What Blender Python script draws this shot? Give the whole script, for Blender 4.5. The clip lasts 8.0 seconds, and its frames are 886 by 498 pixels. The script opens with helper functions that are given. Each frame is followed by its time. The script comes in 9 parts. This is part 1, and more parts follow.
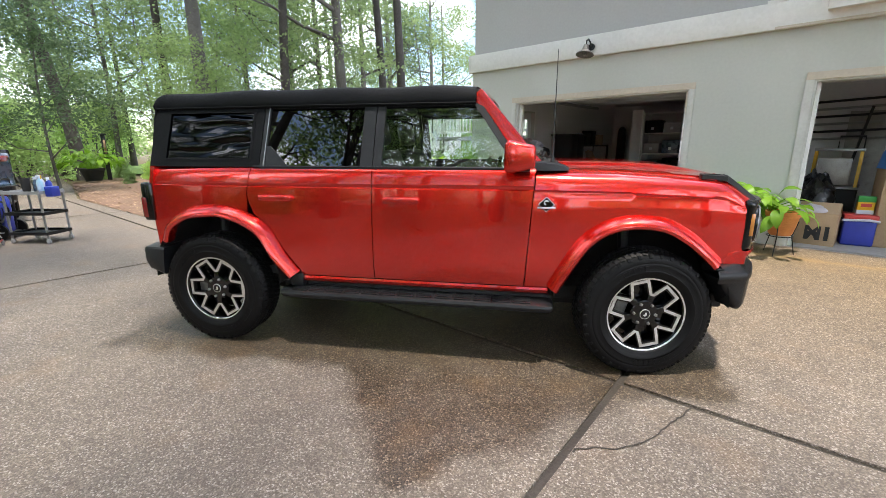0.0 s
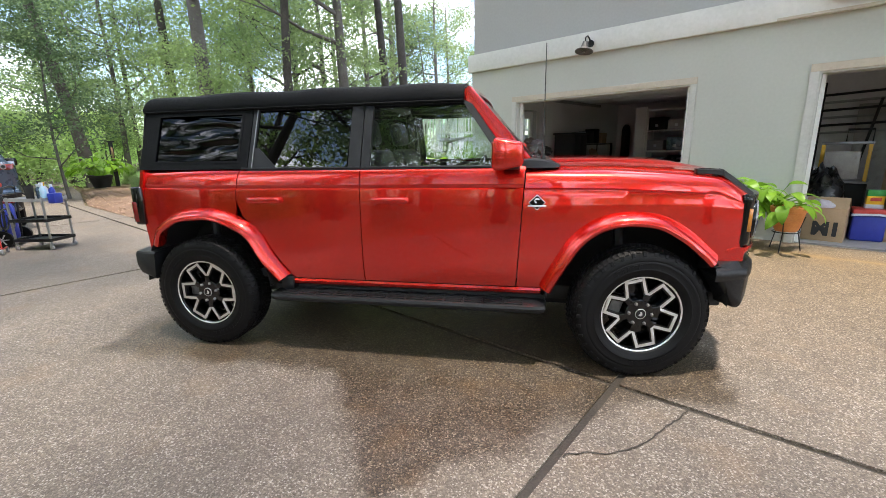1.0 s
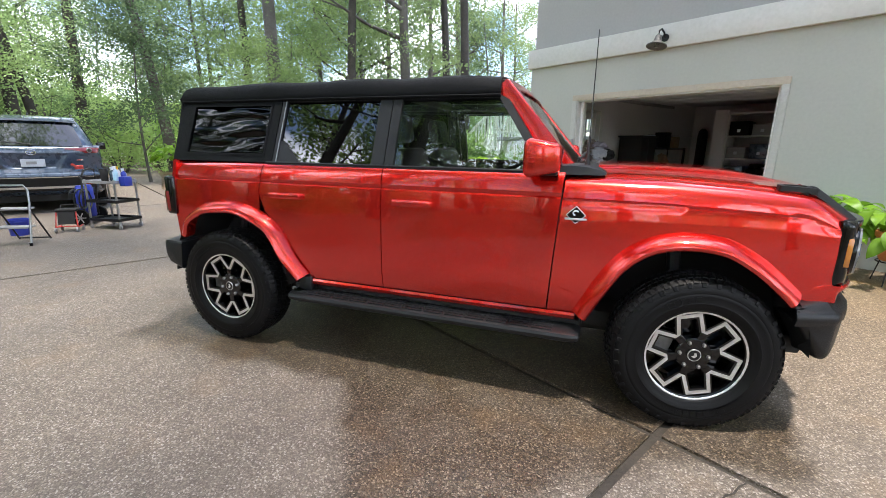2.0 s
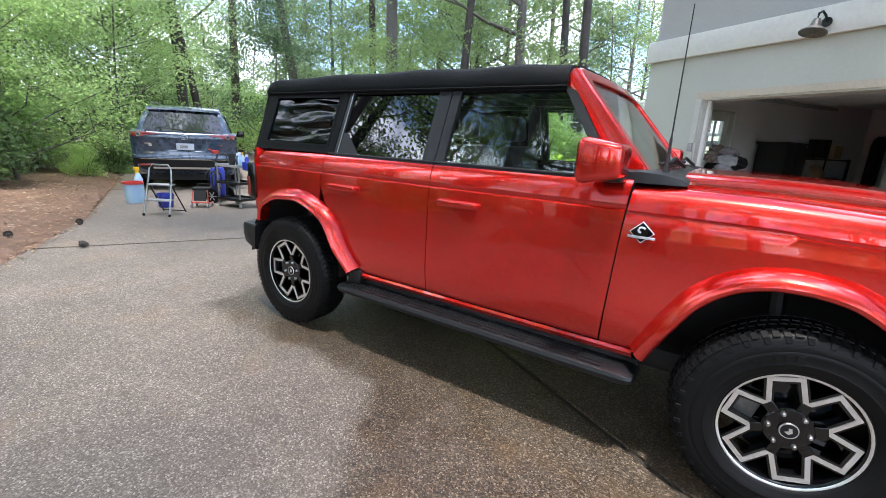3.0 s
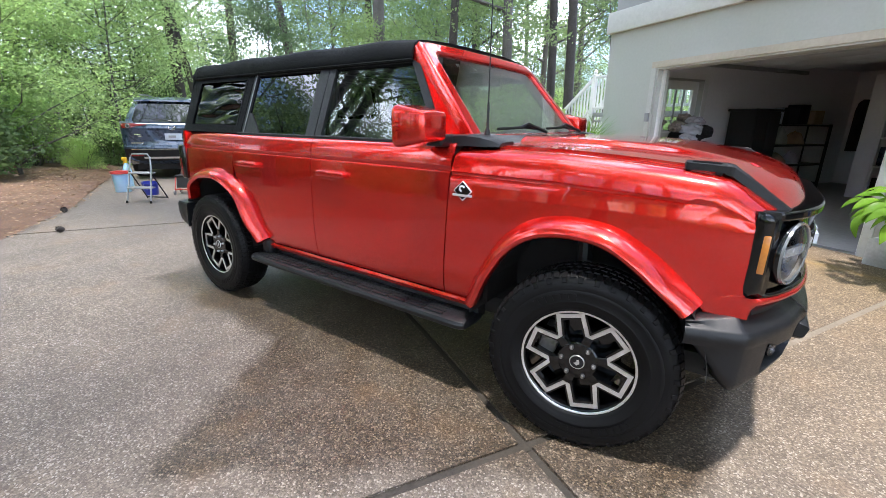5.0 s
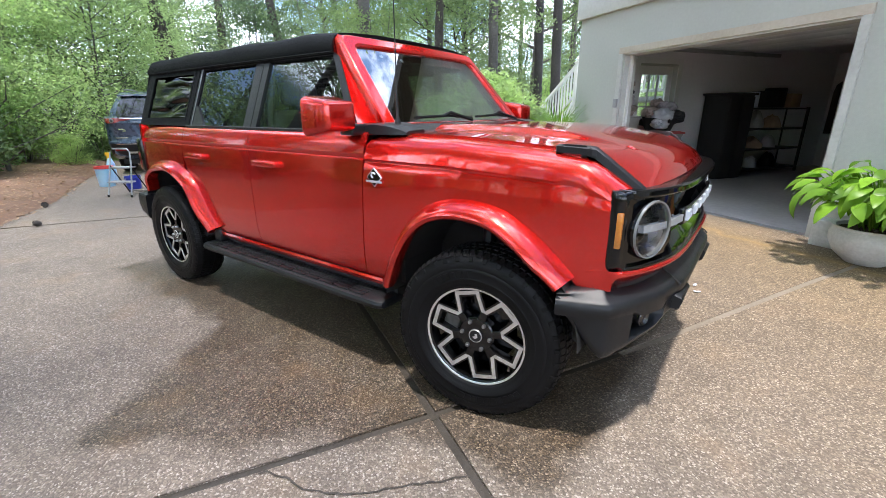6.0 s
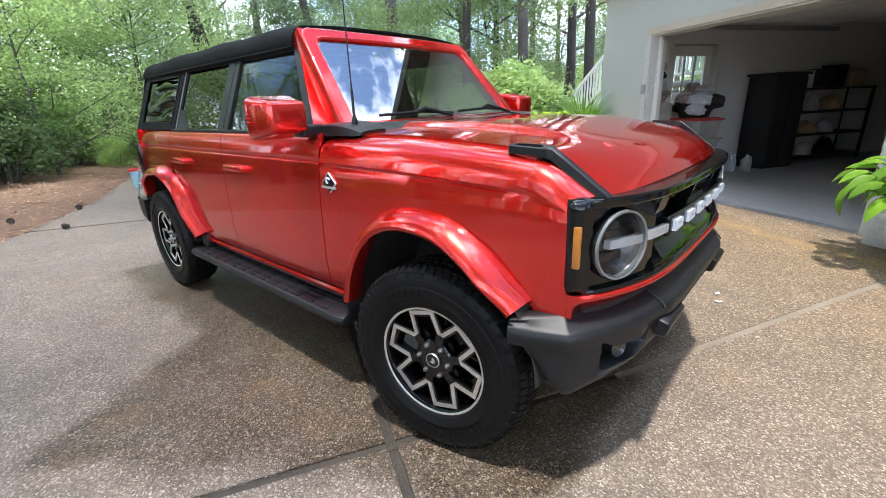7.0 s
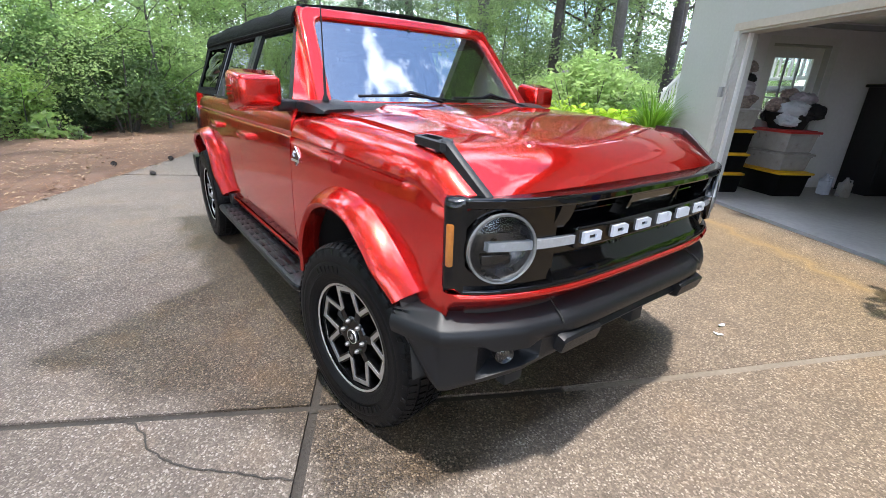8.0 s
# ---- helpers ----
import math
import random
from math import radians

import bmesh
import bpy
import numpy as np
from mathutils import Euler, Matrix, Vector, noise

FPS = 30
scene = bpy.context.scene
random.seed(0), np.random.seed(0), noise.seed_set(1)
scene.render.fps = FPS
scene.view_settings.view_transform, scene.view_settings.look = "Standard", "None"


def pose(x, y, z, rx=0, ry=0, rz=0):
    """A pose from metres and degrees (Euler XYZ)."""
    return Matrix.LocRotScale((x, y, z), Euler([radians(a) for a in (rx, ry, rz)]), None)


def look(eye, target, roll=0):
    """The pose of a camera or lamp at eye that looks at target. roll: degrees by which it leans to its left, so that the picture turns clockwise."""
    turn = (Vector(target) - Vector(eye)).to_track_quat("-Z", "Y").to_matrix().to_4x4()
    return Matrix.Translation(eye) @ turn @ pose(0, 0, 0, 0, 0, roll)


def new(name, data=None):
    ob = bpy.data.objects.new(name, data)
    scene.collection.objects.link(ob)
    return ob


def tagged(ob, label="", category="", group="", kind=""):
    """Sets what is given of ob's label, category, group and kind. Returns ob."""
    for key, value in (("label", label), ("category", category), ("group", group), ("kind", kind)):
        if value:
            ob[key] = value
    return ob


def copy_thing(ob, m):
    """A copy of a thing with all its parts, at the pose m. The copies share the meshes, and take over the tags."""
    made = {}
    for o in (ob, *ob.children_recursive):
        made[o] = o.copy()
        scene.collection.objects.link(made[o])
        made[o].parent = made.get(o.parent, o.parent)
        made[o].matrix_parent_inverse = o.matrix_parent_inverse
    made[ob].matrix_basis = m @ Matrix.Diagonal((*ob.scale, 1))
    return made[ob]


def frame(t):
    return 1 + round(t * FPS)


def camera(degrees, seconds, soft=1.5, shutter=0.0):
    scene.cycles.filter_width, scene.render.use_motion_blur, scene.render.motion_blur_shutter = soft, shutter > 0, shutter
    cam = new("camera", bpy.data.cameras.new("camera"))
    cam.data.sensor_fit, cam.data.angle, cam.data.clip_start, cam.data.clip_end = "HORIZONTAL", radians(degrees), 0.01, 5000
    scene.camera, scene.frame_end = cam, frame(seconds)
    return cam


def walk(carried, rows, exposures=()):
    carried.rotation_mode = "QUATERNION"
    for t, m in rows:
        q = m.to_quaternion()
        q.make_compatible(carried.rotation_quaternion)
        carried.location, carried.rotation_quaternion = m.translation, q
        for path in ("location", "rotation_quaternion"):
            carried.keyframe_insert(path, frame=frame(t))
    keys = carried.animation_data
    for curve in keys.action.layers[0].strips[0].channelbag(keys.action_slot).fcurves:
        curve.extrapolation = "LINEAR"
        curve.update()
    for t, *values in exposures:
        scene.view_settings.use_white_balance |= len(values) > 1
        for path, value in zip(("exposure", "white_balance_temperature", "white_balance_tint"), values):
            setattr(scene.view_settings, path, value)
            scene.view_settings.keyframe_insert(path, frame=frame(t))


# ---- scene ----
cam = camera(91.8, 8.0, soft=0.75)
PATH = [
    (0, (0.712, -3.568, 1.421), (0.361, -1.656, 0.952), -0.2),
    (0.5, (0.708, -3.566, 1.415), (0.358, -1.654, 0.941), -1.2),
    (1, (0.816, -3.498, 1.4), (0.429, -1.591, 0.939), -1.2),
    (1.2, (0.857, -3.47, 1.374), (0.451, -1.563, 0.929), 0.2),
    (2.3, (0.97, -3.052, 1.415), (0.222, -1.26, 0.935), 0.5),
    (2.5, (1.001, -2.981, 1.408), (0.17, -1.227, 0.925), 0.8),
    (3, (1.157, -2.83, 1.405), (0.085, -1.215, 0.914), 2.9),
    (3.5, (1.34, -2.803, 1.386), (0.257, -1.199, 0.881), 2.1),
    (4, (1.51, -2.765, 1.392), (0.415, -1.178, 0.858), 1.8),
    (4.5, (1.737, -2.579, 1.386), (0.621, -1.012, 0.839), 1.9),
    (4.7, (1.835, -2.564, 1.372), (0.716, -1.0, 0.822), 1.5),
    (5.8, (2.313, -2.436, 1.384), (1.173, -0.911, 0.772), -0.7),
    (6, (2.399, -2.389, 1.374), (1.273, -0.853, 0.765), -0.3),
    (6.5, (2.498, -2.215, 1.369), (1.351, -0.694, 0.759), -2.2),
    (7, (2.535, -1.985, 1.381), (1.272, -0.57, 0.745), -2.3),
    (7.5, (2.714, -1.71, 1.355), (1.237, -0.543, 0.68), 1.8),
    (8, (2.952, -1.559, 1.39), (1.464, -0.418, 0.694), 2.1),
]
walk(cam, [(t, look(eye, target, roll)) for t, eye, target, roll in PATH],
     exposures=[(0.0, 1.47, 6750, 12), (1.2, 1.46, 6750, 12), (2.5, 1.48, 6400, 12), (3.2, 1.55, 6200, 13), (4.5, 1.60, 6200, 13), (6.5, 1.55, 6250, 13), (8.0, 1.55, 6150, 13)])


# ---- light ----
SUN = Vector((0.11, -0.18, 1.0)).normalized()
sun_el, sun_az = math.asin(SUN.z), math.atan2(SUN.x, SUN.y)
world = bpy.data.worlds.new("sky")
scene.world = world
world.use_nodes = True
wn, wl = world.node_tree.nodes, world.node_tree.links
sky = wn.new("ShaderNodeTexSky")
sky.sky_type, sky.sun_disc = "NISHITA", False
sky.sun_elevation, sky.sun_rotation, sky.dust_density, sky.ozone_density = sun_el, sun_az, 0.6, 2.5
tc = wn.new("ShaderNodeTexCoord")
cn = wn.new("ShaderNodeTexNoise")
cn.inputs["Scale"].default_value, cn.inputs["Detail"].default_value, cn.inputs["Roughness"].default_value = 2.2, 8, 0.55
cr = wn.new("ShaderNodeValToRGB")
cr.color_ramp.elements[0].position, cr.color_ramp.elements[1].position = 0.495, 0.58
cm = wn.new("ShaderNodeMixRGB")
cm.inputs[2].default_value = (14.5, 15.4, 17.4, 1)
wl.new(tc.outputs["Generated"], cn.inputs["Vector"])
wl.new(cn.outputs["Fac"], cr.inputs["Fac"])
wl.new(cr.outputs["Color"], cm.inputs[0])
wl.new(sky.outputs["Color"], cm.inputs[1])
wl.new(cm.outputs["Color"], wn["Background"].inputs["Color"])
wn["Background"].inputs["Strength"].default_value = 0.15
sun = new("sun", bpy.data.lights.new("sun", "SUN"))
sun.data.energy, sun.data.angle, sun.data.color = 2.3, radians(3.2), (1.0, 0.945, 0.85)
sun.matrix_world = look(SUN * 50, (0, 0, 0))
scene.view_settings.exposure = 1.50


# ---- plan ----
WALL_ANGLE = radians(-31.5)
WU = Vector((math.cos(WALL_ANGLE), math.sin(WALL_ANGLE), 0))      # along the garage front
WN = Vector((math.sin(WALL_ANGLE), -math.cos(WALL_ANGLE), 0))     # out of it, towards the drive
WP = Vector((0.49, 4.556, 0))
HOUSE = Matrix.Translation(WP) @ Matrix.Rotation(WALL_ANGLE, 4, "Z")   # local x along the front, local y into the house
SILL = 0.17


# ---- materials ----
def material(name, col, col2=None, rough=0.5, metal=0.0, scale=12.0, fine=120.0, bump=0.0, bump_scale=None, coat=0.0, coat_rough=0.05,
             contrast=0.5, spread=0.0, spec=0.5, rough_var=0.08, trans=0.0, sub=None, vary=0.0):
    """A surface with variation at two scales: broad patches and fine grain."""
    m = bpy.data.materials.new(name)
    m.use_nodes = True
    n, l = m.node_tree.nodes, m.node_tree.links
    p = n["Principled BSDF"]
    c = n.new("ShaderNodeTexCoord")
    big, small = n.new("ShaderNodeTexNoise"), n.new("ShaderNodeTexNoise")
    big.inputs["Scale"].default_value, small.inputs["Scale"].default_value = scale, fine
    big.inputs["Detail"].default_value, small.inputs["Detail"].default_value = 4, 3
    for k in (big, small):
        l.new(c.outputs["Object"], k.inputs["Vector"])
    add = n.new("ShaderNodeMath")
    add.operation = "MULTIPLY_ADD"
    l.new(small.outputs["Fac"], add.inputs[0])
    add.inputs[1].default_value = 0.5
    half = n.new("ShaderNodeMath")
    half.operation = "MULTIPLY"
    half.inputs[1].default_value = 0.5
    l.new(big.outputs["Fac"], half.inputs[0])
    l.new(half.outputs[0], add.inputs[2])
    ramp = n.new("ShaderNodeValToRGB")
    ramp.color_ramp.elements[0].position, ramp.color_ramp.elements[1].position = 0.5 - contrast * 0.3, 0.5 + contrast * 0.3
    col2 = col2 or tuple(v * 0.82 for v in col)
    ramp.color_ramp.elements[0].color, ramp.color_ramp.elements[1].color = (*col2, 1), (*col, 1)
    l.new(add.outputs[0], ramp.inputs["Fac"])
    out = ramp.outputs["Color"]
    if vary:
        info = n.new("ShaderNodeObjectInfo")
        geo = n.new("ShaderNodeNewGeometry")
        s1 = n.new("ShaderNodeMath")
        s1.operation = "ADD"
        l.new(info.outputs["Random"], s1.inputs[0])
        l.new(geo.outputs["Random Per Island"], s1.inputs[1])
        mr = n.new("ShaderNodeMapRange")
        mr.inputs["From Max"].default_value = 2.0
        mr.inputs["To Min"].default_value, mr.inputs["To Max"].default_value = 1 - vary, 1 + vary
        l.new(s1.outputs[0], mr.inputs["Value"])
        hs = n.new("ShaderNodeHueSaturation")
        l.new(mr.outputs[0], hs.inputs["Value"])
        l.new(out, hs.inputs["Color"])
        out = hs.outputs["Color"]
    l.new(out, p.inputs["Base Color"])
    rr = n.new("ShaderNodeMapRange")
    rr.inputs["To Min"].default_value, rr.inputs["To Max"].default_value = max(0.0, rough - rough_var), min(1.0, rough + rough_var)
    l.new(big.outputs["Fac"], rr.inputs["Value"])
    l.new(rr.outputs[0], p.inputs["Roughness"])
    p.inputs["Metallic"].default_value = metal
    p.inputs["Specular IOR Level"].default_value = spec
    p.inputs["Coat Weight"].default_value, p.inputs["Coat Roughness"].default_value = coat, coat_rough
    p.inputs["Transmission Weight"].default_value = trans
    if sub:
        p.inputs["Subsurface Weight"].default_value = sub
    if bump:
        b = n.new("ShaderNodeBump")
        b.inputs["Strength"].default_value, b.inputs["Distance"].default_value = bump, 0.01
        bn = n.new("ShaderNodeTexNoise")
        bn.inputs["Scale"].default_value, bn.inputs["Detail"].default_value = bump_scale or fine, 4
        l.new(c.outputs["Object"], bn.inputs["Vector"])
        l.new(bn.outputs["Fac"], b.inputs["Height"])
        l.new(b.outputs["Normal"], p.inputs["Normal"])
    return m


def leaf_material(name, col, col2, glow=0.35, rough=0.55):
    """Foliage: colour varies from leaf to leaf, light comes through."""
    m = material(name, col, col2, rough=rough, scale=1.2, fine=9, contrast=0.9, vary=0.24, spec=0.22)
    n, l = m.node_tree.nodes, m.node_tree.links
    p = n["Principled BSDF"]
    t = n.new("ShaderNodeBsdfTranslucent")
    src = p.inputs["Base Color"].links[0].from_socket
    # each plant has a tone of its own
    info, tone = n.new("ShaderNodeObjectInfo"), n.new("ShaderNodeValToRGB")
    e = tone.color_ramp.elements
    e[0].position, e[0].color = 0.0, (0.72, 0.76, 0.80, 1)
    e[1].position, e[1].color = 1.0, (1.36, 1.26, 1.06, 1)
    own = n.new("ShaderNodeMixRGB")
    own.blend_type = "MULTIPLY"
    own.inputs[0].default_value = 1.0
    l.new(info.outputs["Random"], tone.inputs["Fac"])
    l.new(src, own.inputs[1])
    l.new(tone.outputs["Color"], own.inputs[2])
    src = own.outputs[0]
    l.new(src, p.inputs["Base Color"])
    warm = n.new("ShaderNodeMixRGB")
    warm.blend_type = "MULTIPLY"
    warm.inputs[0].default_value = 1.0
    warm.inputs[2].default_value = (1.5, 1.6, 1.22, 1)
    l.new(src, warm.inputs[1])
    l.new(warm.outputs[0], t.inputs["Color"])
    mix = n.new("ShaderNodeMixShader")
    mix.inputs[0].default_value = glow
    l.new(p.outputs[0], mix.inputs[1])
    l.new(t.outputs[0], mix.inputs[2])
    l.new(mix.outputs[0], n["Material Output"].inputs["Surface"])
    return m


def glass_material(name, tint, rough=0.0, wave=0.0, wave_scale=8.0, ior=1.5):
    """A thin pane: clear or tinted see-through, with a mirror gloss that grows at a slant."""
    m = bpy.data.materials.new(name)
    m.use_nodes = True
    n, l = m.node_tree.nodes, m.node_tree.links
    n.remove(n["Principled BSDF"])
    t, g, mix, f = (n.new("ShaderNodeBsdf" + "Transparent"), n.new("ShaderNodeBsdfGlossy"), n.new("ShaderNodeMixShader"), n.new("ShaderNodeFresnel"))
    t.inputs["Color"].default_value = (*tint, 1)
    g.inputs["Roughness"].default_value = rough
    f.inputs["IOR"].default_value = ior
    if wave:
        l.new(f.outputs[0], mix.inputs[0])
    else:
        # gloss of both faces of the pane: weak seen straight on, full at a slant
        n.remove(f)
        f0 = ((ior - 1) / (ior + 1)) ** 2
        lw, pw, ma = n.new("ShaderNodeLayerWeight"), n.new("ShaderNodeMath"), n.new("ShaderNodeMath")
        lw.inputs["Blend"].default_value = 0.5
        pw.operation, ma.operation = "POWER", "MULTIPLY_ADD"
        pw.inputs[1].default_value = 5.0
        ma.inputs[1].default_value, ma.inputs[2].default_value = 1 - f0, f0
        l.new(lw.outputs["Facing"], pw.inputs[0])
        l.new(pw.outputs[0], ma.inputs[0])
        l.new(ma.outputs[0], mix.inputs[0])
    l.new(t.outputs[0], mix.inputs[1])
    l.new(g.outputs[0], mix.inputs[2])
    l.new(mix.outputs[0], n["Material Output"].inputs["Surface"])
    if wave:
        c, nz, b, mp = n.new("ShaderNodeTexCoord"), n.new("ShaderNodeTexNoise"), n.new("ShaderNodeBump"), n.new("ShaderNodeMapping")
        mp.inputs["Scale"].default_value = (0.35, 1, 3.0)
        nz.inputs["Scale"].default_value, nz.inputs["Detail"].default_value = wave_scale, 1
        b.inputs["Strength"].default_value, b.inputs["Distance"].default_value = 1.0, wave
        l.new(c.outputs["Object"], mp.inputs["Vector"])
        l.new(mp.outputs[0], nz.inputs["Vector"])
        l.new(nz.outputs["Fac"], b.inputs["Height"])
        l.new(b.outputs[0], g.inputs["Normal"])
        l.new(b.outputs[0], f.inputs["Normal"])
    return m


def aggregate_material():
    """Exposed-aggregate concrete: small pebbles in cement, wide stains, and a washed wet patch with a soft ragged edge."""
    m = bpy.data.materials.new("exposed_aggregate")
    m.use_nodes = True
    n, l = m.node_tree.nodes, m.node_tree.links
    p = n["Principled BSDF"]
    geo = n.new("ShaderNodeNewGeometry")
    pos = geo.outputs["Position"]

    def tex(kind, **k):
        t = n.new("ShaderNodeTex" + kind)
        for a, v in k.items():
            t.inputs[a.replace("_", " ")].default_value = v
        l.new(pos, t.inputs["Vector"])
        return t

    def math_node(op, a, b=None, c=None):
        q = n.new("ShaderNodeMath")
        q.operation = op
        for i, v in enumerate((a, b, c)):
            if v is None:
                continue
            if isinstance(v, (int, float)):
                q.inputs[i].default_value = v
            else:
                l.new(v, q.inputs[i])
        return q.outputs[0]

    def ramp(src, *stops):
        r = n.new("ShaderNodeValToRGB")
        e = r.color_ramp.elements
        while len(e) < len(stops):
            e.new(0.5)
        for q, (at, colour) in zip(e, stops):
            q.position, q.color = at, (*colour, 1)
        l.new(src, r.inputs["Fac"])
        return r.outputs["Color"]

    def mix(fac, a, b, how="MIX"):
        q = n.new("ShaderNodeMixRGB")
        q.blend_type = how
        for i, v in enumerate((fac, a, b)):
            if isinstance(v, (int, float)):
                q.inputs[i].default_value = v
            elif isinstance(v, tuple):
                q.inputs[i].default_value = (*v, 1)
            else:
                l.new(v, q.inputs[i])
        return q.outputs[0]

    peb = tex("Voronoi", Scale=138.0)
    cell = n.new("ShaderNodeSeparateColor")
    l.new(peb.outputs["Color"], cell.inputs[0])
    pebble = ramp(cell.outputs[0], (0.0, (0.050, 0.040, 0.031)), (0.35, (0.17, 0.14, 0.107)), (0.68, (0.30, 0.253, 0.20)), (0.86, (0.46, 0.405, 0.33)), (1.0, (0.86, 0.81, 0.72)))
    gap = ramp(peb.outputs["Distance"], (0.0, (0, 0, 0)), (0.62, (0, 0, 0)), (0.95, (1, 1, 1)))
    stone = mix(gap, pebble, (0.13, 0.105, 0.078))
    broad = tex("Noise", Scale=0.7, Detail=6.0, Roughness=0.65)
    mid = tex("Noise", Scale=4.5, Detail=5.0, Roughness=0.6)
    # wet patch: washed down beside the car and under it, where its dark tone is also painted shade; its edge broken by
    # noise
    sep = n.new("ShaderNodeSeparateXYZ")
    l.new(pos, sep.inputs[0])

    def side(nx, ny, c):
        return math_node("ADD", math_node("MULTIPLY", sep.outputs[0], nx), math_node("MULTIPLY_ADD", sep.outputs[1], ny, -c))
    d = side(-0.832, -0.555, 1.0)
    for k in ((0.588, -0.809, 1.82), (1.0, 0.0, 1.75), (0.0, 1.0, -0.5)):
        d = math_node("MAXIMUM", d, side(*k))
    # car-sized box: wet ground plus painted shade below body and front bumper
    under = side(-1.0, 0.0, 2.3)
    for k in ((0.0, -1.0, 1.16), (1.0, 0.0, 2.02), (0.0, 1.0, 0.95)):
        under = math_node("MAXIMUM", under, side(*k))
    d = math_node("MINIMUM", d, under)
    edge = tex("Noise", Scale=2.6, Detail=6.0, Roughness=0.55)
    d = math_node("ADD", d, math_node("MULTIPLY", math_node("SUBTRACT", edge.outputs["Fac"], 0.5), 0.42))
    wet_c = n.new("ShaderNodeMapRange")
    wet_c.inputs["From Min"].default_value, wet_c.inputs["From Max"].default_value = 0.07, -0.06
    l.new(d, wet_c.inputs["Value"])
    wet = wet_c.outputs[0]
    dry = mix(0.46, mix(1.0, stone, (0.88, 0.88, 0.88), "MULTIPLY"), (0.236, 0.20, 0.16))
    dry = mix(0.5, dry, ramp(broad.outputs["Fac"], (0.3, (0.68, 0.66, 0.64)), (0.7, (1.12, 1.09, 1.04))), "MULTIPLY")
    dry = mix(0.5, dry, ramp(mid.outputs["Fac"], (0.3, (0.74, 0.73, 0.71)), (0.7, (1.14, 1.12, 1.09))), "MULTIPLY")
    dry = mix(1.0, dry, (0.76, 0.745, 0.775), "MULTIPLY")
    # earth washed down in front of the garage, with an ochre line where it settled
    out = math_node("ADD", math_node("MULTIPLY", math_node("SUBTRACT", sep.outputs[0], WP.x), WN.x), math_node("MULTIPLY", math_node("SUBTRACT", sep.outputs[1], WP.y), WN.y))
    settle = tex("Noise", Scale=3.2, Detail=5.0, Roughness=0.6)
    out = math_node("ADD", out, math_node("MULTIPLY", math_node("SUBTRACT", settle.outputs["Fac"], 0.5), 0.35))
    silt = ramp(math_node("MULTIPLY", out, 0.25), (0.0, (0.5, 0.5, 0.5)), (0.14, (1, 1, 1)), (0.30, (0.85, 0.85, 0.85)), (0.95, (0, 0, 0)))
    dry = mix(silt, dry, mix(1.0, dry, (1.04, 0.88, 0.60), "MULTIPLY"))
    line = ramp(math_node("ABSOLUTE", math_node("SUBTRACT", out, 0.62)), (0.0, (1, 1, 1)), (0.05, (0.35, 0.35, 0.35)), (0.14, (0, 0, 0)))
    dry = mix(math_node("MULTIPLY", line, 0.55), dry, (0.30, 0.19, 0.065))
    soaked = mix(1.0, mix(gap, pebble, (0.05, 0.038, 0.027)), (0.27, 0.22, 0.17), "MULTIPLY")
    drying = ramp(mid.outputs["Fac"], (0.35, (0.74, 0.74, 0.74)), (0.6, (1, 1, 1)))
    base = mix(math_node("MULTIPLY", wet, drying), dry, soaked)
    rust = tex("Noise", Scale=2.2, Detail=3.0)
    base = mix(math_node("MULTIPLY", ramp(rust.outputs["Fac"], (0.56, (0, 0, 0)), (0.7, (1, 1, 1))), 0.16), base, (0.24, 0.14, 0.065))
    l.new(base, p.inputs["Base Color"])
    rough = n.new("ShaderNodeMapRange")
    rough.inputs["To Min"].default_value, rough.inputs["To Max"].default_value = 0.82, 0.48
    l.new(wet, rough.inputs["Value"])
    l.new(rough.outputs[0], p.inputs["Roughness"])
    b = n.new("ShaderNodeBump")
    b.inputs["Strength"].default_value, b.inputs["Distance"].default_value = 0.8, 0.003
    b.invert = True
    l.new(peb.outputs["Distance"], b.inputs["Height"])
    l.new(b.outputs[0], p.inputs["Normal"])
    return m


M = {}
M["paint"] = material("red_metallic_paint", (0.69, 0.0205, 0.0130), (0.61, 0.0172, 0.0110), rough=0.23, metal=0.77, scale=1.2, fine=900, coat=1.0, coat_rough=0.02, contrast=0.9, rough_var=0.03, spec=0.1)
M["paint"].node_tree.nodes["Principled BSDF"].inputs["Coat IOR"].default_value = 1.66
M["paint"].node_tree.nodes["Principled BSDF"].inputs["Specular Tint"].default_value = (0.75, 0.06, 0.03, 1)
pn, pl = M["paint"].node_tree.nodes, M["paint"].node_tree.links
peel, peel_bump, peel_at = pn.new("ShaderNodeTexNoise"), pn.new("ShaderNodeBump"), pn.new("ShaderNodeTexCoord")
peel.inputs["Scale"].default_value, peel.inputs["Detail"].default_value = 14.0, 3.0
peel_bump.inputs["Strength"].default_value, peel_bump.inputs["Distance"].default_value = 1.0, 0.0006
pl.new(peel_at.outputs["Object"], peel.inputs["Vector"])
pl.new(peel.outputs["Fac"], peel_bump.inputs["Height"])
pl.new(peel_bump.outputs[0], pn["Principled BSDF"].inputs["Coat Normal"])
M["black_plastic"] = material("textured_black_plastic", (0.009, 0.0098, 0.0115), (0.006, 0.0066, 0.008), rough=0.40, fine=500, bump=0.12, bump_scale=600, spec=0.36)
M["gloss_black"] = material("gloss_black", (0.003, 0.003, 0.0034), rough=0.05, rough_var=0.02)
M["rubber"] = material("tyre_rubber", (0.005, 0.005, 0.0056), (0.0035, 0.0035, 0.004), rough=0.46, fine=200, bump=0.15, spec=0.16)
M["alloy"] = material("machined_alloy", (0.85, 0.86, 0.88), (0.75, 0.76, 0.78), rough=0.36, metal=1.0, fine=300)
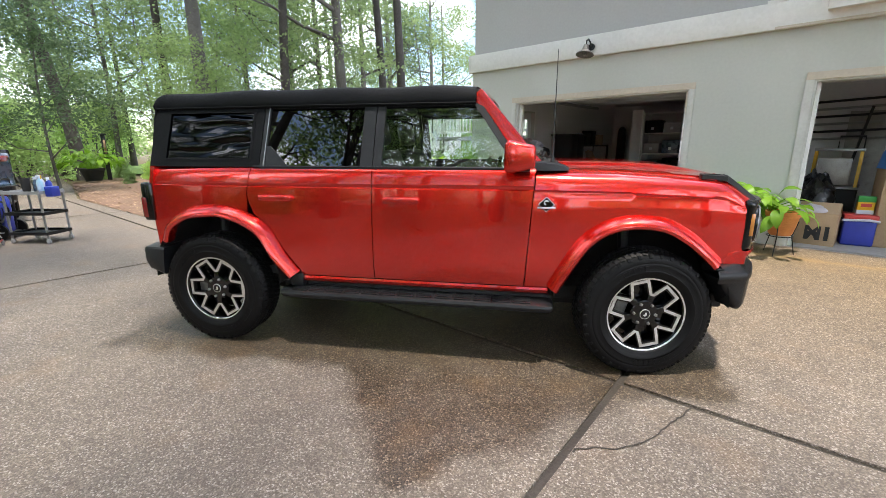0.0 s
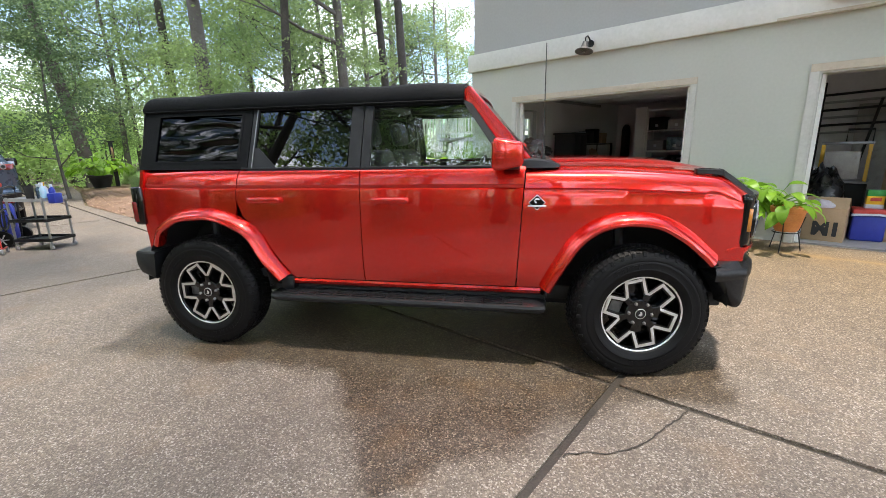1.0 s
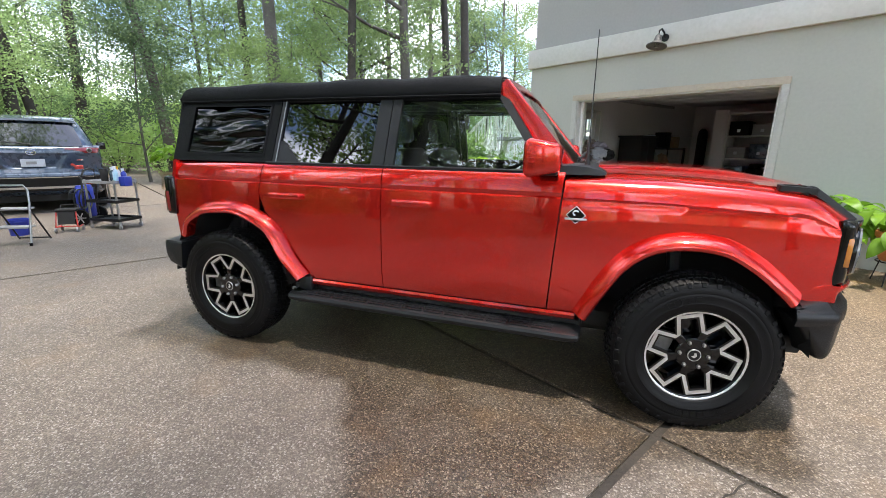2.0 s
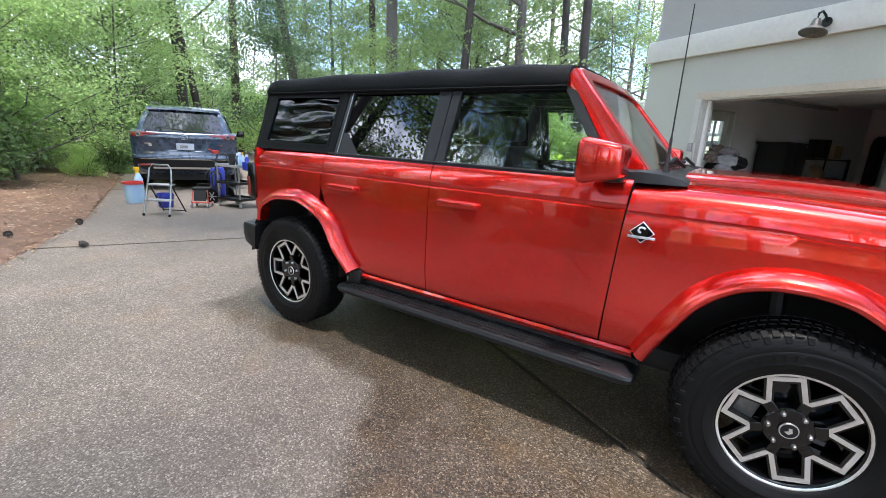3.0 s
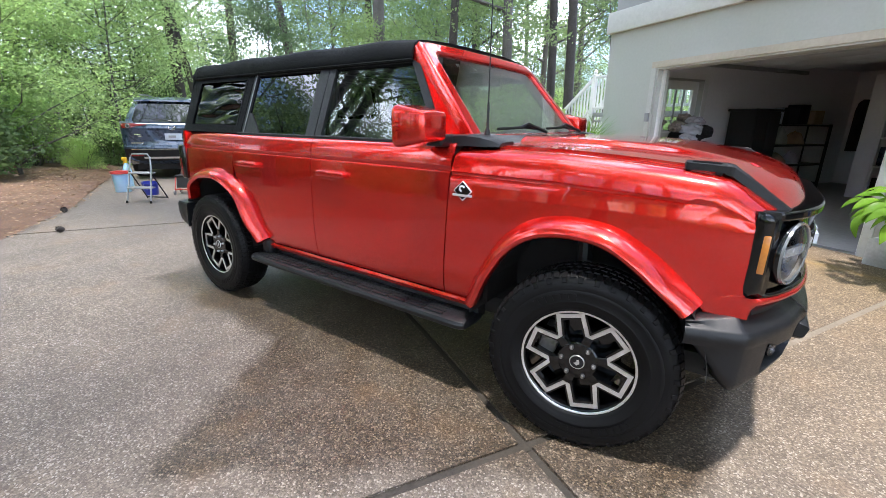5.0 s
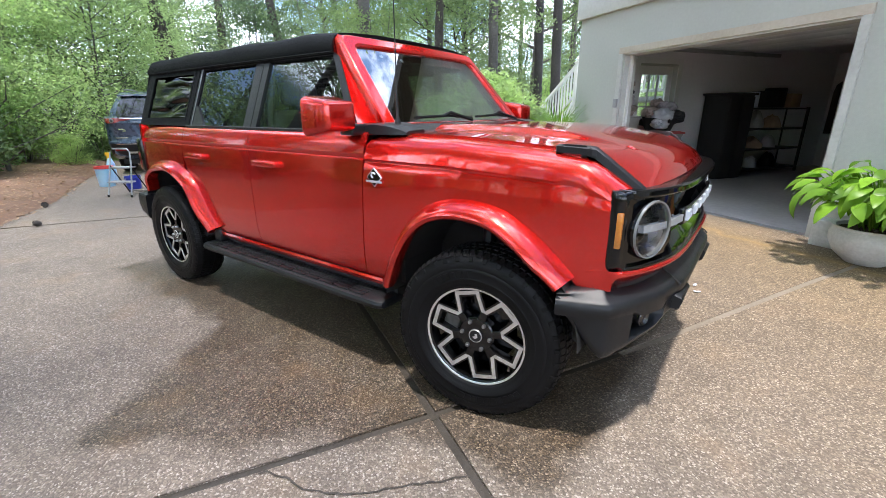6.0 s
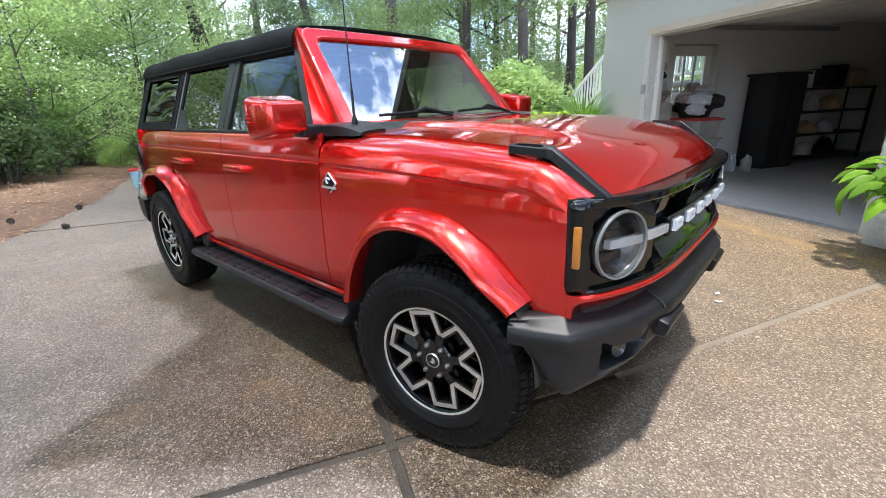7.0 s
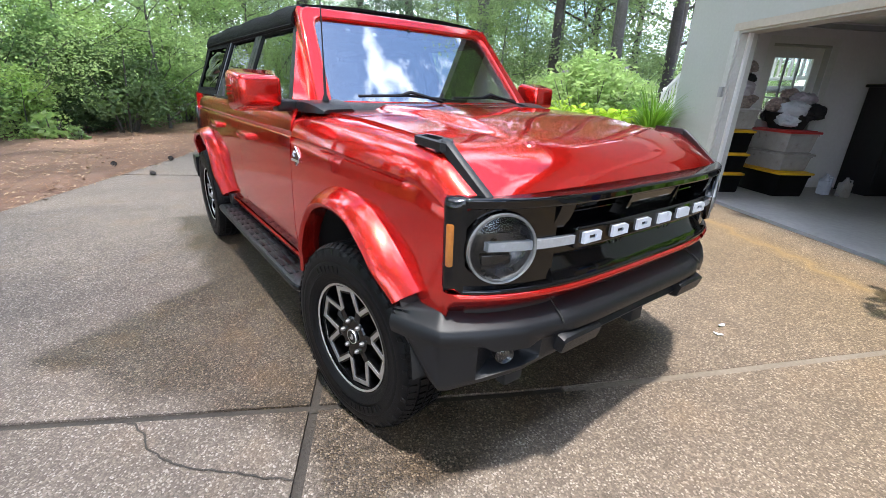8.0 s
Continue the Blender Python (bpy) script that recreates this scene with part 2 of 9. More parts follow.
M["steel"] = material("brushed_steel", (0.45, 0.45, 0.46), rough=0.35, metal=1.0, fine=200)
M["chrome"] = material("chrome", (0.8, 0.8, 0.82), (0.75, 0.75, 0.77), rough=0.07, metal=1.0, rough_var=0.02)
M["dark"] = material("underbody_black", (0.012, 0.012, 0.012), rough=0.8)
M["fabric"] = material("black_soft_top_cloth", (0.0055, 0.006, 0.007), (0.0036, 0.004, 0.0048), rough=0.65, scale=6, fine=700, bump=0.25, bump_scale=900, spec=0.12)
M["vinyl"] = glass_material("clear_vinyl_window", (0.03, 0.03, 0.032), rough=0.03, wave=0.055, wave_scale=3.4, ior=1.36)
M["glass_dark"] = glass_material("privacy_glass", (0.13, 0.135, 0.13), ior=2.2)
M["glass"] = glass_material("clear_glass", (0.90, 0.95, 0.91), ior=1.8)
M["screen_glass"] = glass_material("windscreen_glass", (0.82, 0.88, 0.86), ior=4.2)
M["interior"] = material("cabin_trim", (0.016, 0.016, 0.017), rough=0.6, fine=300, bump=0.1)
M["amber"] = material("amber_lens", (0.44, 0.17, 0.03), (0.36, 0.12, 0.02), rough=0.15, coat=1.0)
M["red_lens"] = material("red_lens", (0.18, 0.008, 0.009), rough=0.12, coat=1.0)
M["rear_glass"] = material("tinted_rear_glass", (0.012, 0.013, 0.014), rough=0.03, rough_var=0.01, metal=0.0, spec=1.0, coat=1.0)
M["lens"] = glass_material("lamp_lens", (0.9, 0.92, 0.93), ior=1.5)
M["lamp_bowl"] = material("lamp_reflector", (0.13, 0.125, 0.125), (0.06, 0.06, 0.065), rough=0.28, metal=0.9, fine=60)
M["frosted"] = material("frosted_light_bar", (0.34, 0.35, 0.37), (0.28, 0.29, 0.31), rough=0.25, coat=0.6)
M["bezel"] = material("smoky_lamp_ring", (0.17, 0.175, 0.18), (0.12, 0.125, 0.13), rough=0.20, coat=1.0)
M["white_letter"] = material("white_letter_plastic", (0.60, 0.64, 0.72), (0.54, 0.58, 0.66), rough=0.3)
M["white"] = material("white_paint", (0.80, 0.80, 0.78), (0.72, 0.72, 0.70), rough=0.45, scale=3, fine=40, bump=0.05)
M["lamp_shade"] = material("dull_galvanised_steel", (0.16, 0.155, 0.15), (0.09, 0.088, 0.085), rough=0.5, metal=0.6, fine=40)
M["casing_white"] = material("off_white_casing_paint", (0.52, 0.52, 0.49), (0.44, 0.44, 0.41), rough=0.55, scale=2.5, fine=30, bump=0.06)
M["trim_cream"] = material("cream_trim_paint", (0.50, 0.435, 0.345), (0.43, 0.37, 0.29), rough=0.5, scale=2.5, fine=30, bump=0.06)
M["stucco"] = material("pale_grey_green_stucco", (0.48, 0.49, 0.445), (0.42, 0.43, 0.39), rough=0.88, scale=0.8, fine=30, bump=0.35, bump_scale=160, contrast=0.8)
M["stucco_up"] = material("grey_stucco", (0.42, 0.42, 0.405), (0.365, 0.365, 0.35), rough=0.88, scale=0.8, fine=30, bump=0.35, bump_scale=160, contrast=0.8)
M["band"] = material("off_white_stucco_band", (0.66, 0.655, 0.62), (0.58, 0.575, 0.54), rough=0.8, scale=1.0, fine=25, bump=0.25, bump_scale=150)
M["garage_wall"] = material("garage_plaster", (0.84, 0.82, 0.83), (0.78, 0.76, 0.77), rough=0.8, scale=1.0, fine=20)
M["garage_floor"] = material("garage_concrete", (0.42, 0.405, 0.39), (0.28, 0.27, 0.26), rough=0.6, scale=1.3, fine=20, contrast=0.8)
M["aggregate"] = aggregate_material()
M["joint_strip_pale"] = material("pale_wood_joint_strip", (0.23, 0.19, 0.145), (0.15, 0.12, 0.09), rough=0.8, scale=3, fine=60, bump=0.4)
M["joint"] = material("dark_joint_filler", (0.052, 0.042, 0.032), (0.03, 0.025, 0.02), rough=0.6, scale=3, fine=60, bump=0.4)
M["mulch"] = material("pine_straw_mulch", (0.25, 0.150, 0.102), (0.125, 0.078, 0.055), rough=0.95, scale=2.2, fine=70, bump=0.9, bump_scale=45, contrast=0.9)
M["litter"] = material("dry_leaves", (0.42, 0.30, 0.19), (0.24, 0.15, 0.09), rough=0.85, scale=5, fine=60, vary=0.5)
M["straw"] = material("pine_straw", (0.30, 0.16, 0.085), (0.17, 0.09, 0.05), rough=0.9, scale=3, fine=40, vary=0.4)
M["grass"] = material("mown_grass", (0.19, 0.30, 0.06), (0.11, 0.19, 0.04), rough=0.9, scale=0.8, fine=14, bump=0.9, bump_scale=40, contrast=0.8)
M["lawn"] = material("forest_floor", (0.13, 0.12, 0.05), (0.09, 0.055, 0.03), rough=0.95, scale=0.35, fine=12, bump=0.9, bump_scale=30, contrast=0.7)
M["bark"] = material("pine_bark", (0.085, 0.074, 0.067), (0.032, 0.028, 0.026), rough=0.95, scale=3, fine=28, bump=1.0, bump_scale=22, contrast=0.7)
M["bark_grey"] = material("grey_bark", (0.15, 0.14, 0.13), (0.06, 0.055, 0.05), rough=0.95, scale=2, fine=24, bump=0.8, bump_scale=20, contrast=0.7)
M["leaf"] = leaf_material("broad_leaves", (0.155, 0.21, 0.13), (0.10, 0.145, 0.088), glow=0.62)
M["leaf_bright"] = leaf_material("bright_leaves", (0.18, 0.25, 0.13), (0.12, 0.175, 0.086), glow=0.62)
M["leaf_dark"] = leaf_material("dark_leaves", (0.13, 0.195, 0.10), (0.08, 0.125, 0.065), glow=0.45)
M["leaf_hazy"] = leaf_material("pale_thicket_leaves", (0.335, 0.435, 0.25), (0.235, 0.325, 0.17), glow=0.7)
M["leaf_shrub"] = leaf_material("light_shrub_leaves", (0.36, 0.47, 0.24), (0.24, 0.34, 0.15), glow=0.55)
M["needle"] = leaf_material("pine_needles", (0.18, 0.25, 0.12), (0.12, 0.18, 0.085), glow=0.55)
M["leaf_pot"] = leaf_material("pot_leaves", (0.20, 0.36, 0.035), (0.08, 0.20, 0.02), glow=0.35, rough=0.35)
M["leaf_lime"] = leaf_material("lime_leaves", (0.42, 0.56, 0.06), (0.26, 0.42, 0.04), glow=0.45, rough=0.4)
M["terracotta"] = material("orange_terracotta", (0.62, 0.24, 0.07), (0.50, 0.17, 0.05), rough=0.7, fine=60)
M["stone_white"] = material("white_stone_pot", (0.60, 0.59, 0.57), (0.48, 0.47, 0.45), rough=0.8, fine=50, bump=0.2)
M["navy"] = material("dark_blue_car_paint", (0.045, 0.075, 0.125), (0.036, 0.060, 0.105), rough=0.28, metal=0.35, fine=800, coat=1.0, coat_rough=0.03)
M["cardboard"] = material("cardboard", (0.40, 0.28, 0.17), (0.34, 0.23, 0.14), rough=0.85, fine=60)
M["blue_plastic"] = material("blue_plastic", (0.025, 0.045, 0.36), (0.02, 0.035, 0.28), rough=0.35)
M["red_plastic"] = material("red_plastic", (0.55, 0.05, 0.045), (0.45, 0.04, 0.035), rough=0.4)
M["yellow_plastic"] = material("yellow_plastic", (0.80, 0.48, 0.02), (0.70, 0.40, 0.02), rough=0.4)
M["green_plastic"] = material("green_plastic", (0.03, 0.30, 0.06), rough=0.4)
M["bucket_clear"] = material("milky_blue_plastic", (0.42, 0.60, 0.76), (0.34, 0.52, 0.70), rough=0.35, sub=0.3)
M["grey_plastic"] = material("grey_plastic", (0.33, 0.33, 0.34), rough=0.5)
M["light_grey"] = material("light_grey_metal", (0.36, 0.37, 0.38), rough=0.35, metal=0.7)
M["cloth_pale"] = material("pale_cloth", (0.58, 0.56, 0.60), (0.36, 0.30, 0.34), rough=0.9, scale=8, contrast=0.9, bump=0.4, bump_scale=30)
M["white_cloth"] = material("white_cotton", (0.62, 0.63, 0.68), (0.48, 0.49, 0.54), rough=0.9, scale=14, fine=200, bump=0.3, bump_scale=60)
M["cloth_floral"] = material("printed_cotton", (0.46, 0.38, 0.32), (0.16, 0.12, 0.12), rough=0.9, scale=26, fine=60, contrast=0.5, bump=0.3, bump_scale=60)
M["dark_cloth"] = material("black_cotton", (0.02, 0.02, 0.023), (0.012, 0.012, 0.014), rough=0.9, scale=14, bump=0.3, bump_scale=60)
M["bag"] = material("black_bin_bag", (0.012, 0.012, 0.013), rough=0.28, bump=0.8, bump_scale=18)
M["bin_clear"] = material("translucent_bin", (0.42, 0.40, 0.38), (0.30, 0.28, 0.26), rough=0.3)
M["wood"] = material("weathered_wood", (0.28, 0.18, 0.10), (0.18, 0.11, 0.06), rough=0.75, fine=40, bump=0.3)
M["roof"] = material("roof_shingle", (0.10, 0.095, 0.09), (0.06, 0.058, 0.055), rough=0.9, fine=25, bump=0.6)
M["text"] = material("dark_print", (0.03, 0.03, 0.03), rough=0.8)
M["plate"] = material("number_plate", (0.62, 0.66, 0.72), rough=0.4)
M["soil"] = material("potting_soil", (0.05, 0.035, 0.025), rough=0.95, bump=0.8, bump_scale=60)
M["blue_tarp"] = material("blue_tarp", (0.05, 0.22, 0.62), rough=0.5, bump=0.4, bump_scale=12)


# ---- building tools ----
def part(name, bm, mat, parent=None, label="", smooth=35.0, loc=None):
    """Links a bmesh as ONE mesh object under a thing or a part."""
    me = bpy.data.meshes.new(name)
    bmesh.ops.recalc_face_normals(bm, faces=bm.faces)
    bm.to_mesh(me)
    bm.free()
    me.materials.append(M[mat])
    if smooth:
        me.polygons.foreach_set("use_smooth", [True] * len(me.polygons))
        me.set_sharp_from_angle(angle=radians(smooth))
    ob = new(name, me)
    if parent:
        ob.parent = parent
    if loc:
        ob.matrix_basis = loc
    if label:
        ob["label"] = label
    return ob


def share(name, src, parent, m, label=""):
    """A further part on the same mesh."""
    ob = new(name, src.data)
    ob.parent = parent
    ob.matrix_basis = m
    if label:
        ob["label"] = label
    return ob


def thing(name, label, category, m=None, group="", kind=""):
    ob = new(name)
    ob.empty_display_size = 0.1
    if m:
        ob.matrix_basis = m
    return tagged(ob, label, category, group, kind)


def box(bm, x0, x1, y0, y1, z0, z1, bevel=0.0, m=None, seg=2):
    r = bmesh.ops.create_cube(bm, size=1.0)
    vs = r["verts"]
    for v in vs:
        v.co = Vector(((x0 + x1) / 2 + v.co.x * (x1 - x0), (y0 + y1) / 2 + v.co.y * (y1 - y0), (z0 + z1) / 2 + v.co.z * (z1 - z0)))
    if bevel:
        es = list({e for v in vs for e in v.link_edges})
        r2 = bmesh.ops.bevel(bm, geom=es, offset=bevel, segments=seg, profile=0.5, affect="EDGES")
        vs = list({v for f in r2["faces"] for v in f.verts} | {v for v in vs if v.is_valid})
    if m:
        bmesh.ops.transform(bm, matrix=m, verts=vs)
    return bm


def tube(bm, pts, r, seg=8, r_end=None, close=True):
    """A round bar along points; r may taper to r_end."""
    pts = [Vector(p) for p in pts]
    n = len(pts)
    rings = []
    up = Vector((0, 0, 1))
    for i, p in enumerate(pts):
        d = (pts[min(i + 1, n - 1)] - pts[max(i - 1, 0)]).normalized()
        a = d.cross(up if abs(d.z) < 0.9 else Vector((1, 0, 0))).normalized()
        b = d.cross(a)
        rad = r[i] if isinstance(r, (list, tuple)) else (r if r_end is None else r + (r_end - r) * i / (n - 1))
        rings.append([bm.verts.new(p + (a * math.cos(t) + b * math.sin(t)) * rad) for t in (2 * math.pi * k / seg for k in range(seg))])
    for p, q in zip(rings, rings[1:]):
        for k in range(seg):
            bm.faces.new((p[k], p[(k + 1) % seg], q[(k + 1) % seg], q[k]))
    if close:
        bm.faces.new(rings[0])
        bm.faces.new(rings[-1])
    return bm


def lathe(bm, prof, seg=48, axis="z", m=None, cap=True):
    """Turns a profile of (radius, height) round the axis."""
    rings = []
    for r, h in prof:
        ring = []
        for k in range(seg):
            a = 2 * math.pi * k / seg
            c, s = r * math.cos(a), r * math.sin(a)
            co = Vector((c, s, h)) if axis == "z" else Vector((c, h, s))
            ring.append(bm.verts.new(m @ co if m else co))
        rings.append(ring)
    for p, q in zip(rings, rings[1:]):
        for k in range(seg):
            bm.faces.new((p[k], p[(k + 1) % seg], q[(k + 1) % seg], q[k]))
    if cap:
        for ring, (r, h) in ((rings[0], prof[0]), (rings[-1], prof[-1])):
            if r > 1e-4:
                bm.faces.new(ring)
    return bm


def grid(bm, rows, close=False):
    """Faces between rows of points."""
    vs = [[bm.verts.new(p) for p in row] for row in rows]
    for a, b in zip(vs, vs[1:]):
        for i in range(len(a) - 1):
            bm.faces.new((a[i], a[i + 1], b[i + 1], b[i]))
        if close:
            bm.faces.new((a[-1], a[0], b[0], b[-1]))
    return vs


def slab(bm, rows, off):
    """A sheet with thickness: rows of points, and the same set off by a vector or by a function of the point."""
    f = off if callable(off) else (lambda p: Vector(p) + Vector(off))
    a = grid(bm, rows)
    b = grid(bm, [[f(p) for p in row] for row in rows])
    R, C = len(rows), len(rows[0])
    for j in range(C - 1):
        bm.faces.new((a[0][j], b[0][j], b[0][j + 1], a[0][j + 1]))
        bm.faces.new((a[R - 1][j + 1], b[R - 1][j + 1], b[R - 1][j], a[R - 1][j]))
    for i in range(R - 1):
        bm.faces.new((a[i + 1][0], b[i + 1][0], b[i][0], a[i][0]))
        bm.faces.new((a[i][C - 1], b[i][C - 1], b[i + 1][C - 1], a[i + 1][C - 1]))
    return bm


def prism(bm, pts, off):
    """A flat polygon of 3D points, extruded by a vector."""
    a = [bm.verts.new(p) for p in pts]
    b = [bm.verts.new(Vector(p) + Vector(off)) for p in pts]
    bm.faces.new(a)
    bm.faces.new(b[::-1])
    for i in range(len(a)):
        j = (i + 1) % len(a)
        bm.faces.new((a[i], b[i], b[j], a[j]))
    return bm


def ring_frame(bm, outer, inner, off):
    """A frame between two outlines of equal length, extruded by a vector."""
    n = len(outer)
    A, B = [bm.verts.new(p) for p in outer], [bm.verts.new(p) for p in inner]
    C, D = [bm.verts.new(Vector(p) + Vector(off)) for p in outer], [bm.verts.new(Vector(p) + Vector(off)) for p in inner]
    for i in range(n):
        j = (i + 1) % n
        for q in ((A[i], A[j], B[j], B[i]), (C[i], D[i], D[j], C[j]), (A[i], C[i], C[j], A[j]), (B[i], B[j], D[j], D[i])):
            bm.faces.new(q)
    return bm


def interp(x, table):
    """Straight lines between (x, value) pairs."""
    if x <= table[0][0]:
        return table[0][1]
    for (a, va), (b, vb) in zip(table, table[1:]):
        if x <= b:
            return va + (vb - va) * (x - a) / (b - a)
    return table[-1][1]


def spline(x, table):
    """A smooth curve through (x, value) pairs."""
    xs, ys = [p[0] for p in table], [p[1] for p in table]
    if x <= xs[0] or x >= xs[-1]:
        return interp(x, table)
    i = max(k for k in range(len(xs) - 1) if xs[k] <= x)

    def slope(k):
        if k == 0 or k == len(xs) - 1:
            k0, k1 = (0, 1) if k == 0 else (k - 1, k)
            return (ys[k1] - ys[k0]) / (xs[k1] - xs[k0])
        return (ys[k + 1] - ys[k - 1]) / (xs[k + 1] - xs[k - 1])
    h = xs[i + 1] - xs[i]
    t = (x - xs[i]) / h
    return ((2 * t**3 - 3 * t**2 + 1) * ys[i] + (t**3 - 2 * t**2 + t) * h * slope(i) + (-2 * t**3 + 3 * t**2) * ys[i + 1] + (t**3 - t**2) * h * slope(i + 1))


def smoothstep(a, b, x):
    t = max(0.0, min(1.0, (x - a) / (b - a)))
    return t * t * (3 - 2 * t)


def frange(a, b, n):
    return [a + (b - a) * i / n for i in range(n + 1)]


# ---- lie of the paved ground ----
def rise(x, y):
    """Height of the paved ground: level round the car, climbing gently to the garage sill."""
    v = (Vector((x, y, 0)) - WP).dot(WN)
    u = (Vector((x, y, 0)) - WP).dot(WU)
    return SILL * (1 - smoothstep(0.0, 3.8, v)) * smoothstep(-5.0, -1.5, u)


# ---- the red off-road car ----
WIDTH = [(0.46, 0.80), (0.50, 0.835), (0.56, 0.851), (0.605, 0.8555), (0.635, 0.8635), (0.70, 0.866), (0.95, 0.868), (1.06, 0.866), (1.10, 0.864), (1.145, 0.861), (1.152, 0.852), (1.168, 0.852), (1.176, 0.857), (1.21, 0.853), (1.245, 0.842), (1.272, 0.826), (1.285, 0.805)]
LEVELS = [1.10, 1.145, 1.152, 1.168, 1.176, 1.21, 1.245, 1.272, 1.285]
HOODLINE = [(0.90, 1.275), (1.30, 1.270), (1.60, 1.252), (1.75, 1.240), (1.88, 1.226), (1.94, 1.199), (2.00, 1.157), (2.08, 1.103)]
HOODCREST = [(0.955, 1.289), (1.30, 1.288), (1.60, 1.276), (1.75, 1.262), (1.90, 1.248), (2.00, 1.229), (2.08, 1.196), (2.12, 1.162), (2.145, 1.118)]
ARCH_R = [(-1.90, 0.77), (-1.82, 0.89), (-1.66, 0.985), (-1.50, 1.010), (-1.34, 1.010), (-1.16, 0.95), (-1.03, 0.86), (-0.93, 0.69), (-0.83, 0.55)]
ARCH_F = [(0.89, 0.54), (0.97, 0.70), (1.07, 0.86), (1.20, 0.965), (1.36, 1.010), (1.55, 0.998), (1.69, 0.93), (1.80, 0.845), (1.89, 0.76)]


def taper(x):
    return 0.045 * max(0.0, (x - 1.25) / 0.8) ** 2 + 0.03 * max(0.0, (-x - 1.3) / 0.7) ** 2


def side_panel(bm, s, xl, xr, zb, nx=16, low=9, top=None):
    """One curved skin of the car's flank. xl, xr: edges as functions of height; zb: lower edge as a function of x."""
    rows = []
    nominal = [0.52 + (1.06 - 0.52) * k / low for k in range(low + 1)] + LEVELS
    for k, zn in enumerate(nominal):
        row = []
        for i in range(nx + 1):
            x = xl(zn) + (xr(zn) - xl(zn)) * i / nx
            if k <= low:
                z = zb(x) + (1.06 - zb(x)) * k / low
            else:
                z = zn
            w = interp(z, WIDTH) - taper(x)
            if top:
                z, w = top(x, zn, z, w)
            row.append(Vector((x, s * w, z)))
        rows.append(row)
    return slab(bm, rows, lambda p: p + Vector((0, -s * 0.014, 0)))


def fender_top(x, zn, z, w):
    """Above the crease the front wing rolls over to the hood's edge."""
    zt = interp(x, HOODLINE) - 0.010
    if zn <= 1.06:
        return z * 1.0, w
    low = zt - 0.085
    shoulder = {1.21: (-0.085, 0.853), 1.245: (-0.042, 0.838), 1.272: (-0.013, 0.795), 1.285: (0.0, 0.744)}
    if zn in shoulder:
        dz, ww = shoulder[zn]
        return zt + dz, ww - taper(x) * (0.8 if zn < 1.28 else 0.35)
    f = (zn - 1.06) / (1.21 - 1.06)
    fade = 1 - smoothstep(1.75, 1.9, x)
    ww = 0.861 if not 1.15 < zn < 1.17 else 0.861 - 0.009 * fade
    return 1.06 + (low - 1.06) * f, ww - taper(x)


def flare(bm, s, path):
    """A wheel-arch flare: a rounded strip that follows the arch and stands out of the flank."""
    pts = [Vector((x, 0, z)) for x, z in path]
    fine = []
    n = len(pts)
    for i in range(n - 1):
        for k in range(4):
            t = k / 4
            p0, p1, p2, p3 = pts[max(i - 1, 0)], pts[i], pts[i + 1], pts[min(i + 2, n - 1)]
            fine.append(0.5 * ((2 * p1) + (p2 - p0) * t + (2 * p0 - 5 * p1 + 4 * p2 - p3) * t * t + (3 * p1 - p0 - 3 * p2 + p3) * t**3))
    fine.append(pts[-1])
    rows = []
    for i, p in enumerate(fine):
        d = (fine[min(i + 1, len(fine) - 1)] - fine[max(i - 1, 0)]).normalized()
        inward = Vector((d.z, 0, -d.x))
        base = interp(p.z, WIDTH) - taper(p.x)
        out = 0.948 - 0.030 * (1 - smoothstep(0, 5, min(i, len(fine) - 1 - i)))
        prof = [(-0.006, base - 0.01), (0.0, base + 0.012), (0.012, base + (out - base) * 0.45), (0.030, base + (out - base) * 0.80), (0.046, out - 0.004), (0.056, out), (0.066, out - 0.003), (0.074, out - 0.012), (0.076, out - 0.05), (0.060, out - 0.10)]
        rows.append([Vector((p.x + inward.x * a, s * w, p.z + inward.z * a)) for a, w in prof])
    v = grid(bm, rows)
    bm.faces.new(v[0])
    bm.faces.new(v[-1])
    return bm


def gh(x, z, s, inset=0.0):
    """A point of the leaning upper side of the cabin."""
    return Vector((x, s * (0.822 - 0.40 * (z - 1.28) - inset), z))


def gh_prism(bm, pts, s, inset=0.0, thick=0.02):
    return prism(bm, [gh(x, z, s, inset) for x, z in pts], (0, -s * thick, 0))


def gh_ring(bm, outer, inner, s, inset=0.0, thick=0.02):
    return ring_frame(bm, [gh(x, z, s, inset) for x, z in outer], [gh(x, z, s, inset) for x, z in inner], (0, -s * thick, 0))


car = thing("off_road_car", "glossy metallic red four-door off-road car with black cloth top", "car")


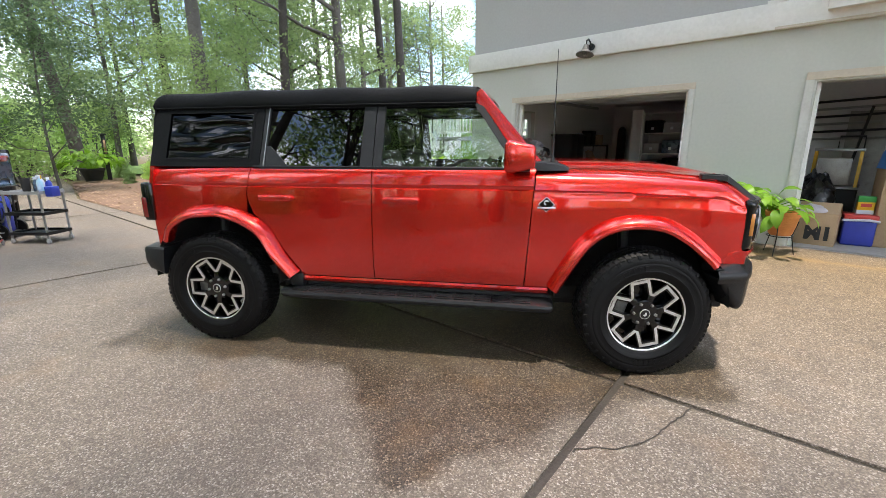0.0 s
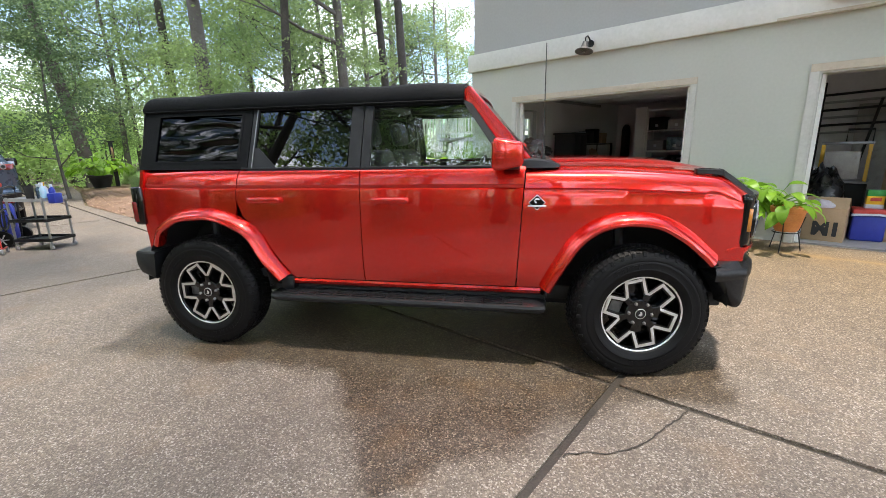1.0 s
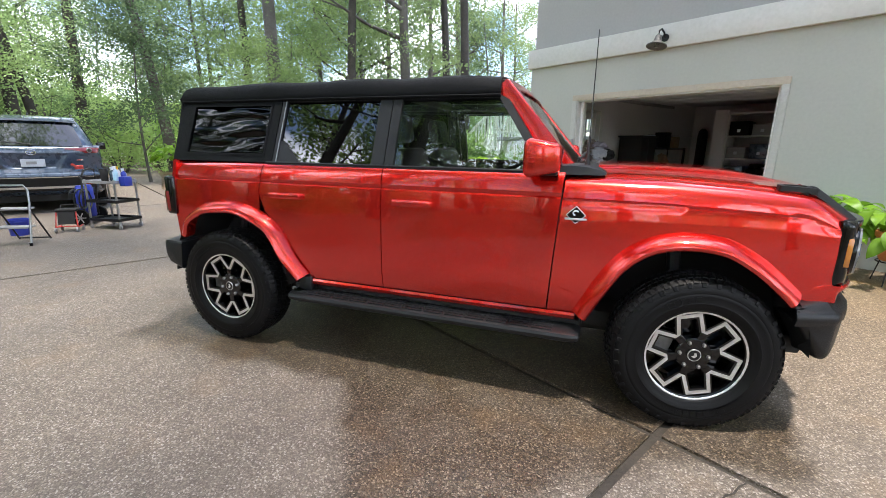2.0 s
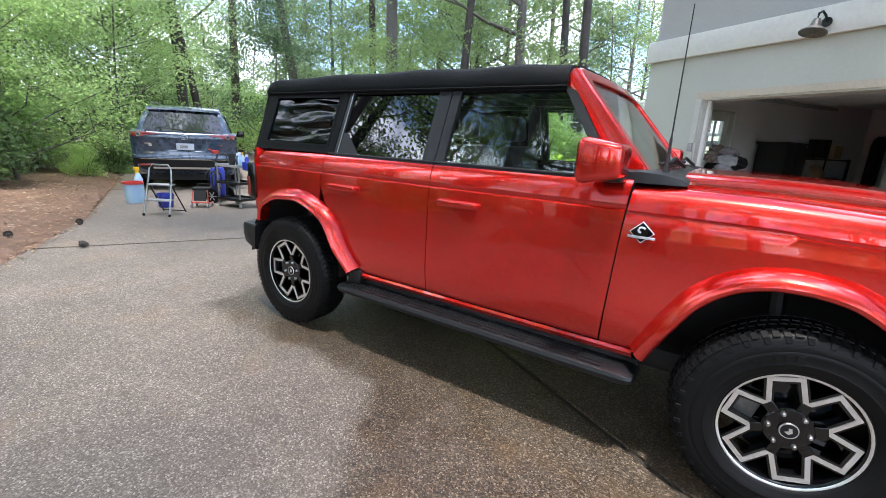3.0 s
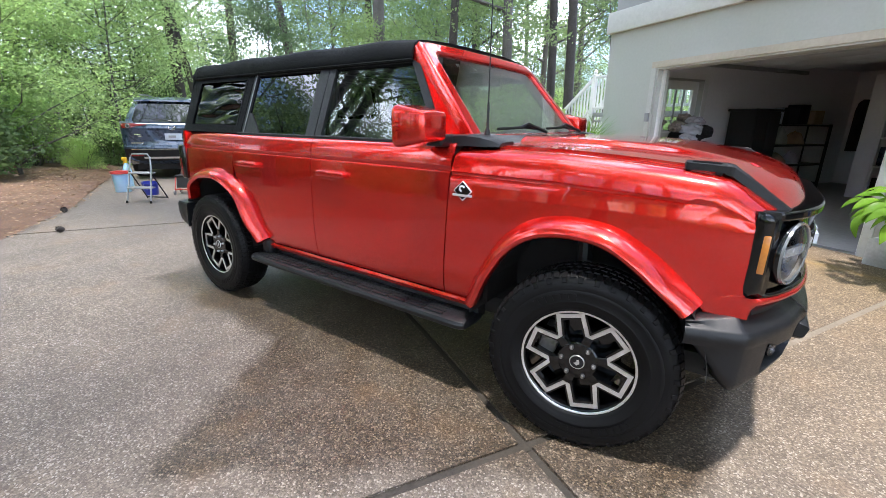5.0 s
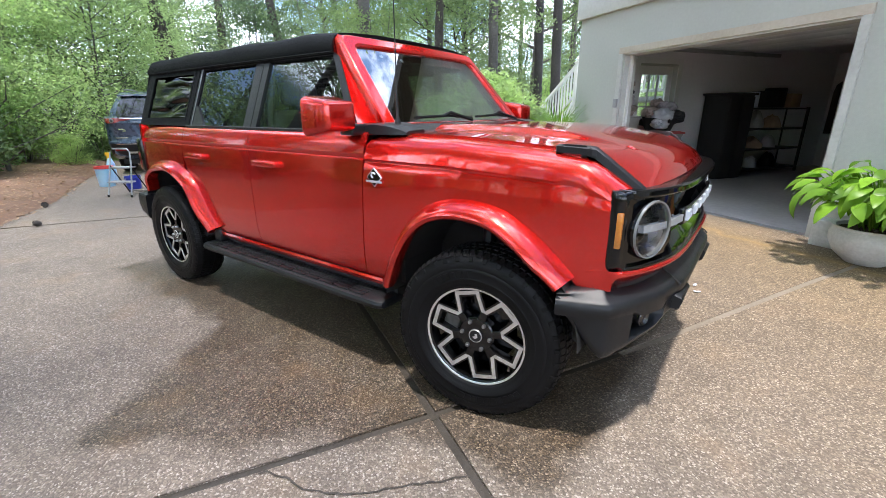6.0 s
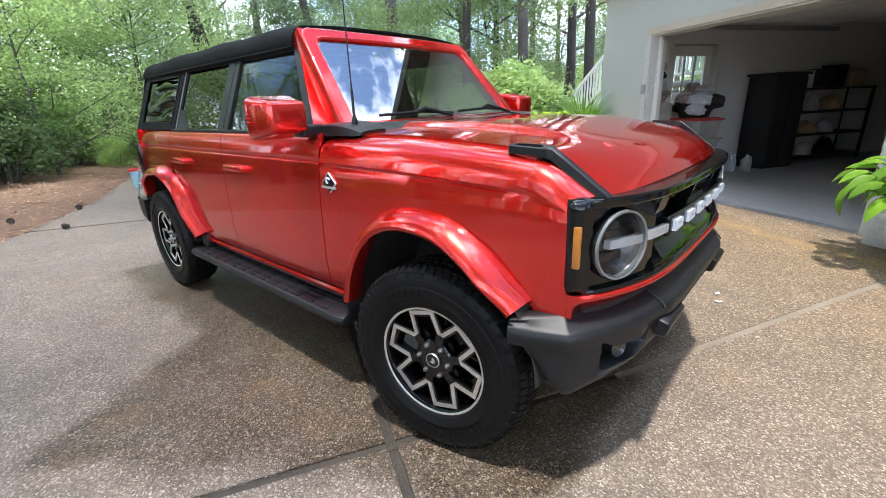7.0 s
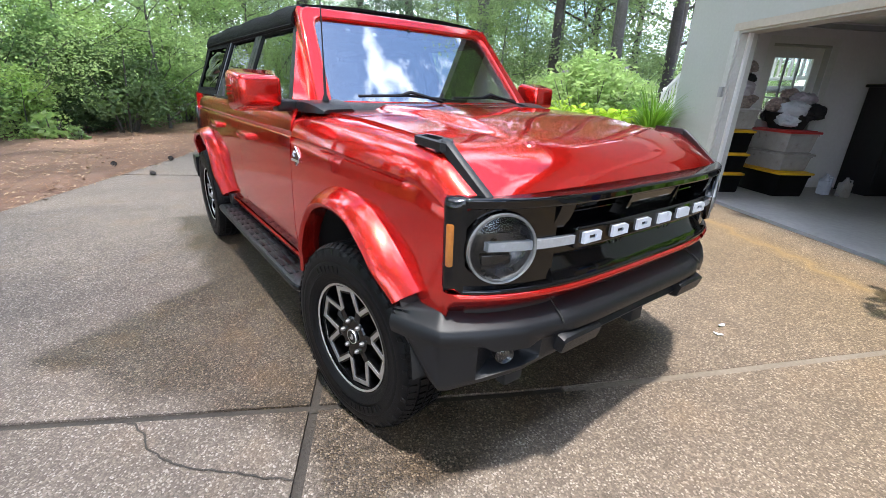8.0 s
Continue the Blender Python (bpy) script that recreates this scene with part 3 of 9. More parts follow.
def build_wheel():
    """Tyre and six-lobed two-tone wheel, axis along y, outer face towards -y."""
    w = thing("wheel_pattern", "", "")
    R, half = 0.403, 0.125
    bm = bmesh.new()
    prof = [(0.238, -0.098), (0.246, -0.108), (0.252, -0.112), (0.260, -0.113), (0.264, -0.1165), (0.285, -0.122), (0.289, -0.1205), (0.318, -0.1245), (0.330, -0.1250), (0.334, -0.1225), (0.338, -0.1235), (0.358, -0.1200), (0.374, -0.114), (0.389, -0.103), (0.396, -0.09), (0.398, 0.0), (0.396, 0.09), (0.390, 0.104), (0.376, 0.114), (0.33, 0.126), (0.252, 0.112), (0.238, 0.098)]
    lathe(bm, prof, 72, "y", cap=False)
    tyre = part("tyre", bm, "rubber", w, "black all-terrain tyre with chunky tread")
    # tread blocks, joined: too many to pick apart
    bm = bmesh.new()
    n = 74
    for k in range(n):
        a = 2 * math.pi * k / n
        for lane, (y0, y1, sh) in enumerate(((-0.112, -0.078, 0.0), (-0.068, -0.026, 0.4), (-0.018, 0.018, 0.8), (0.026, 0.068, 0.4), (0.078, 0.112, 0.0))):
            m = Matrix.Rotation(-(a + sh * 2 * math.pi / n), 4, "Y")
            drop = 0.017 if lane in (0, 4) else 0.0
            ln = 0.0125 if lane in (0, 4) else 0.0135
            vs = []
            for (x, y, z) in ((-ln, y0, 0.388), (ln, y0, 0.388), (ln, y1, 0.388), (-ln, y1, 0.388), (-ln + 0.002, y0 + 0.003, R - (drop if lane == 0 else 0)), (ln - 0.002, y0 + 0.003, R - (drop if lane == 0 else 0)), (ln - 0.002, y1 - 0.003, R - (drop if lane == 4 else 0)), (-ln + 0.002, y1 - 0.003, R - (drop if lane == 4 else 0))):
                vs.append(bm.verts.new(m @ Vector((x + (0.010 if y > y0 + 0.01 and lane in (1, 3) else 0), y, z))))
            for q in ((4, 5, 6, 7), (0, 1, 5, 4), (1, 2, 6, 5), (2, 3, 7, 6), (3, 0, 4, 7)):
                bm.faces.new([vs[i] for i in q])
        # side lugs
        if k % 2 == 0:
            for sy in (-1, 1):
                m = Matrix.Rotation(-a, 4, "Y")
                vs = [bm.verts.new(m @ Vector(c)) for c in ((-0.009, sy * 0.119, 0.364), (0.009, sy * 0.119, 0.364), (0.010, sy * 0.1145, 0.386), (-0.010, sy * 0.1145, 0.386), (-0.008, sy * 0.1202, 0.367), (0.008, sy * 0.1202, 0.367), (0.009, sy * 0.1157, 0.386), (-0.009, sy * 0.1157, 0.386))]
                for q in ((4, 5, 6, 7), (0, 1, 5, 4), (1, 2, 6, 5), (2, 3, 7, 6), (3, 0, 4, 7)):
                    bm.faces.new([vs[i] for i in q])
    tagged(part("tread", bm, "rubber", tyre, smooth=0), kind="stuff")
    # raised side writing that cannot be read: plain bars
    for a0, count in ((2.05, 10), (5.35, 6)):
        for k in range(count):
            a = a0 + k * 0.105
            bm = bmesh.new()
            box(bm, -0.011, 0.011, -0.1275, -0.1245, 0.294, 0.320, 0.0, Matrix.Rotation(a, 4, "Y"))
            part("raised_bar", bm, "rubber", tyre, smooth=0)
    bm = bmesh.new()
    lathe(bm, [(0.234, -0.100), (0.242, -0.104), (0.246, -0.100), (0.240, -0.092), (0.228, -0.086), (0.218, -0.05), (0.212, 0.09), (0.232, 0.098)], 64, "y", cap=False)
    rim = part("rim", bm, "gloss_black", w, "gloss black alloy wheel with machined silver star")
    bm = bmesh.new()
    lathe(bm, [(0.229, -0.1015), (0.2335, -0.1045), (0.2385, -0.1045), (0.2375, -0.1015)], 64, "y", cap=False)
    part("lip", bm, "alloy", rim)

    def star(width, r_out, r_in, half_ang):
        out = []
        for k in range(6):
            a = k * math.pi / 3
            for r, da in ((r_in, -math.pi / 6 - 0.035), (r_in, -math.pi / 6 + 0.035), (r_out, -half_ang), (r_out, half_ang)):
                out.append((r, a + da))
        P = [Vector((r * math.cos(a), 0, r * math.sin(a))) for r, a in out]
        n = len(P)
        res = []
        for i in range(n):
            d0, d1 = (P[i] - P[i - 1]).normalized(), (P[(i + 1) % n] - P[i]).normalized()
            n0, n1 = Vector((d0.z, 0, -d0.x)), Vector((d1.z, 0, -d1.x))
            b = (n0 + n1).normalized()
            k = width / max(0.55, b.dot(n0))
            res.append((P[i] + b * k * 0.5, P[i] - b * k * 0.5))
        return [a for a, b in res], [b for a, b in res]

    for name, mat, wd, y0, th in (("spoke_body", "gloss_black", 0.034, -0.082, 0.04), ("spoke_face", "alloy", 0.0172, -0.0855, 0.004)):
        o, i = star(wd, 0.214 if mat == "alloy" else 0.212, 0.121, radians(13.6))
        bm = bmesh.new()
        # the star dishes in slightly towards the hub
        dish = lambda p: Vector((p.x, y0 + 0.10 * max(0, 0.21 - p.length), p.z))
        ring_frame(bm, [dish(p) for p in o], [dish(p) for p in i], (0, th, 0))
        part(name, bm, mat, rim, smooth=20)
    bm = bmesh.new()
    for k in range(6):
        a = (k + 0.5) * math.pi / 3
        m = Matrix.Rotation(-a, 4, "Y")
        box(bm, 0.045, 0.122, -0.078, -0.03, -0.019, 0.019, 0.004, m)
    lathe(bm, [(0.0, -0.080), (0.080, -0.080), (0.086, -0.074), (0.086, -0.03), (0.0, -0.03)], 36, "y", cap=False)
    part("hub", bm, "gloss_black", rim)
    for k in range(6):
        a = k * math.pi / 3 + 0.2
        bm = bmesh.new()
        lathe(bm, [(0.0, -0.096), (0.006, -0.096), (0.0095, -0.090), (0.0105, -0.078), (0.0, -0.078)], 8, "y", Matrix.Translation((0.068 * math.cos(a), 0, 0.068 * math.sin(a))), cap=False)
        part("wheel_nut", bm, "steel", rim)
    bm = bmesh.new()
    lathe(bm, [(0.0, -0.090), (0.026, -0.090), (0.030, -0.087), (0.033, -0.078), (0.0, -0.078)], 28, "y", cap=False)
    cap = part("centre_cap", bm, "black_plastic", rim)
    bm = bmesh.new()
    lathe(bm, [(0.028, -0.0905), (0.031, -0.0905), (0.0325, -0.087)], 28, "y", cap=False)
    prism(bm, [(-0.012, -0.0915, -0.010), (0.004, -0.0915, -0.014), (0.013, -0.0915, -0.002), (0.004, -0.0915, 0.014), (-0.006, -0.0915, 0.010), (-0.001, -0.0915, 0.0)], (0, 0.002, 0))
    part("cap_mark", bm, "alloy", rim)
    bm = bmesh.new()
    lathe(bm, [(0.06, -0.012), (0.165, -0.012), (0.168, 0.0), (0.165, 0.012), (0.06, 0.012)], 40, "y")
    part("brake_disc", bm, "gloss_black", w)
    bm = bmesh.new()
    box(bm, -0.18, -0.10, -0.045, 0.045, -0.07, 0.07, 0.012)
    part("brake_caliper", bm, "lamp_shade", w)
    return w


wheel = build_wheel()
WHEELS = []
for x in (1.475, -1.475):
    for s in (-1, 1):
        # the front wheels are turned a little
        m = pose(x, s * 0.816, 0.403, 0, 0, (9 if x > 0 else 0) + (180 if s > 0 else 0)) @ pose(0, 0, 0, 0, 17 if x > 0 and s < 0 else 0, 0)
        if not WHEELS:
            wheel.matrix_basis = m
            w = wheel
        else:
            w = copy_thing(wheel, m)
        w.name = "wheel"
        w.parent = car
        for key in ("label", "category"):
            if key in w:
                del w[key]
        w["label"] = "black tyre on a black and silver alloy wheel"
        WHEELS.append(w)

for s in (-1, 1):
    # front wing
    bm = bmesh.new()
    zb = lambda x: interp(x, [(0.74, 0.50), (0.88, 0.50)] + [(a, b - 0.03) for a, b in ARCH_F] + [(1.90, 0.738), (2.02, 0.722)])
    side_panel(bm, s, lambda z: interp(z, [(0.5, 0.748), (1.0, 0.778), (1.16, 0.789), (1.29, 0.800)]), lambda z: interp(z, [(0.5, 2.01), (1.06, 2.022), (1.20, 2.045), (1.29, 2.065)]), zb, nx=44, low=10, top=fender_top)
    part("front_wing", bm, "paint", car, smooth=60)
    # doors
    for nm, xl, xr in (("front_door", lambda z: interp(z, [(0.5, -0.268), (1.29, -0.260)]), lambda z: interp(z, [(0.5, 0.742), (1.0, 0.772), (1.16, 0.783), (1.29, 0.793)])),
                       ("rear_door", lambda z: interp(z, [(0.5, -0.80), (0.55, -0.815), (0.69, -0.915), (0.86, -1.02), (0.95, -1.13), (1.05, -1.168), (1.10, -1.172), (1.29, -1.138)]), lambda z: interp(z, [(0.5, -0.274), (1.29, -0.266)]))):
        bm = bmesh.new()
        side_panel(bm, s, xl, xr, lambda x: 0.525, nx=22, low=11)
        door = part(nm, bm, "paint", car)
        hx = -0.06 if nm == "front_door" else -0.95
        bm = bmesh.new()
        box(bm, hx - 0.122, hx + 0.122, min(s * 0.868, s * 0.902), max(s * 0.868, s * 0.902), 1.056, 1.094, 0.011, seg=3)
        box(bm, hx - 0.122, hx - 0.09, min(s * 0.855, s * 0.875), max(s * 0.855, s * 0.875), 1.056, 1.094, 0.006)
        box(bm, hx + 0.09, hx + 0.122, min(s * 0.855, s * 0.875), max(s * 0.855, s * 0.875), 1.056, 1.094, 0.006)
        part("handle", bm, "paint", door)
        bm = bmesh.new()
        lathe(bm, [(0.0, 0.0), (0.040, 0.0), (0.046, 0.0035), (0.044, 0.0035), (0.0, 0.0035)], 24, "y", Matrix.Translation((hx, s * 0.8645 if s < 0 else 0.862, 1.060)) @ Matrix.Diagonal((1.4, 1, 0.75, 1)), cap=False)
        part("handle_recess", bm, "paint", door)
        # dark inner lining
        bm = bmesh.new()
        rows = [[Vector((x, s * (interp(z, WIDTH) - taper(x) - 0.045), z)) for x in frange(xl(z) + 0.0, xr(z) - 0.0, 4)] for z in (0.50, 0.7, 0.95, 1.15, 1.262)]
        slab(bm, rows, (0, -s * 0.03, 0))
        part("door_lining", bm, "interior", door)
    # quarter panel
    bm = bmesh.new()
    zb = lambda x: interp(x, [(-2.0, 0.74), (-1.91, 0.74)] + [(a, b - 0.03) for a, b in ARCH_R])
    side_panel(bm, s, lambda z: interp(z, [(0.5, -1.94), (0.74, -1.965), (1.0, -1.985), (1.15, -1.98), (1.24, -1.955), (1.29, -1.935)]), lambda z: interp(z, [(0.5, -1.19), (1.05, -1.175), (1.10, -1.179), (1.29, -1.145)]), zb, nx=34, low=10)
    part("rear_quarter", bm, "paint", car)
    # sill under the doors
    bm = bmesh.new()
    rows = [[Vector((x, s * w, z)) for x in frange(-0.86, 0.90, 12)] for z, w in ((0.520, 0.846), (0.505, 0.852), (0.485, 0.845), (0.465, 0.81), (0.46, 0.74))]
    grid(bm, rows)
    part("sill", bm, "paint", car)
    bm = bmesh.new()
    box(bm, -0.98, 0.93, min(s * 0.72, s * 0.80), max(s * 0.72, s * 0.80), 0.40, 0.462, 0.006)
    part("sill_guard", bm, "dark", car)
    # flares
    for nm, path in (("front_flare", ARCH_F), ("rear_flare", ARCH_R)):
        bm = bmesh.new()
        flare(bm, s, path)
        part(nm, bm, "paint", car)
    # wheel housings
    for xc in (1.475, -1.475):
        bm = bmesh.new()
        rows = []
        for k in range(25):
            a = math.pi * (0.02 + 0.96 * k / 24)
            r = 0.505 + 0.02 * math.sin(a)
            rows.append([Vector((xc + (0.0 if xc > 0 else 0.04) - 0.03 + r * math.cos(a), s * y, 0.44 + r * math.sin(a))) for y in (0.90, 0.86, 0.75, 0.45)])
        grid(bm, rows)
        vs = [bm.verts.new((xc + 0.55 * math.cos(a), s * 0.45, 0.44 + 0.55 * math.sin(a))) for a in (math.pi * k / 16 for k in range(17))]
        bm.faces.new(vs)
        part("wheel_housing", bm, "dark", car)
        # damper and arm
        bm = bmesh.new()
        tube(bm, [(xc - 0.10, s * 0.60, 0.95), (xc - 0.06, s * 0.66, 0.40)], 0.035, 10)
        tube(bm, [(xc, s * 0.35, 0.36), (xc, s * 0.75, 0.38)], 0.04, 10)
        part("suspension", bm, "black_plastic", car)
    # running board
    bm = bmesh.new()
    sec = [(0.775, 0.430), (0.80, 0.440), (0.925, 0.436), (0.945, 0.428), (0.953, 0.412), (0.948, 0.392), (0.93, 0.380), (0.80, 0.376), (0.775, 0.39)]
    rows = []
    for x, k in [(-0.955, 0.25), (-0.945, 0.75), (-0.92, 0.95), (-0.88, 1.0)] + [(v, 1.0) for v in frange(-0.7, 0.7, 6)] + [(0.86, 1.0), (0.905, 0.95), (0.93, 0.75), (0.94, 0.25)]:
        rows.append([Vector((x, s * (0.775 + (a - 0.775) * (0.55 + 0.45 * k)), 0.408 + (b - 0.408) * k)) for a, b in sec])
    v = grid(bm, rows, close=True)
    bm.faces.new(v[0])
    bm.faces.new(v[-1])
    board = part("running_board", bm, "black_plastic", car, "black ribbed running board")
    for k in range(13):
        x = -0.80 + k * 0.128
        bm = bmesh.new()
        for y in (0.81, 0.845, 0.88, 0.912):
            box(bm, x - 0.056, x + 0.056, min(s * y, s * (y + 0.018)), max(s * y, s * (y + 0.018)), 0.434, 0.4425, 0.002)
        part("tread_pad", bm, "black_plastic", board)
    for x in (-0.7, 0.0, 0.7):
        bm = bmesh.new()
        box(bm, x - 0.04, x + 0.04, min(s * 0.62, s * 0.80), max(s * 0.62, s * 0.80), 0.385, 0.425, 0.006)
        part("board_bracket", bm, "dark", board)
    bm = bmesh.new()
    box(bm, -0.90, -0.80, min(s * 0.80, s * 0.865), max(s * 0.80, s * 0.865), 0.44, 0.535, 0.012)
    part("mud_guard", bm, "black_plastic", car)
    # cabin side: door window frames, glass, pillars
    fr_o = [(-0.262, 1.270), (-0.262, 1.698), (0.425, 1.698), (0.735, 1.270)]
    fr_i = [(-0.205, 1.287), (-0.205, 1.676), (0.392, 1.676), (0.668, 1.287)]
    bm = bmesh.new()
    gh_ring(bm, fr_o, fr_i, s, -0.002, 0.03)
    part("front_window_frame", bm, "black_plastic", car)
    bm = bmesh.new()
    gh_prism(bm, fr_i, s, 0.010, 0.004)
    part("front_side_window", bm, "glass", car, "lightly tinted side window")
    rr_o = [(-1.085, 1.270), (-1.085, 1.698), (-0.268, 1.698), (-0.268, 1.270)]
    rr_i = [(-1.045, 1.287), (-1.045, 1.676), (-0.352, 1.676), (-0.352, 1.287)]
    bm = bmesh.new()
    gh_ring(bm, rr_o, rr_i, s, -0.002, 0.03)
    part("rear_window_frame", bm, "black_plastic", car)
    bm = bmesh.new()
    gh_prism(bm, rr_i, s, 0.010, 0.004)
    part("rear_side_window", bm, "glass_dark", car, "dark tinted side window")
    bm = bmesh.new()
    gh_prism(bm, [(-1.05, 1.28), (-1.05, 1.42), (-1.02, 1.42), (-0.87, 1.285)], s, 0.0, 0.03)
    part("corner_trim", bm, "black_plastic", car)
    bm = bmesh.new()
    gh_prism(bm, [(-1.056, 1.288), (-1.056, 1.690), (-1.050, 1.690), (-1.050, 1.288)], s, -0.006, 0.008)
    part("bright_strip", bm, "light_grey", car)
    bm = bmesh.new()
    tube(bm, [gh(-1.13, 1.284, s, -0.004), gh(-0.3, 1.283, s, -0.004), gh(0.70, 1.281, s, -0.004)], 0.007, 6)
    part("belt_strip", bm, "black_plastic", car)
    # cloth quarter with a rippled vinyl pane
    q_o = [(-1.955, 1.282), (-1.975, 1.71), (-1.088, 1.71), (-1.088, 1.282)]
    q_i = [(-1.835, 1.335), (-1.845, 1.655), (-1.165, 1.655), (-1.165, 1.335)]
    bm = bmesh.new()
    gh_ring(bm, q_o, q_i, s, -0.006, 0.012)
    part("quarter_cloth", bm, "fabric", car)
    bm = bmesh.new()
    rows = []
    for j in range(29):
        row = []
        for i in range(41):
            u, v = i / 40, j / 28
            x = q_i[0][0] + (q_i[3][0] - q_i[0][0]) * u - 0.01 * v * (1 - u)
            z = 1.335 + 0.32 * v
            edge = min(u, 1 - u, 0.5) * min(v, 1 - v, 0.5)
            wob = 0.010 * math.sin(v * 17 + 2.2 * math.sin(u * 4.4 + v * 2) + u * 1.5) * (0.35 + 1.3 * u) * min(1, edge * 30)
            row.append(gh(x, z, s, 0.0 - wob))
        rows.append(row)
    slab(bm, rows, (0, -s * 0.002, 0))
    part("vinyl_window", bm, "vinyl", car, "rippled clear vinyl window with bright reflections", smooth=180)
    bm = bmesh.new()
    gh_ring(bm, [(-1.848, 1.322), (-1.858, 1.668), (-1.152, 1.668), (-1.152, 1.322)], [(-1.832, 1.338), (-1.842, 1.652), (-1.168, 1.652), (-1.168, 1.338)], s, -0.010, 0.006)
    part("window_seam", bm, "fabric", car)
    # tail lamp
    bm = bmesh.new()
    box(bm, -2.045, -1.955, min(s * 0.70, s * 0.858), max(s * 0.70, s * 0.858), 0.885, 1.165, 0.018, seg=3)
    lamp = part("tail_lamp", bm, "gloss_black", car)
    bm = bmesh.new()
    box(bm, -2.049, -2.0, min(s * 0.74, s * 0.8605), max(s * 0.74, s * 0.8605), 0.905, 1.06, 0.010)
    part("lens", bm, "red_lens", lamp)
    # badge on the wing: a diamond, its mark drawn as plain shapes
    bm = bmesh.new()
    y = s * 0.8635
    prism(bm, [(0.864 - 0.050, y, 1.066), (0.864, y, 1.066 + 0.047), (0.864 + 0.050, y, 1.066), (0.864, y, 1.066 - 0.047)], (0, s * 0.0068, 0))
    badge = part("badge", bm, "white_letter", car, "black and white diamond badge")
    bm = bmesh.new()
    y = s * 0.8703
    prism(bm, [(0.864 - 0.0455, y, 1.066), (0.864, y, 1.066 + 0.0425), (0.864 + 0.0455, y, 1.066), (0.864, y, 1.066 - 0.0425)], (0, s * 0.002, 0))
    part("badge_field", bm, "gloss_black", badge)
    bm = bmesh.new()
    y = s * 0.8723
    tube(bm, [(0.864 + 0.014 * math.cos(a), y + s * 0.002, 1.077 + 0.012 * math.sin(a)) for a in (0.5 + 0.5 * k for k in range(9))], 0.0045, 6)
    part("badge_mark", bm, "white_letter", badge)
    bm = bmesh.new()
    box(bm, 0.864 - 0.055, 0.864 + 0.055, min(y, y + s * 0.003), max(y, y + s * 0.003), 1.040, 1.051, 0.002)
    part("badge_bar", bm, "alloy", badge)
    # door mirror
    bm = bmesh.new()
    box(bm, 0.605, 0.782, min(s * 0.850, s * 1.090), max(s * 0.850, s * 1.090), 1.262, 1.448, 0.036, seg=4)
    for v in bm.verts:
        if v.co.x > 0.7:
            v.co.z += -0.020 * (v.co.z - 1.36) / 0.08
            v.co.y += -s * 0.02 * (abs(v.co.y) - 0.98) / 0.1
    mirror = part("door_mirror", bm, "paint", car, "red door mirror on a black arm")
    bm = bmesh.new()
    box(bm, 0.660, 0.760, min(s * 0.75, s * 0.90), max(s * 0.75, s * 0.90), 1.264, 1.320, 0.014, seg=3)
    part("mirror_arm", bm, "black_plastic", mirror)
    bm = bmesh.new()
    box(bm, 0.603, 0.620, min(s * 0.905, s * 1.046), max(s * 0.905, s * 1.046), 1.306, 1.406, 0.002)
    part("mirror_glass", bm, "chrome", mirror)
    for k in range(3):
        bm = bmesh.new()
        box(bm, 0.628, 0.662, min(s * 1.086, s * 1.0925), max(s * 1.086, s * 1.0925), 1.336 + 0.017 * k, 1.342 + 0.017 * k, 0.001)
        part("mirror_ridge", bm, "paint", mirror)
    # slotted tie-down loop, and the strip that runs from it down the hood's edge
    loop = lambda x, y, z: Vector((x, s * y, z))
    bm = bmesh.new()
    o = [loop(1.752, 0.735, 1.252), loop(1.758, 0.727, 1.253), loop(1.820, 0.722, 1.252), loop(1.890, 0.722, 1.248), loop(1.902, 0.728, 1.244), loop(1.906, 0.762, 1.238), loop(1.894, 0.774, 1.240), loop(1.820, 0.777, 1.245), loop(1.758, 0.776, 1.248), loop(1.752, 0.768, 1.249)]
    i = [loop(1.772, 0.741, 1.253), loop(1.774, 0.738, 1.253), loop(1.820, 0.737, 1.252), loop(1.858, 0.737, 1.250), loop(1.864, 0.740, 1.249), loop(1.866, 0.756, 1.246), loop(1.860, 0.760, 1.245), loop(1.820, 0.761, 1.247), loop(1.776, 0.761, 1.249), loop(1.772, 0.759, 1.250)]
    ring_frame(bm, o, i, (0, 0, -0.024))
    rail = part("hood_rail", bm, "black_plastic", car, "black slotted tie-down rail on the hood edge")
    bm = bmesh.new()
    path = [(1.880, 0.748, 1.246), (1.902, 0.747, 1.241), (1.95, 0.744, 1.207), (2.00, 0.739, 1.169), (2.04, 0.734, 1.138), (2.068, 0.730, 1.117), (2.084, 0.727, 1.104)]
    rows = []
    for x, y, z in path:
        rows.append([Vector((x, s * (y + a), z + b)) for a, b in ((-0.013, -0.030), (-0.012, 0.002), (-0.009, 0.005), (0.008, 0.002), (0.012, -0.002), (0.015, -0.034))])
    v = grid(bm, rows, close=True)
    bm.faces.new(v[0])
    bm.faces.new(v[-1])
    part("strip", bm, "black_plastic", rail)
    bm = bmesh.new()
    box(bm, 1.758, 1.772, min(s * 0.740, s * 0.760), max(s * 0.740, s * 0.760), 1.215, 1.240, 0.003)
    part("foot", bm, "black_plastic", rail)
    bm = bmesh.new()
    box(bm, 1.850, 1.872, min(s * 0.735, s * 0.762), max(s * 0.735, s * 0.762), 1.200, 1.236, 0.003)
    part("foot", bm, "black_plastic", rail)
    # side marker
    bm = bmesh.new()
    box(bm, 2.022, 2.044, min(s * 0.80, s * 0.8395), max(s * 0.80, s * 0.8395), 0.900, 1.032, 0.005)
    part("side_marker", bm, "amber", car, "amber side marker")

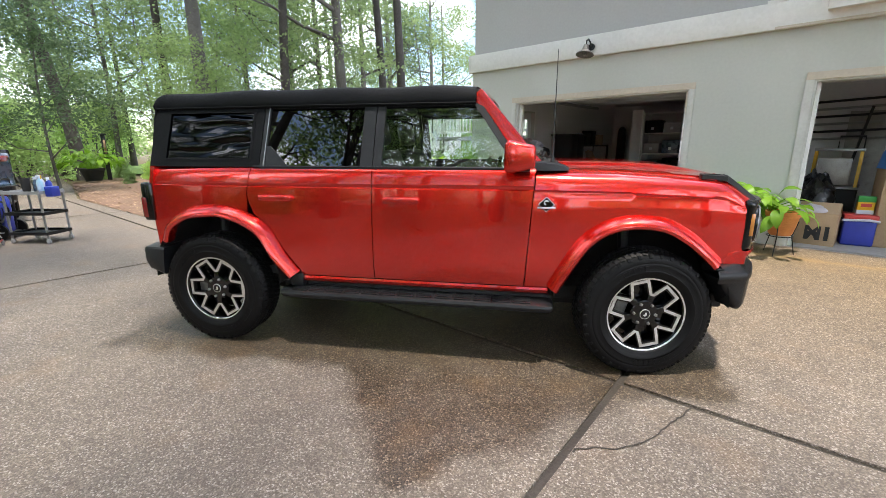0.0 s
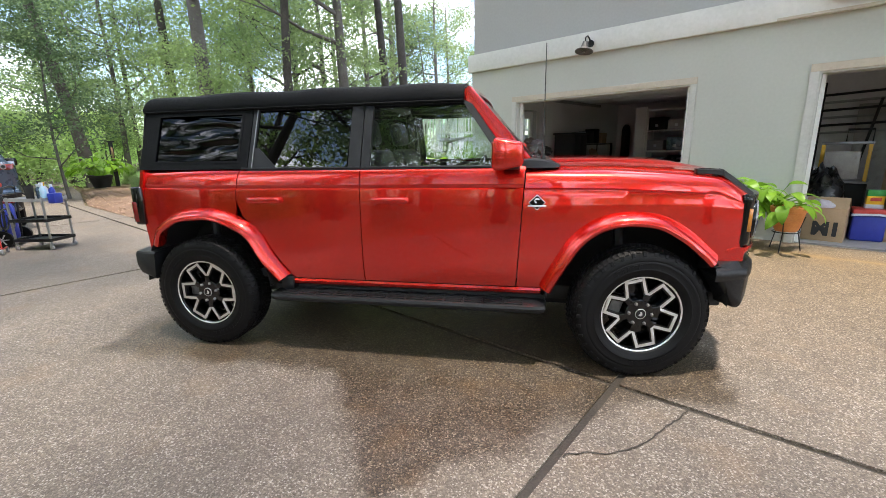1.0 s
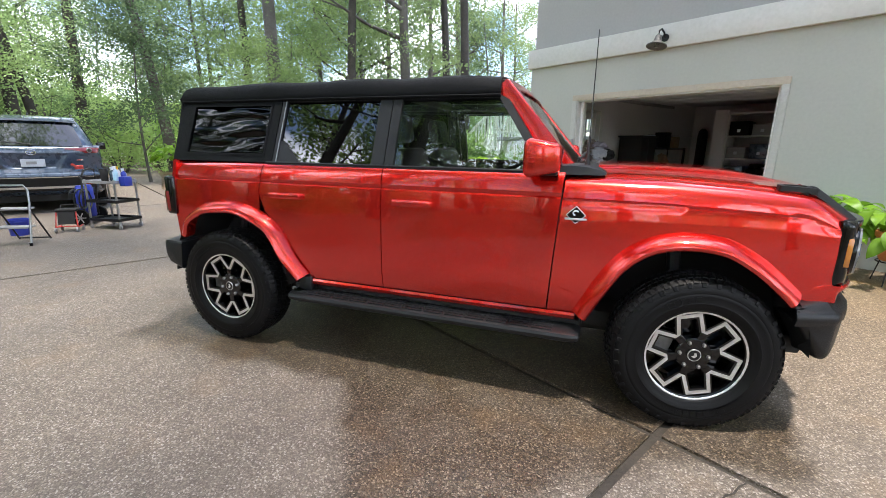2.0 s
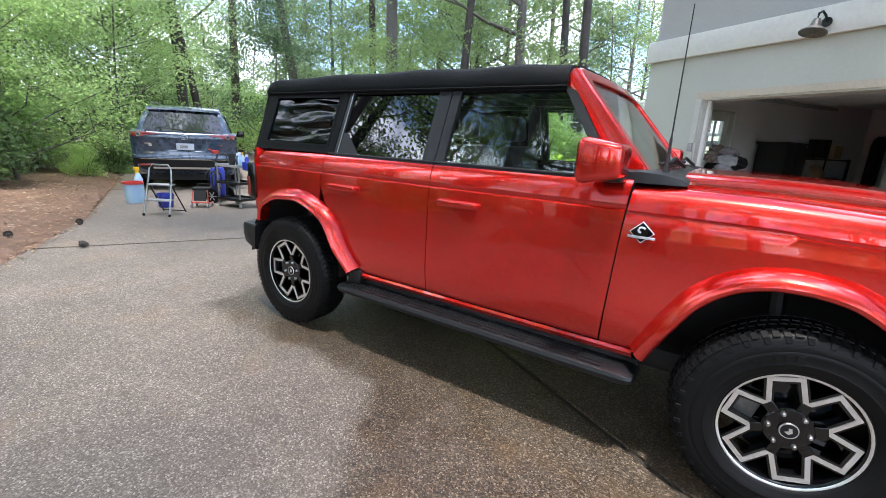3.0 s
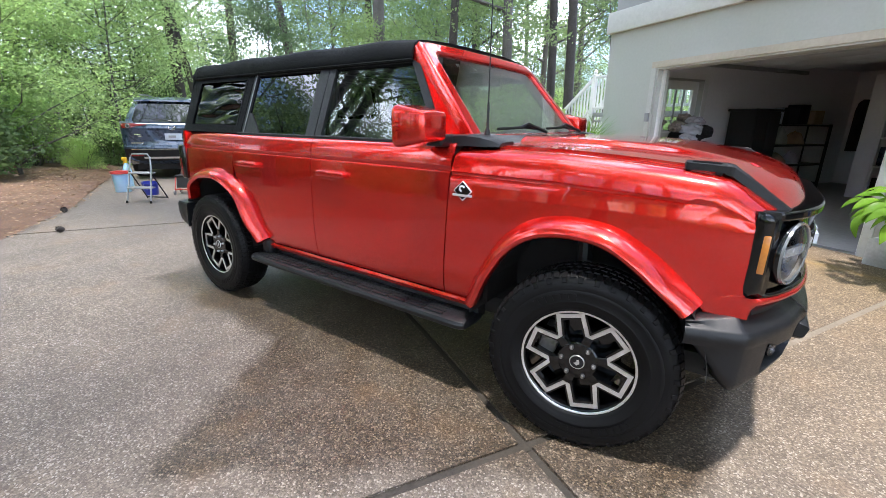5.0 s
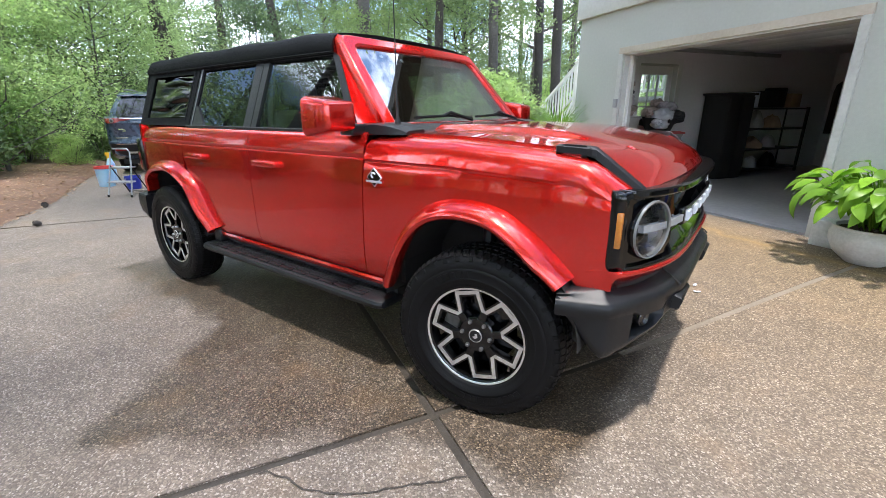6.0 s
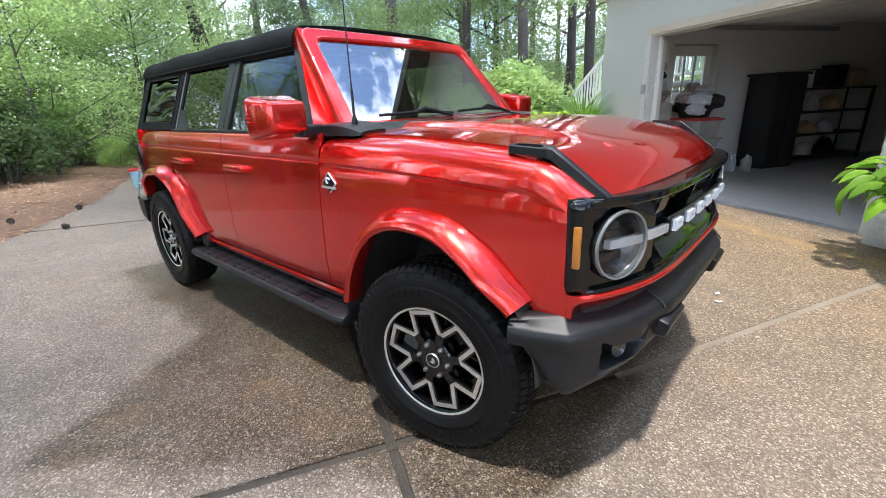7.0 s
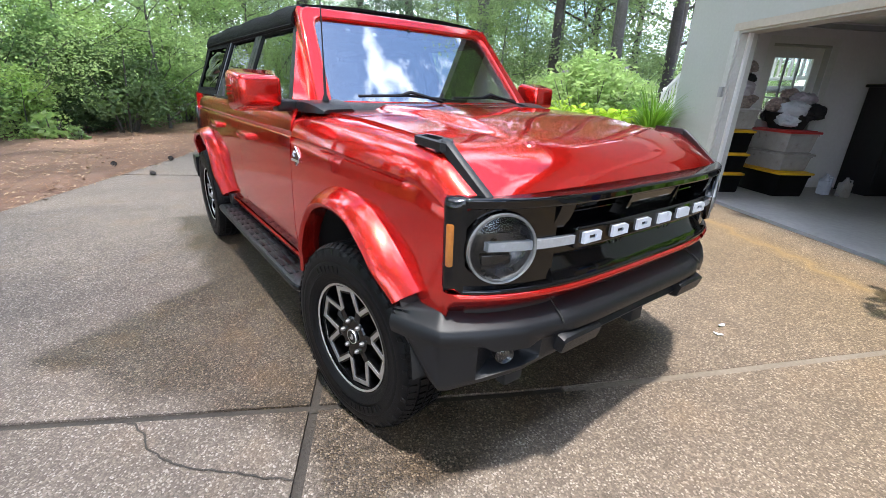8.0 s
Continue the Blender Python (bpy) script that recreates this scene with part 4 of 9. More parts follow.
# hood
front_x = lambda y: 2.145 - 0.066 * (abs(y) / 0.73) ** 2.6
bm = bmesh.new()
rows = []
ys = sorted({round(v, 4) for v in frange(-0.735, 0.735, 40)} | {s * v for s in (-1, 1) for v in (0.40, 0.42, 0.46, 0.49, 0.51)})
for i in range(37):
    t = 1 - (1 - i / 36) ** 1.5
    row = []
    for y in ys:
        xf = front_x(y)
        x = 0.955 + (xf - 0.955) * t
        edge, crest = spline(x - (xf - 2.08) * t, HOODLINE), spline(0.955 + 1.19 * t, HOODCREST)
        z = edge + (crest - edge) * (1 - (abs(y) / 0.735) ** 2.4)
        z += 0.026 * (1 - smoothstep(0.41, 0.50, abs(y) - 0.05 * t)) * (1 - smoothstep(1.62, 2.0, x))
        row.append(Vector((x, y * (1 - 0.018 * t), z)))
    rows.append(row)
slab(bm, rows, lambda p: p + Vector((-0.004, 0, -0.022)))
part("hood", bm, "paint", car, "red hood with a raised centre")
for s in (-1, 1):
    bm = bmesh.new()
    lathe(bm, [(0.0, 0.006), (0.022, 0.006), (0.03, 0.0)], 16, "z", Matrix.Translation((1.96, s * 0.44, 1.224)) @ Matrix.Rotation(0.42, 4, "Y"), cap=False)
    part("hood_bump", bm, "paint", car)

# grille
gx = lambda y: 2.200 - 0.175 * (abs(y) / 0.845) ** 4


def grille_strip(bm, y0, y1, z0, z1, proud=0.0, deep=0.03, n=24):
    rows = [[Vector((gx(y) + proud, y, z)) for y in frange(y0, y1, n)] for z in (z0, z1)]
    return slab(bm, rows, (-deep, 0, 0))


bm = bmesh.new()
rows = [[Vector((min(gx(y), 2.17) - 0.075, y, z)) for y in frange(-0.77, 0.77, 20)] for z in (0.81, 1.10)]
slab(bm, rows, (-0.02, 0, 0))
grille = part("grille", bm, "gloss_black", car, "gloss black grille with white block letters drawn as plain shapes")
for nm, z0, z1, pr in (("grille_top", 1.076, 1.108, 0.004), ("grille_bottom", 0.803, 0.824, 0.0)):
    bm = bmesh.new()
    grille_strip(bm, -0.80, 0.80, z0, z1, pr, 0.07, 40)
    rim = part(nm, bm, "gloss_black", grille)
    md = rim.modifiers.new("round", "BEVEL")
    md.width, md.segments, md.limit_method, md.angle_limit = 0.008, 3, "ANGLE", radians(50)
for s in (-1, 1):
    # rounded end of the surround, wrapping to the side of the car
    bm = bmesh.new()
    rows = []
    for z in frange(0.803, 1.106, 24):
        rad = 0.048 if z < 0.95 else 0.026
        q = min(1.0, max(0.0, (abs(z - 0.9545) - 0.1515 + rad) / rad))
        cut = rad * (1 - math.sqrt(1 - q * q))
        rows.append([Vector((gx(y) - 0.2 * cut, s * y, z)) for y in frange(0.795, 0.812 - 0.5 * cut, 4)] + [Vector((x - 0.7 * cut, s * (y - 0.5 * cut), z)) for x, y in ((2.049, 0.819), (2.043, 0.827), (2.035, 0.833), (2.027, 0.8365))] + [Vector((2.014, s * (0.838 - 0.3 * cut), z))])
    slab(bm, rows, (-0.02, -s * 0.012, 0))
    part("grille_end", bm, "gloss_black", grille, smooth=60)
    # panel round the headlamp, with its round hole
    bm = bmesh.new()
    ring = []
    for k in range(64):
        a = 2 * math.pi * k / 64
        c, sn = math.cos(a), math.sin(a)
        reach = min(0.118 / max(abs(c), 1e-6) if c > 0 else 0.182 / max(abs(c), 1e-6), (0.121 if sn > 0 else 0.132) / max(abs(sn), 1e-6))
        reach = max(reach, 0.114)
        ring.append([Vector((gx(0.690 + c * d) - 0.022, s * (0.690 + c * d), 0.955 + sn * d)) for d in (0.110, (0.110 + reach) / 2, reach)])
    ring.append(list(ring[0]))
    slab(bm, ring, (-0.02, 0, 0))
    part("lamp_panel", bm, "gloss_black", grille, smooth=40)
bm = bmesh.new()
grille_strip(bm, -0.442, 0.442, 0.926, 1.000, -0.002, 0.06)
bar = part("letter_bar", bm, "gloss_black", grille)
md = bar.modifiers.new("round", "BEVEL")
md.width, md.segments, md.limit_method, md.angle_limit = 0.009, 3, "ANGLE", radians(50)
# upper row: a sloped middle panel between two deep openings with splayed posts
bm = bmesh.new()
rows = [[Vector((gx(y) + d, y, z)) for y in frange(-0.150, 0.150, 8)] for z, d in ((1.002, -0.040), (1.030, -0.026), (1.080, -0.008))]
slab(bm, rows, (-0.02, 0, 0))
part("middle_panel", bm, "gloss_black", grille)
for s in (-1, 1):
    for y0, y1, w in ((0.150, 0.166, 0.010), (0.455, 0.512, 0.012)):
        bm = bmesh.new()
        rows = [[Vector((gx(y) + d, s * (y + sh), z)) for y in frange(y0, y1, 3)] for z, d, sh in ((1.000, -0.030, w), (1.040, -0.016, w * 0.4), (1.080, -0.006, 0.0))]
        slab(bm, rows, (-0.05, 0, 0))
        part("grille_post", bm, "gloss_black", grille)
    bm = bmesh.new()
    grille_strip(bm, *sorted((s * 0.19, s * 0.44)), 1.036, 1.041, -0.050, 0.02, 6)
    part("grille_slat", bm, "gloss_black", grille)
# lower row: a lip under the letters, then a smooth panel that sweeps out to the bottom rim
bm = bmesh.new()
rows = [[Vector((gx(y) + d, y, z)) for y in frange(-0.515, 0.515, 20)] for z, d in ((0.928, -0.040), (0.906, -0.044), (0.896, -0.040), (0.862, -0.018), (0.838, -0.006), (0.815, -0.004))]
slab(bm, rows, (-0.015, 0, 0))
part("lower_panel", bm, "gloss_black", grille, smooth=50)
for y in (-0.17, 0.17):
    bm = bmesh.new()
    tube(bm, [(gx(y) - 0.034, y - 0.020, 0.898), (gx(y) - 0.028, y - 0.018, 0.920), (gx(y) - 0.028, y + 0.018, 0.920), (gx(y) - 0.034, y + 0.020, 0.898)], 0.0035, 6)
    part("tow_eye_clip", bm, "gloss_black", grille)
for k in range(6):
    y = -0.372 + k * 0.149
    bm = bmesh.new()
    w, h = 0.046, 0.019
    pts = lambda a, b: [(gx(y) + 0.006, y + p * a, 0.963 + q * b) for p, q in ((-1, -1), (1, -1), (1, 0.55), (0.6, 1), (-1, 1))]
    ring_frame(bm, pts(w, h), pts(w * 0.42, h * 0.35), (-0.012, 0, 0)) if k in (0, 1, 2, 5) else prism(bm, pts(w, h), (-0.012, 0, 0))
    part("letter_block", bm, "white_letter", grille)
for s in (-1, 1):
    # round headlamp with a light bar through it
    yc, zc = s * 0.690, 0.955
    m = Matrix.Translation((2.094, yc, zc)) @ Matrix.Rotation(s * radians(21), 4, "Z") @ Matrix.Rotation(radians(90), 4, "Z") @ Matrix.Diagonal((1.07, 1, 1.07, 1))
    # local -y points out of the car
    bm = bmesh.new()
    lathe(bm, [(0.104, 0.05), (0.107, -0.012), (0.106, -0.022), (0.1045, -0.024), (0.096, -0.010), (0.094, 0.05)], 44, "y", m, cap=False)
    lamp = part("headlamp", bm, "gloss_black", car, "round headlamp with a pale light bar")
    bm = bmesh.new()
    lathe(bm, [(0.093, -0.014), (0.0955, -0.030), (0.1015, -0.032), (0.1045, -0.022)], 44, "y", m, cap=False)
    part("bezel", bm, "bezel", lamp)
    bm = bmesh.new()
    lathe(bm, [(0.0, 0.045), (0.05, 0.04), (0.085, 0.01), (0.095, -0.012)], 36, "y", m, cap=False)
    part("reflector", bm, "lamp_bowl", lamp)
    for dz in (-0.045, 0.05):
        bm = bmesh.new()
        box(bm, -0.045, 0.045, 0.012, 0.04, dz - 0.016, dz + 0.016, 0.005, m)
        part("lamp_cell", bm, "gloss_black", lamp)
    bm = bmesh.new()
    lathe(bm, [(0.0, -0.042), (0.06, -0.038), (0.094, -0.026)], 36, "y", m, cap=False)
    part("lens", bm, "lens", lamp)
    bm = bmesh.new()
    rows = [[Vector((gx(y) - 0.004, s * y, z)) for y in frange(0.445, 0.735, 10)] for z in (0.946, 0.974)]
    slab(bm, rows, (-0.02, 0, 0))
    part("light_bar", bm, "frosted", lamp)

# lower red valance
bm = bmesh.new()
ys = frange(-0.808, 0.808, 36)
rows = []
for z, dx, wrap in ((0.808, -0.002, 1.985), (0.800, -0.009, 1.960), (0.790, -0.006, 1.940), (0.765, 0.020, 1.922), (0.728, 0.055, 1.915)):
    row = [Vector((gx(y) - dx, y, z)) for y in ys]
    for s, k in ((-1, 0), (1, len(row))):
        side = lambda x: interp(z, WIDTH) - taper(x) + 0.0012
        turn = [Vector((2.044 - 0.5 * dx, s * (side(2.0) - 0.008), z)), Vector((2.028, s * side(2.0), z))] + [Vector((x, s * side(x), z)) for x in frange(2.010, wrap, 4)]
        row[k:k] = turn if s > 0 else turn[::-1]
    rows.append(row)
slab(bm, rows, (-0.02, 0, 0))
part("valance", bm, "paint", car, smooth=60)
bm = bmesh.new()
rows = [[Vector((gx(y) - 0.045, y, z)) for y in ys if abs(y) < 0.78] for z in (0.70, 0.79)]
slab(bm, rows, (-0.04, 0, 0))
part("valance_gap", bm, "dark", car)

# front bumper: a sloped top pad, a faceted corner and an upright face with sunk fog-lamp pockets
BUMP = [(0.0, 2.232), (0.30, 2.232), (0.44, 2.225), (0.50, 2.205), (0.62, 2.178), (0.75, 2.118), (0.845, 2.062), (0.868, 2.042), (0.885, 2.005), (0.915, 1.925), (0.932, 1.875), (0.935, 1.86)]
bm = bmesh.new()
rows = []
ys = [0.0, 0.15, 0.30, 0.40, 0.425, 0.455, 0.475, 0.50, 0.55, 0.60, 0.612, 0.66, 0.71, 0.76, 0.788, 0.80, 0.82, 0.845, 0.860, 0.868, 0.876, 0.885, 0.90, 0.915, 0.925, 0.932, 0.935]
full = [-v for v in ys[:0:-1]] + ys
for y in full:
    a = abs(y)
    x = interp(a, BUMP)
    lean = interp(a, [(0.0, 0.0), (0.42, 0.05), (0.60, 0.36), (0.80, 0.50), (0.845, 0.62), (0.868, 0.85), (0.885, 1.08), (0.90, 1.20), (0.935, 1.30)])
    nv = Vector((math.cos(lean), math.sin(lean) * (1 if y >= 0 else -1), 0))
    back = 0.055 * (1 - smoothstep(0.42, 0.48, a))
    sunk = smoothstep(0.572, 0.602, a) * (1 - smoothstep(0.715, 0.752, a))
    pocket, drop = 0.062 * sunk, 0.034 * sunk
    tp = interp(a, [(0.0, 0.758), (0.45, 0.756), (0.62, 0.750), (0.80, 0.742), (0.87, 0.736), (0.935, 0.716)])
    cz = interp(a, [(0.0, 0.692), (0.45, 0.690), (0.62, 0.686), (0.87, 0.682), (0.935, 0.684)])
    lo = interp(a, [(0.0, 0.585), (0.42, 0.580), (0.48, 0.545), (0.60, 0.512), (0.75, 0.474), (0.845, 0.448), (0.868, 0.448), (0.885, 0.476), (0.915, 0.580), (0.932, 0.645), (0.935, 0.655)])
    pad = interp(a, [(0.0, 0.105), (0.62, 0.10), (0.84, 0.075), (0.87, 0.060), (0.90, 0.05), (0.935, 0.03)])
    low = max(lo + 0.052, cz - 0.17)
    sec = [(0.16, tp + 0.004), (pad + 0.03, tp + 0.002), (pad + 0.008, tp), (pad - 0.008, tp - 0.008), (0.030, cz + 0.018), (0.014, cz + 0.010), (0.005, cz + 0.001), (0.001, cz - 0.012), (0.0, cz - 0.026), (0.003, cz - 0.040 - 0.9 * drop), (0.006 + 0.5 * (back + pocket), cz - 0.047 - drop), (0.008 + back + pocket, cz - 0.056 - drop),
           (0.010 + back + pocket, (cz + low) / 2 - 0.02 - 0.5 * drop), (0.014 + back + pocket, low), (0.014 + 0.5 * (back + pocket), min(low, lo + 0.040)), (0.016 + 0.3 * back, min(low, lo + 0.034) - 0.002), (0.020, lo + 0.018), (0.028, lo + 0.007), (0.040, lo + 0.001), (0.056, lo), (0.16, lo + 0.014)]
    rows.append([Vector((x, y, 0)) - nv * d + Vector((0, 0, z)) for d, z in sec])
v = grid(bm, rows)
bm.faces.new(v[0])
bm.faces.new(v[-1])
bumper = part("front_bumper", bm, "black_plastic", car, "chunky dark grey plastic bumper", smooth=48)
for s in (-1, 1):
    # blunt covers over the recovery hooks
    bm = bmesh.new()
    rows = []
    for y, k in ((0.292, 0.8), (0.300, 1.0), (0.40, 1.0), (0.478, 1.0), (0.492, 0.72)):
        rows.append([Vector((xx, s * y, 0.612 + (zz - 0.612) * k)) for xx, zz in ((2.10, 0.648), (2.205, 0.648), (2.232, 0.636), (2.238, 0.624), (2.228, 0.578), (2.218, 0.570), (2.10, 0.566))])
    v = grid(bm, rows, close=True)
    bm.faces.new(v[0])
    bm.faces.new(v[-1])
    part("bumper_block", bm, "black_plastic", bumper)
    # the joint between corner piece and centre
    bm = bmesh.new()
    tube(bm, [(2.118, s * 0.468, 0.7545), (2.203, s * 0.482, 0.7045), (2.215, s * 0.484, 0.688)], 0.0035, 5)
    part("bumper_seam", bm, "dark", bumper)
    m = Matrix.Translation((2.114, s * 0.650, 0.577)) @ Matrix.Rotation(s * radians(22), 4, "Z") @ Matrix.Rotation(radians(90), 4, "Z")
    bm = bmesh.new()
    lathe(bm, [(0.0, -0.006), (0.021, -0.006), (0.030, -0.016), (0.033, -0.014), (0.033, 0.02)], 24, "y", m, cap=False)
    fog = part("fog_lamp", bm, "lamp_bowl", bumper)
    bm = bmesh.new()
    lathe(bm, [(0.0, -0.020), (0.018, -0.018), (0.029, -0.012)], 24, "y", m, cap=False)
    part("lens", bm, "lens", fog)
bm = bmesh.new()
box(bm, 1.80, 2.02, -0.42, 0.42, 0.46, 0.56, 0.02)
part("skid_plate", bm, "dark", car)

# windscreen frame, glass
SB, ST = Vector((0.845, 0.742, 1.300)), Vector((0.425, 0.652, 1.786))


def ws(y, t, back=0.0):
    """A point of the windscreen plane: y from -1 to 1 across, t from 0 at the foot to 1 at the top."""
    p = SB.lerp(ST, t)
    n = Vector((0.75, 0, 0.66))
    bow = 0.035 * (1 - y * y)
    return Vector((p.x + bow, y * p.y, p.z)) - n * back


def outline(a, t0, t1, c):
    return [(-a, t0), (-a * 0.5, t0), (0, t0), (a * 0.5, t0), (a, t0), (a, t1 - c), (a - 0.02, t1 - c * 0.3), (a - 0.07, t1), (a * 0.5, t1), (0, t1), (-a * 0.5, t1), (-a + 0.07, t1), (-a + 0.02, t1 - c * 0.3), (-a, t1 - c)]


bm = bmesh.new()
o, i = outline(1.0, -0.02, 1.0, 0.10), outline(0.885, 0.05, 0.885, 0.09)
ring_frame(bm, [ws(y, t) for y, t in o], [ws(y, t) for y, t in i], Vector((0.75, 0, 0.66)) * -0.085)
fr = part("windscreen_frame", bm, "paint", car, "red windscreen frame")
md = fr.modifiers.new("round", "BEVEL")
md.width, md.segments, md.limit_method, md.angle_limit = 0.014, 3, "ANGLE", radians(40)
bm = bmesh.new()
slab(bm, [[ws(y, t, 0.018) for y in frange(-0.90, 0.90, 24)] for t in frange(0.035, 0.90, 10)], Vector((0.75, 0, 0.66)) * -0.005)
part("windscreen", bm, "screen_glass", car, "windscreen reflecting sky and clouds")
bm = bmesh.new()
ring_frame(bm, [ws(y, t, 0.024) for y, t in outline(0.89, 0.045, 0.89, 0.09)], [ws(y, t, 0.024) for y, t in outline(0.845, 0.09, 0.85, 0.09)], Vector((0.75, 0, 0.66)) * -0.003)
part("windscreen_band", bm, "gloss_black", car)
# pillar sides between screen and door glass
for s in (-1, 1):
    bm = bmesh.new()
    rows = []
    for t in frange(-0.02, 0.985, 8):
        a = ws(s * 1.0, t, 0.005)
        b = ws(s * 1.0, t, 0.085)
        z = b.z
        c = Vector((interp(z, [(1.27, 0.735), (1.698, 0.425), (1.78, 0.37)]) + 0.004, s * (0.822 - 0.40 * (z - 1.28) + 0.001), z))
        rows.append([a, a.lerp(b, 0.5) + Vector((0, s * 0.006, 0)), b, c])
    slab(bm, rows, (0, -s * 0.03, 0))
    part("pillar_skin", bm, "paint", car)
# cowl
bm = bmesh.new()
rows = [[Vector((x + 0.02 * (1 - (y / 0.74) ** 2), y, z)) for y in frange(-0.74, 0.74, 16)] for x, z in ((0.80, 1.318), (0.86, 1.312), (0.94, 1.290), (0.975, 1.272))]
slab(bm, rows, (0, 0, -0.03))
part("cowl", bm, "black_plastic", car)
for s in (-1, 1):
    bm = bmesh.new()
    rows = []
    for x, w, h in ((0.755, 0.81, 1.318), (0.82, 0.808, 1.322), (0.90, 0.80, 1.316), (0.965, 0.785, 1.302), (0.995, 0.765, 1.286)):
        rows.append([Vector((x, s * (w + 0.006), 1.268)), Vector((x, s * w, h - 0.008)), Vector((x, s * (w - 0.02), h)), Vector((x - 0.01, s * 0.62, h + 0.004)), Vector((x - 0.01, s * 0.60, 1.27))])
    v = grid(bm, rows)
    bm.faces.new(v[0])
    bm.faces.new(v[-1])
    part("cowl_corner", bm, "black_plastic", car)
for y0, y1 in ((-0.52, 0.02), (0.08, 0.60)):
    bm = bmesh.new()
    a, b = ws(y0 / 0.74, 0.075, -0.012), ws(y1 / 0.74, 0.06, -0.012)
    tube(bm, [a, a.lerp(b, 0.5) + Vector((0.01, 0, 0.012)), b], 0.008, 6)
    tube(bm, [(0.90, (y0 + y1) / 2 + 0.22, 1.325), a.lerp(b, 0.55) + Vector((0.015, 0, 0.03)), a.lerp(b, 0.45) + Vector((0.005, 0, 0.01))], 0.010, 6)
    part("wiper", bm, "black_plastic", car)
bm = bmesh.new()
lathe(bm, [(0.016, 0), (0.013, 0.02), (0.007, 0.03), (0.006, 0.14), (0.0035, 0.15), (0.0022, 0.66), (0.0, 0.665)], 10, "z", Matrix.Translation((0.895, -0.715, 1.318)), cap=False)
part("antenna", bm, "black_plastic", car)

# soft top
bm = bmesh.new()
sec = [(0.664, 1.676), (0.677, 1.690), (0.680, 1.716), (0.672, 1.754), (0.652, 1.786), (0.61, 1.806), (0.50, 1.818), (0.33, 1.826), (0.16, 1.830), (0.0, 1.831)]
rows = []
for x in [0.400, 0.392, 0.36] + frange(0.30, -1.90, 44) + [-1.95, -1.975, -1.99]:
    dz = -0.012 * smoothstep(0.1, 0.4, x) - 0.010 * smoothstep(-1.2, -1.9, x) + (0.004 * math.sin(x * 9.0))
    k = 1.0
    if x < -1.93:
        dz -= 0.03 * ((-x - 1.93) / 0.06) ** 2
    half = [Vector((x, y * k, z + dz * smoothstep(1.70, 1.76, z) + 0.003 * noise.noise((x * 7, y * 9, z * 5)))) for y, z in sec]
    rows.append(half + [Vector((p.x, -p.y, p.z)) for p in half[-2::-1]])
slab(bm, rows, lambda p: p + Vector((0, -0.012 * (1 if p.y > 0.1 else -1 if p.y < -0.1 else 0), -0.012)))
top = part("soft_top", bm, "fabric", car, "taut black cloth soft top", smooth=60)
for s in (-1, 1):
    bm = bmesh.new()
    tube(bm, [(0.40, s * 0.678, 1.690), (-0.8, s * 0.682, 1.692), (-1.97, s * 0.680, 1.690)], 0.006, 6)
    part("top_seam", bm, "fabric", top)
bm = bmesh.new()
rows = [[Vector((x, y * w, z)) for y in frange(-1, 1, 16)] for x, w, z in ((-1.955, 0.81, 1.285), (-1.975, 0.74, 1.48), (-1.985, 0.67, 1.70), (-1.98, 0.63, 1.77))]
slab(bm, rows, (0.012, 0, 0))
part("rear_cloth", bm, "fabric", car)
bm = bmesh.new()
box(bm, 0.37, 0.42, -0.64, 0.64, 1.70, 1.775, 0.01)
part("header_seal", bm, "black_plastic", car)

# tail: gate, bumper, spare wheel
bm = bmesh.new()
rows = [[Vector((x, y, z)) for y in frange(-0.84, 0.84, 10)] for x, z in ((-1.955, 0.62), (-1.975, 0.9), (-1.975, 1.15), (-1.94, 1.285))]
slab(bm, rows, (0.03, 0, 0))
part("tailgate", bm, "paint", car)
bm = bmesh.new()
sec = [(-1.84, 0.70), (-2.04, 0.706), (-2.058, 0.69), (-2.058, 0.60), (-2.03, 0.545), (-1.86, 0.50)]
rows = []
for y in [-0.945, -0.935, -0.90] + frange(-0.8, 0.8, 8) + [0.90, 0.935, 0.945]:
    k = 0.012 if abs(y) > 0.94 else 0.0
    rows.append([Vector((x + (k if x < -2 else 0) + 0.05 * smoothstep(0.8, 0.95, abs(y)) * (1 if x < -2 else 0), y, z - (k if z > 0.68 else -k))) for x, z in sec])
v = grid(bm, rows, close=True)
bm.faces.new(v[0])
bm.faces.new(v[-1])
part("rear_bumper", bm, "black_plastic", car)
share("spare_tyre", wheel.children[0] if wheel.children[0].name.startswith("tyre") else [c for c in wheel.children if c.name.startswith("tyre")][0], car, pose(-2.13, 0, 1.0, 0, 0, 90))

# underside
bm = bmesh.new()
box(bm, -1.93, 2.0, -0.70, 0.70, 0.40, 0.50, 0.02)
for y in (-0.45, 0.45):
    box(bm, -1.9, 2.0, y - 0.05, y + 0.05, 0.30, 0.42, 0.01)
part("chassis", bm, "dark", car)
bm = bmesh.new()
tube(bm, [(-1.475, -0.7, 0.40), (-1.475, 0.7, 0.40)], 0.05, 12)
bmesh.ops.create_icosphere(bm, subdivisions=2, radius=0.13, matrix=Matrix.Translation((-1.475, 0.05, 0.40)))
part("rear_axle", bm, "dark", car)
bm = bmesh.new()
box(bm, -1.9, 0.95, -0.78, 0.78, 0.50, 0.56, 0.0)
part("cabin_floor", bm, "interior", car)
# engine bay walls so that no light leaks
bm = bmesh.new()
box(bm, 0.93, 0.97, -0.78, 0.78, 0.5, 1.25)
box(bm, 0.97, 2.05, -0.74, 0.74, 1.00, 1.03)
part("bulkhead", bm, "dark", car)

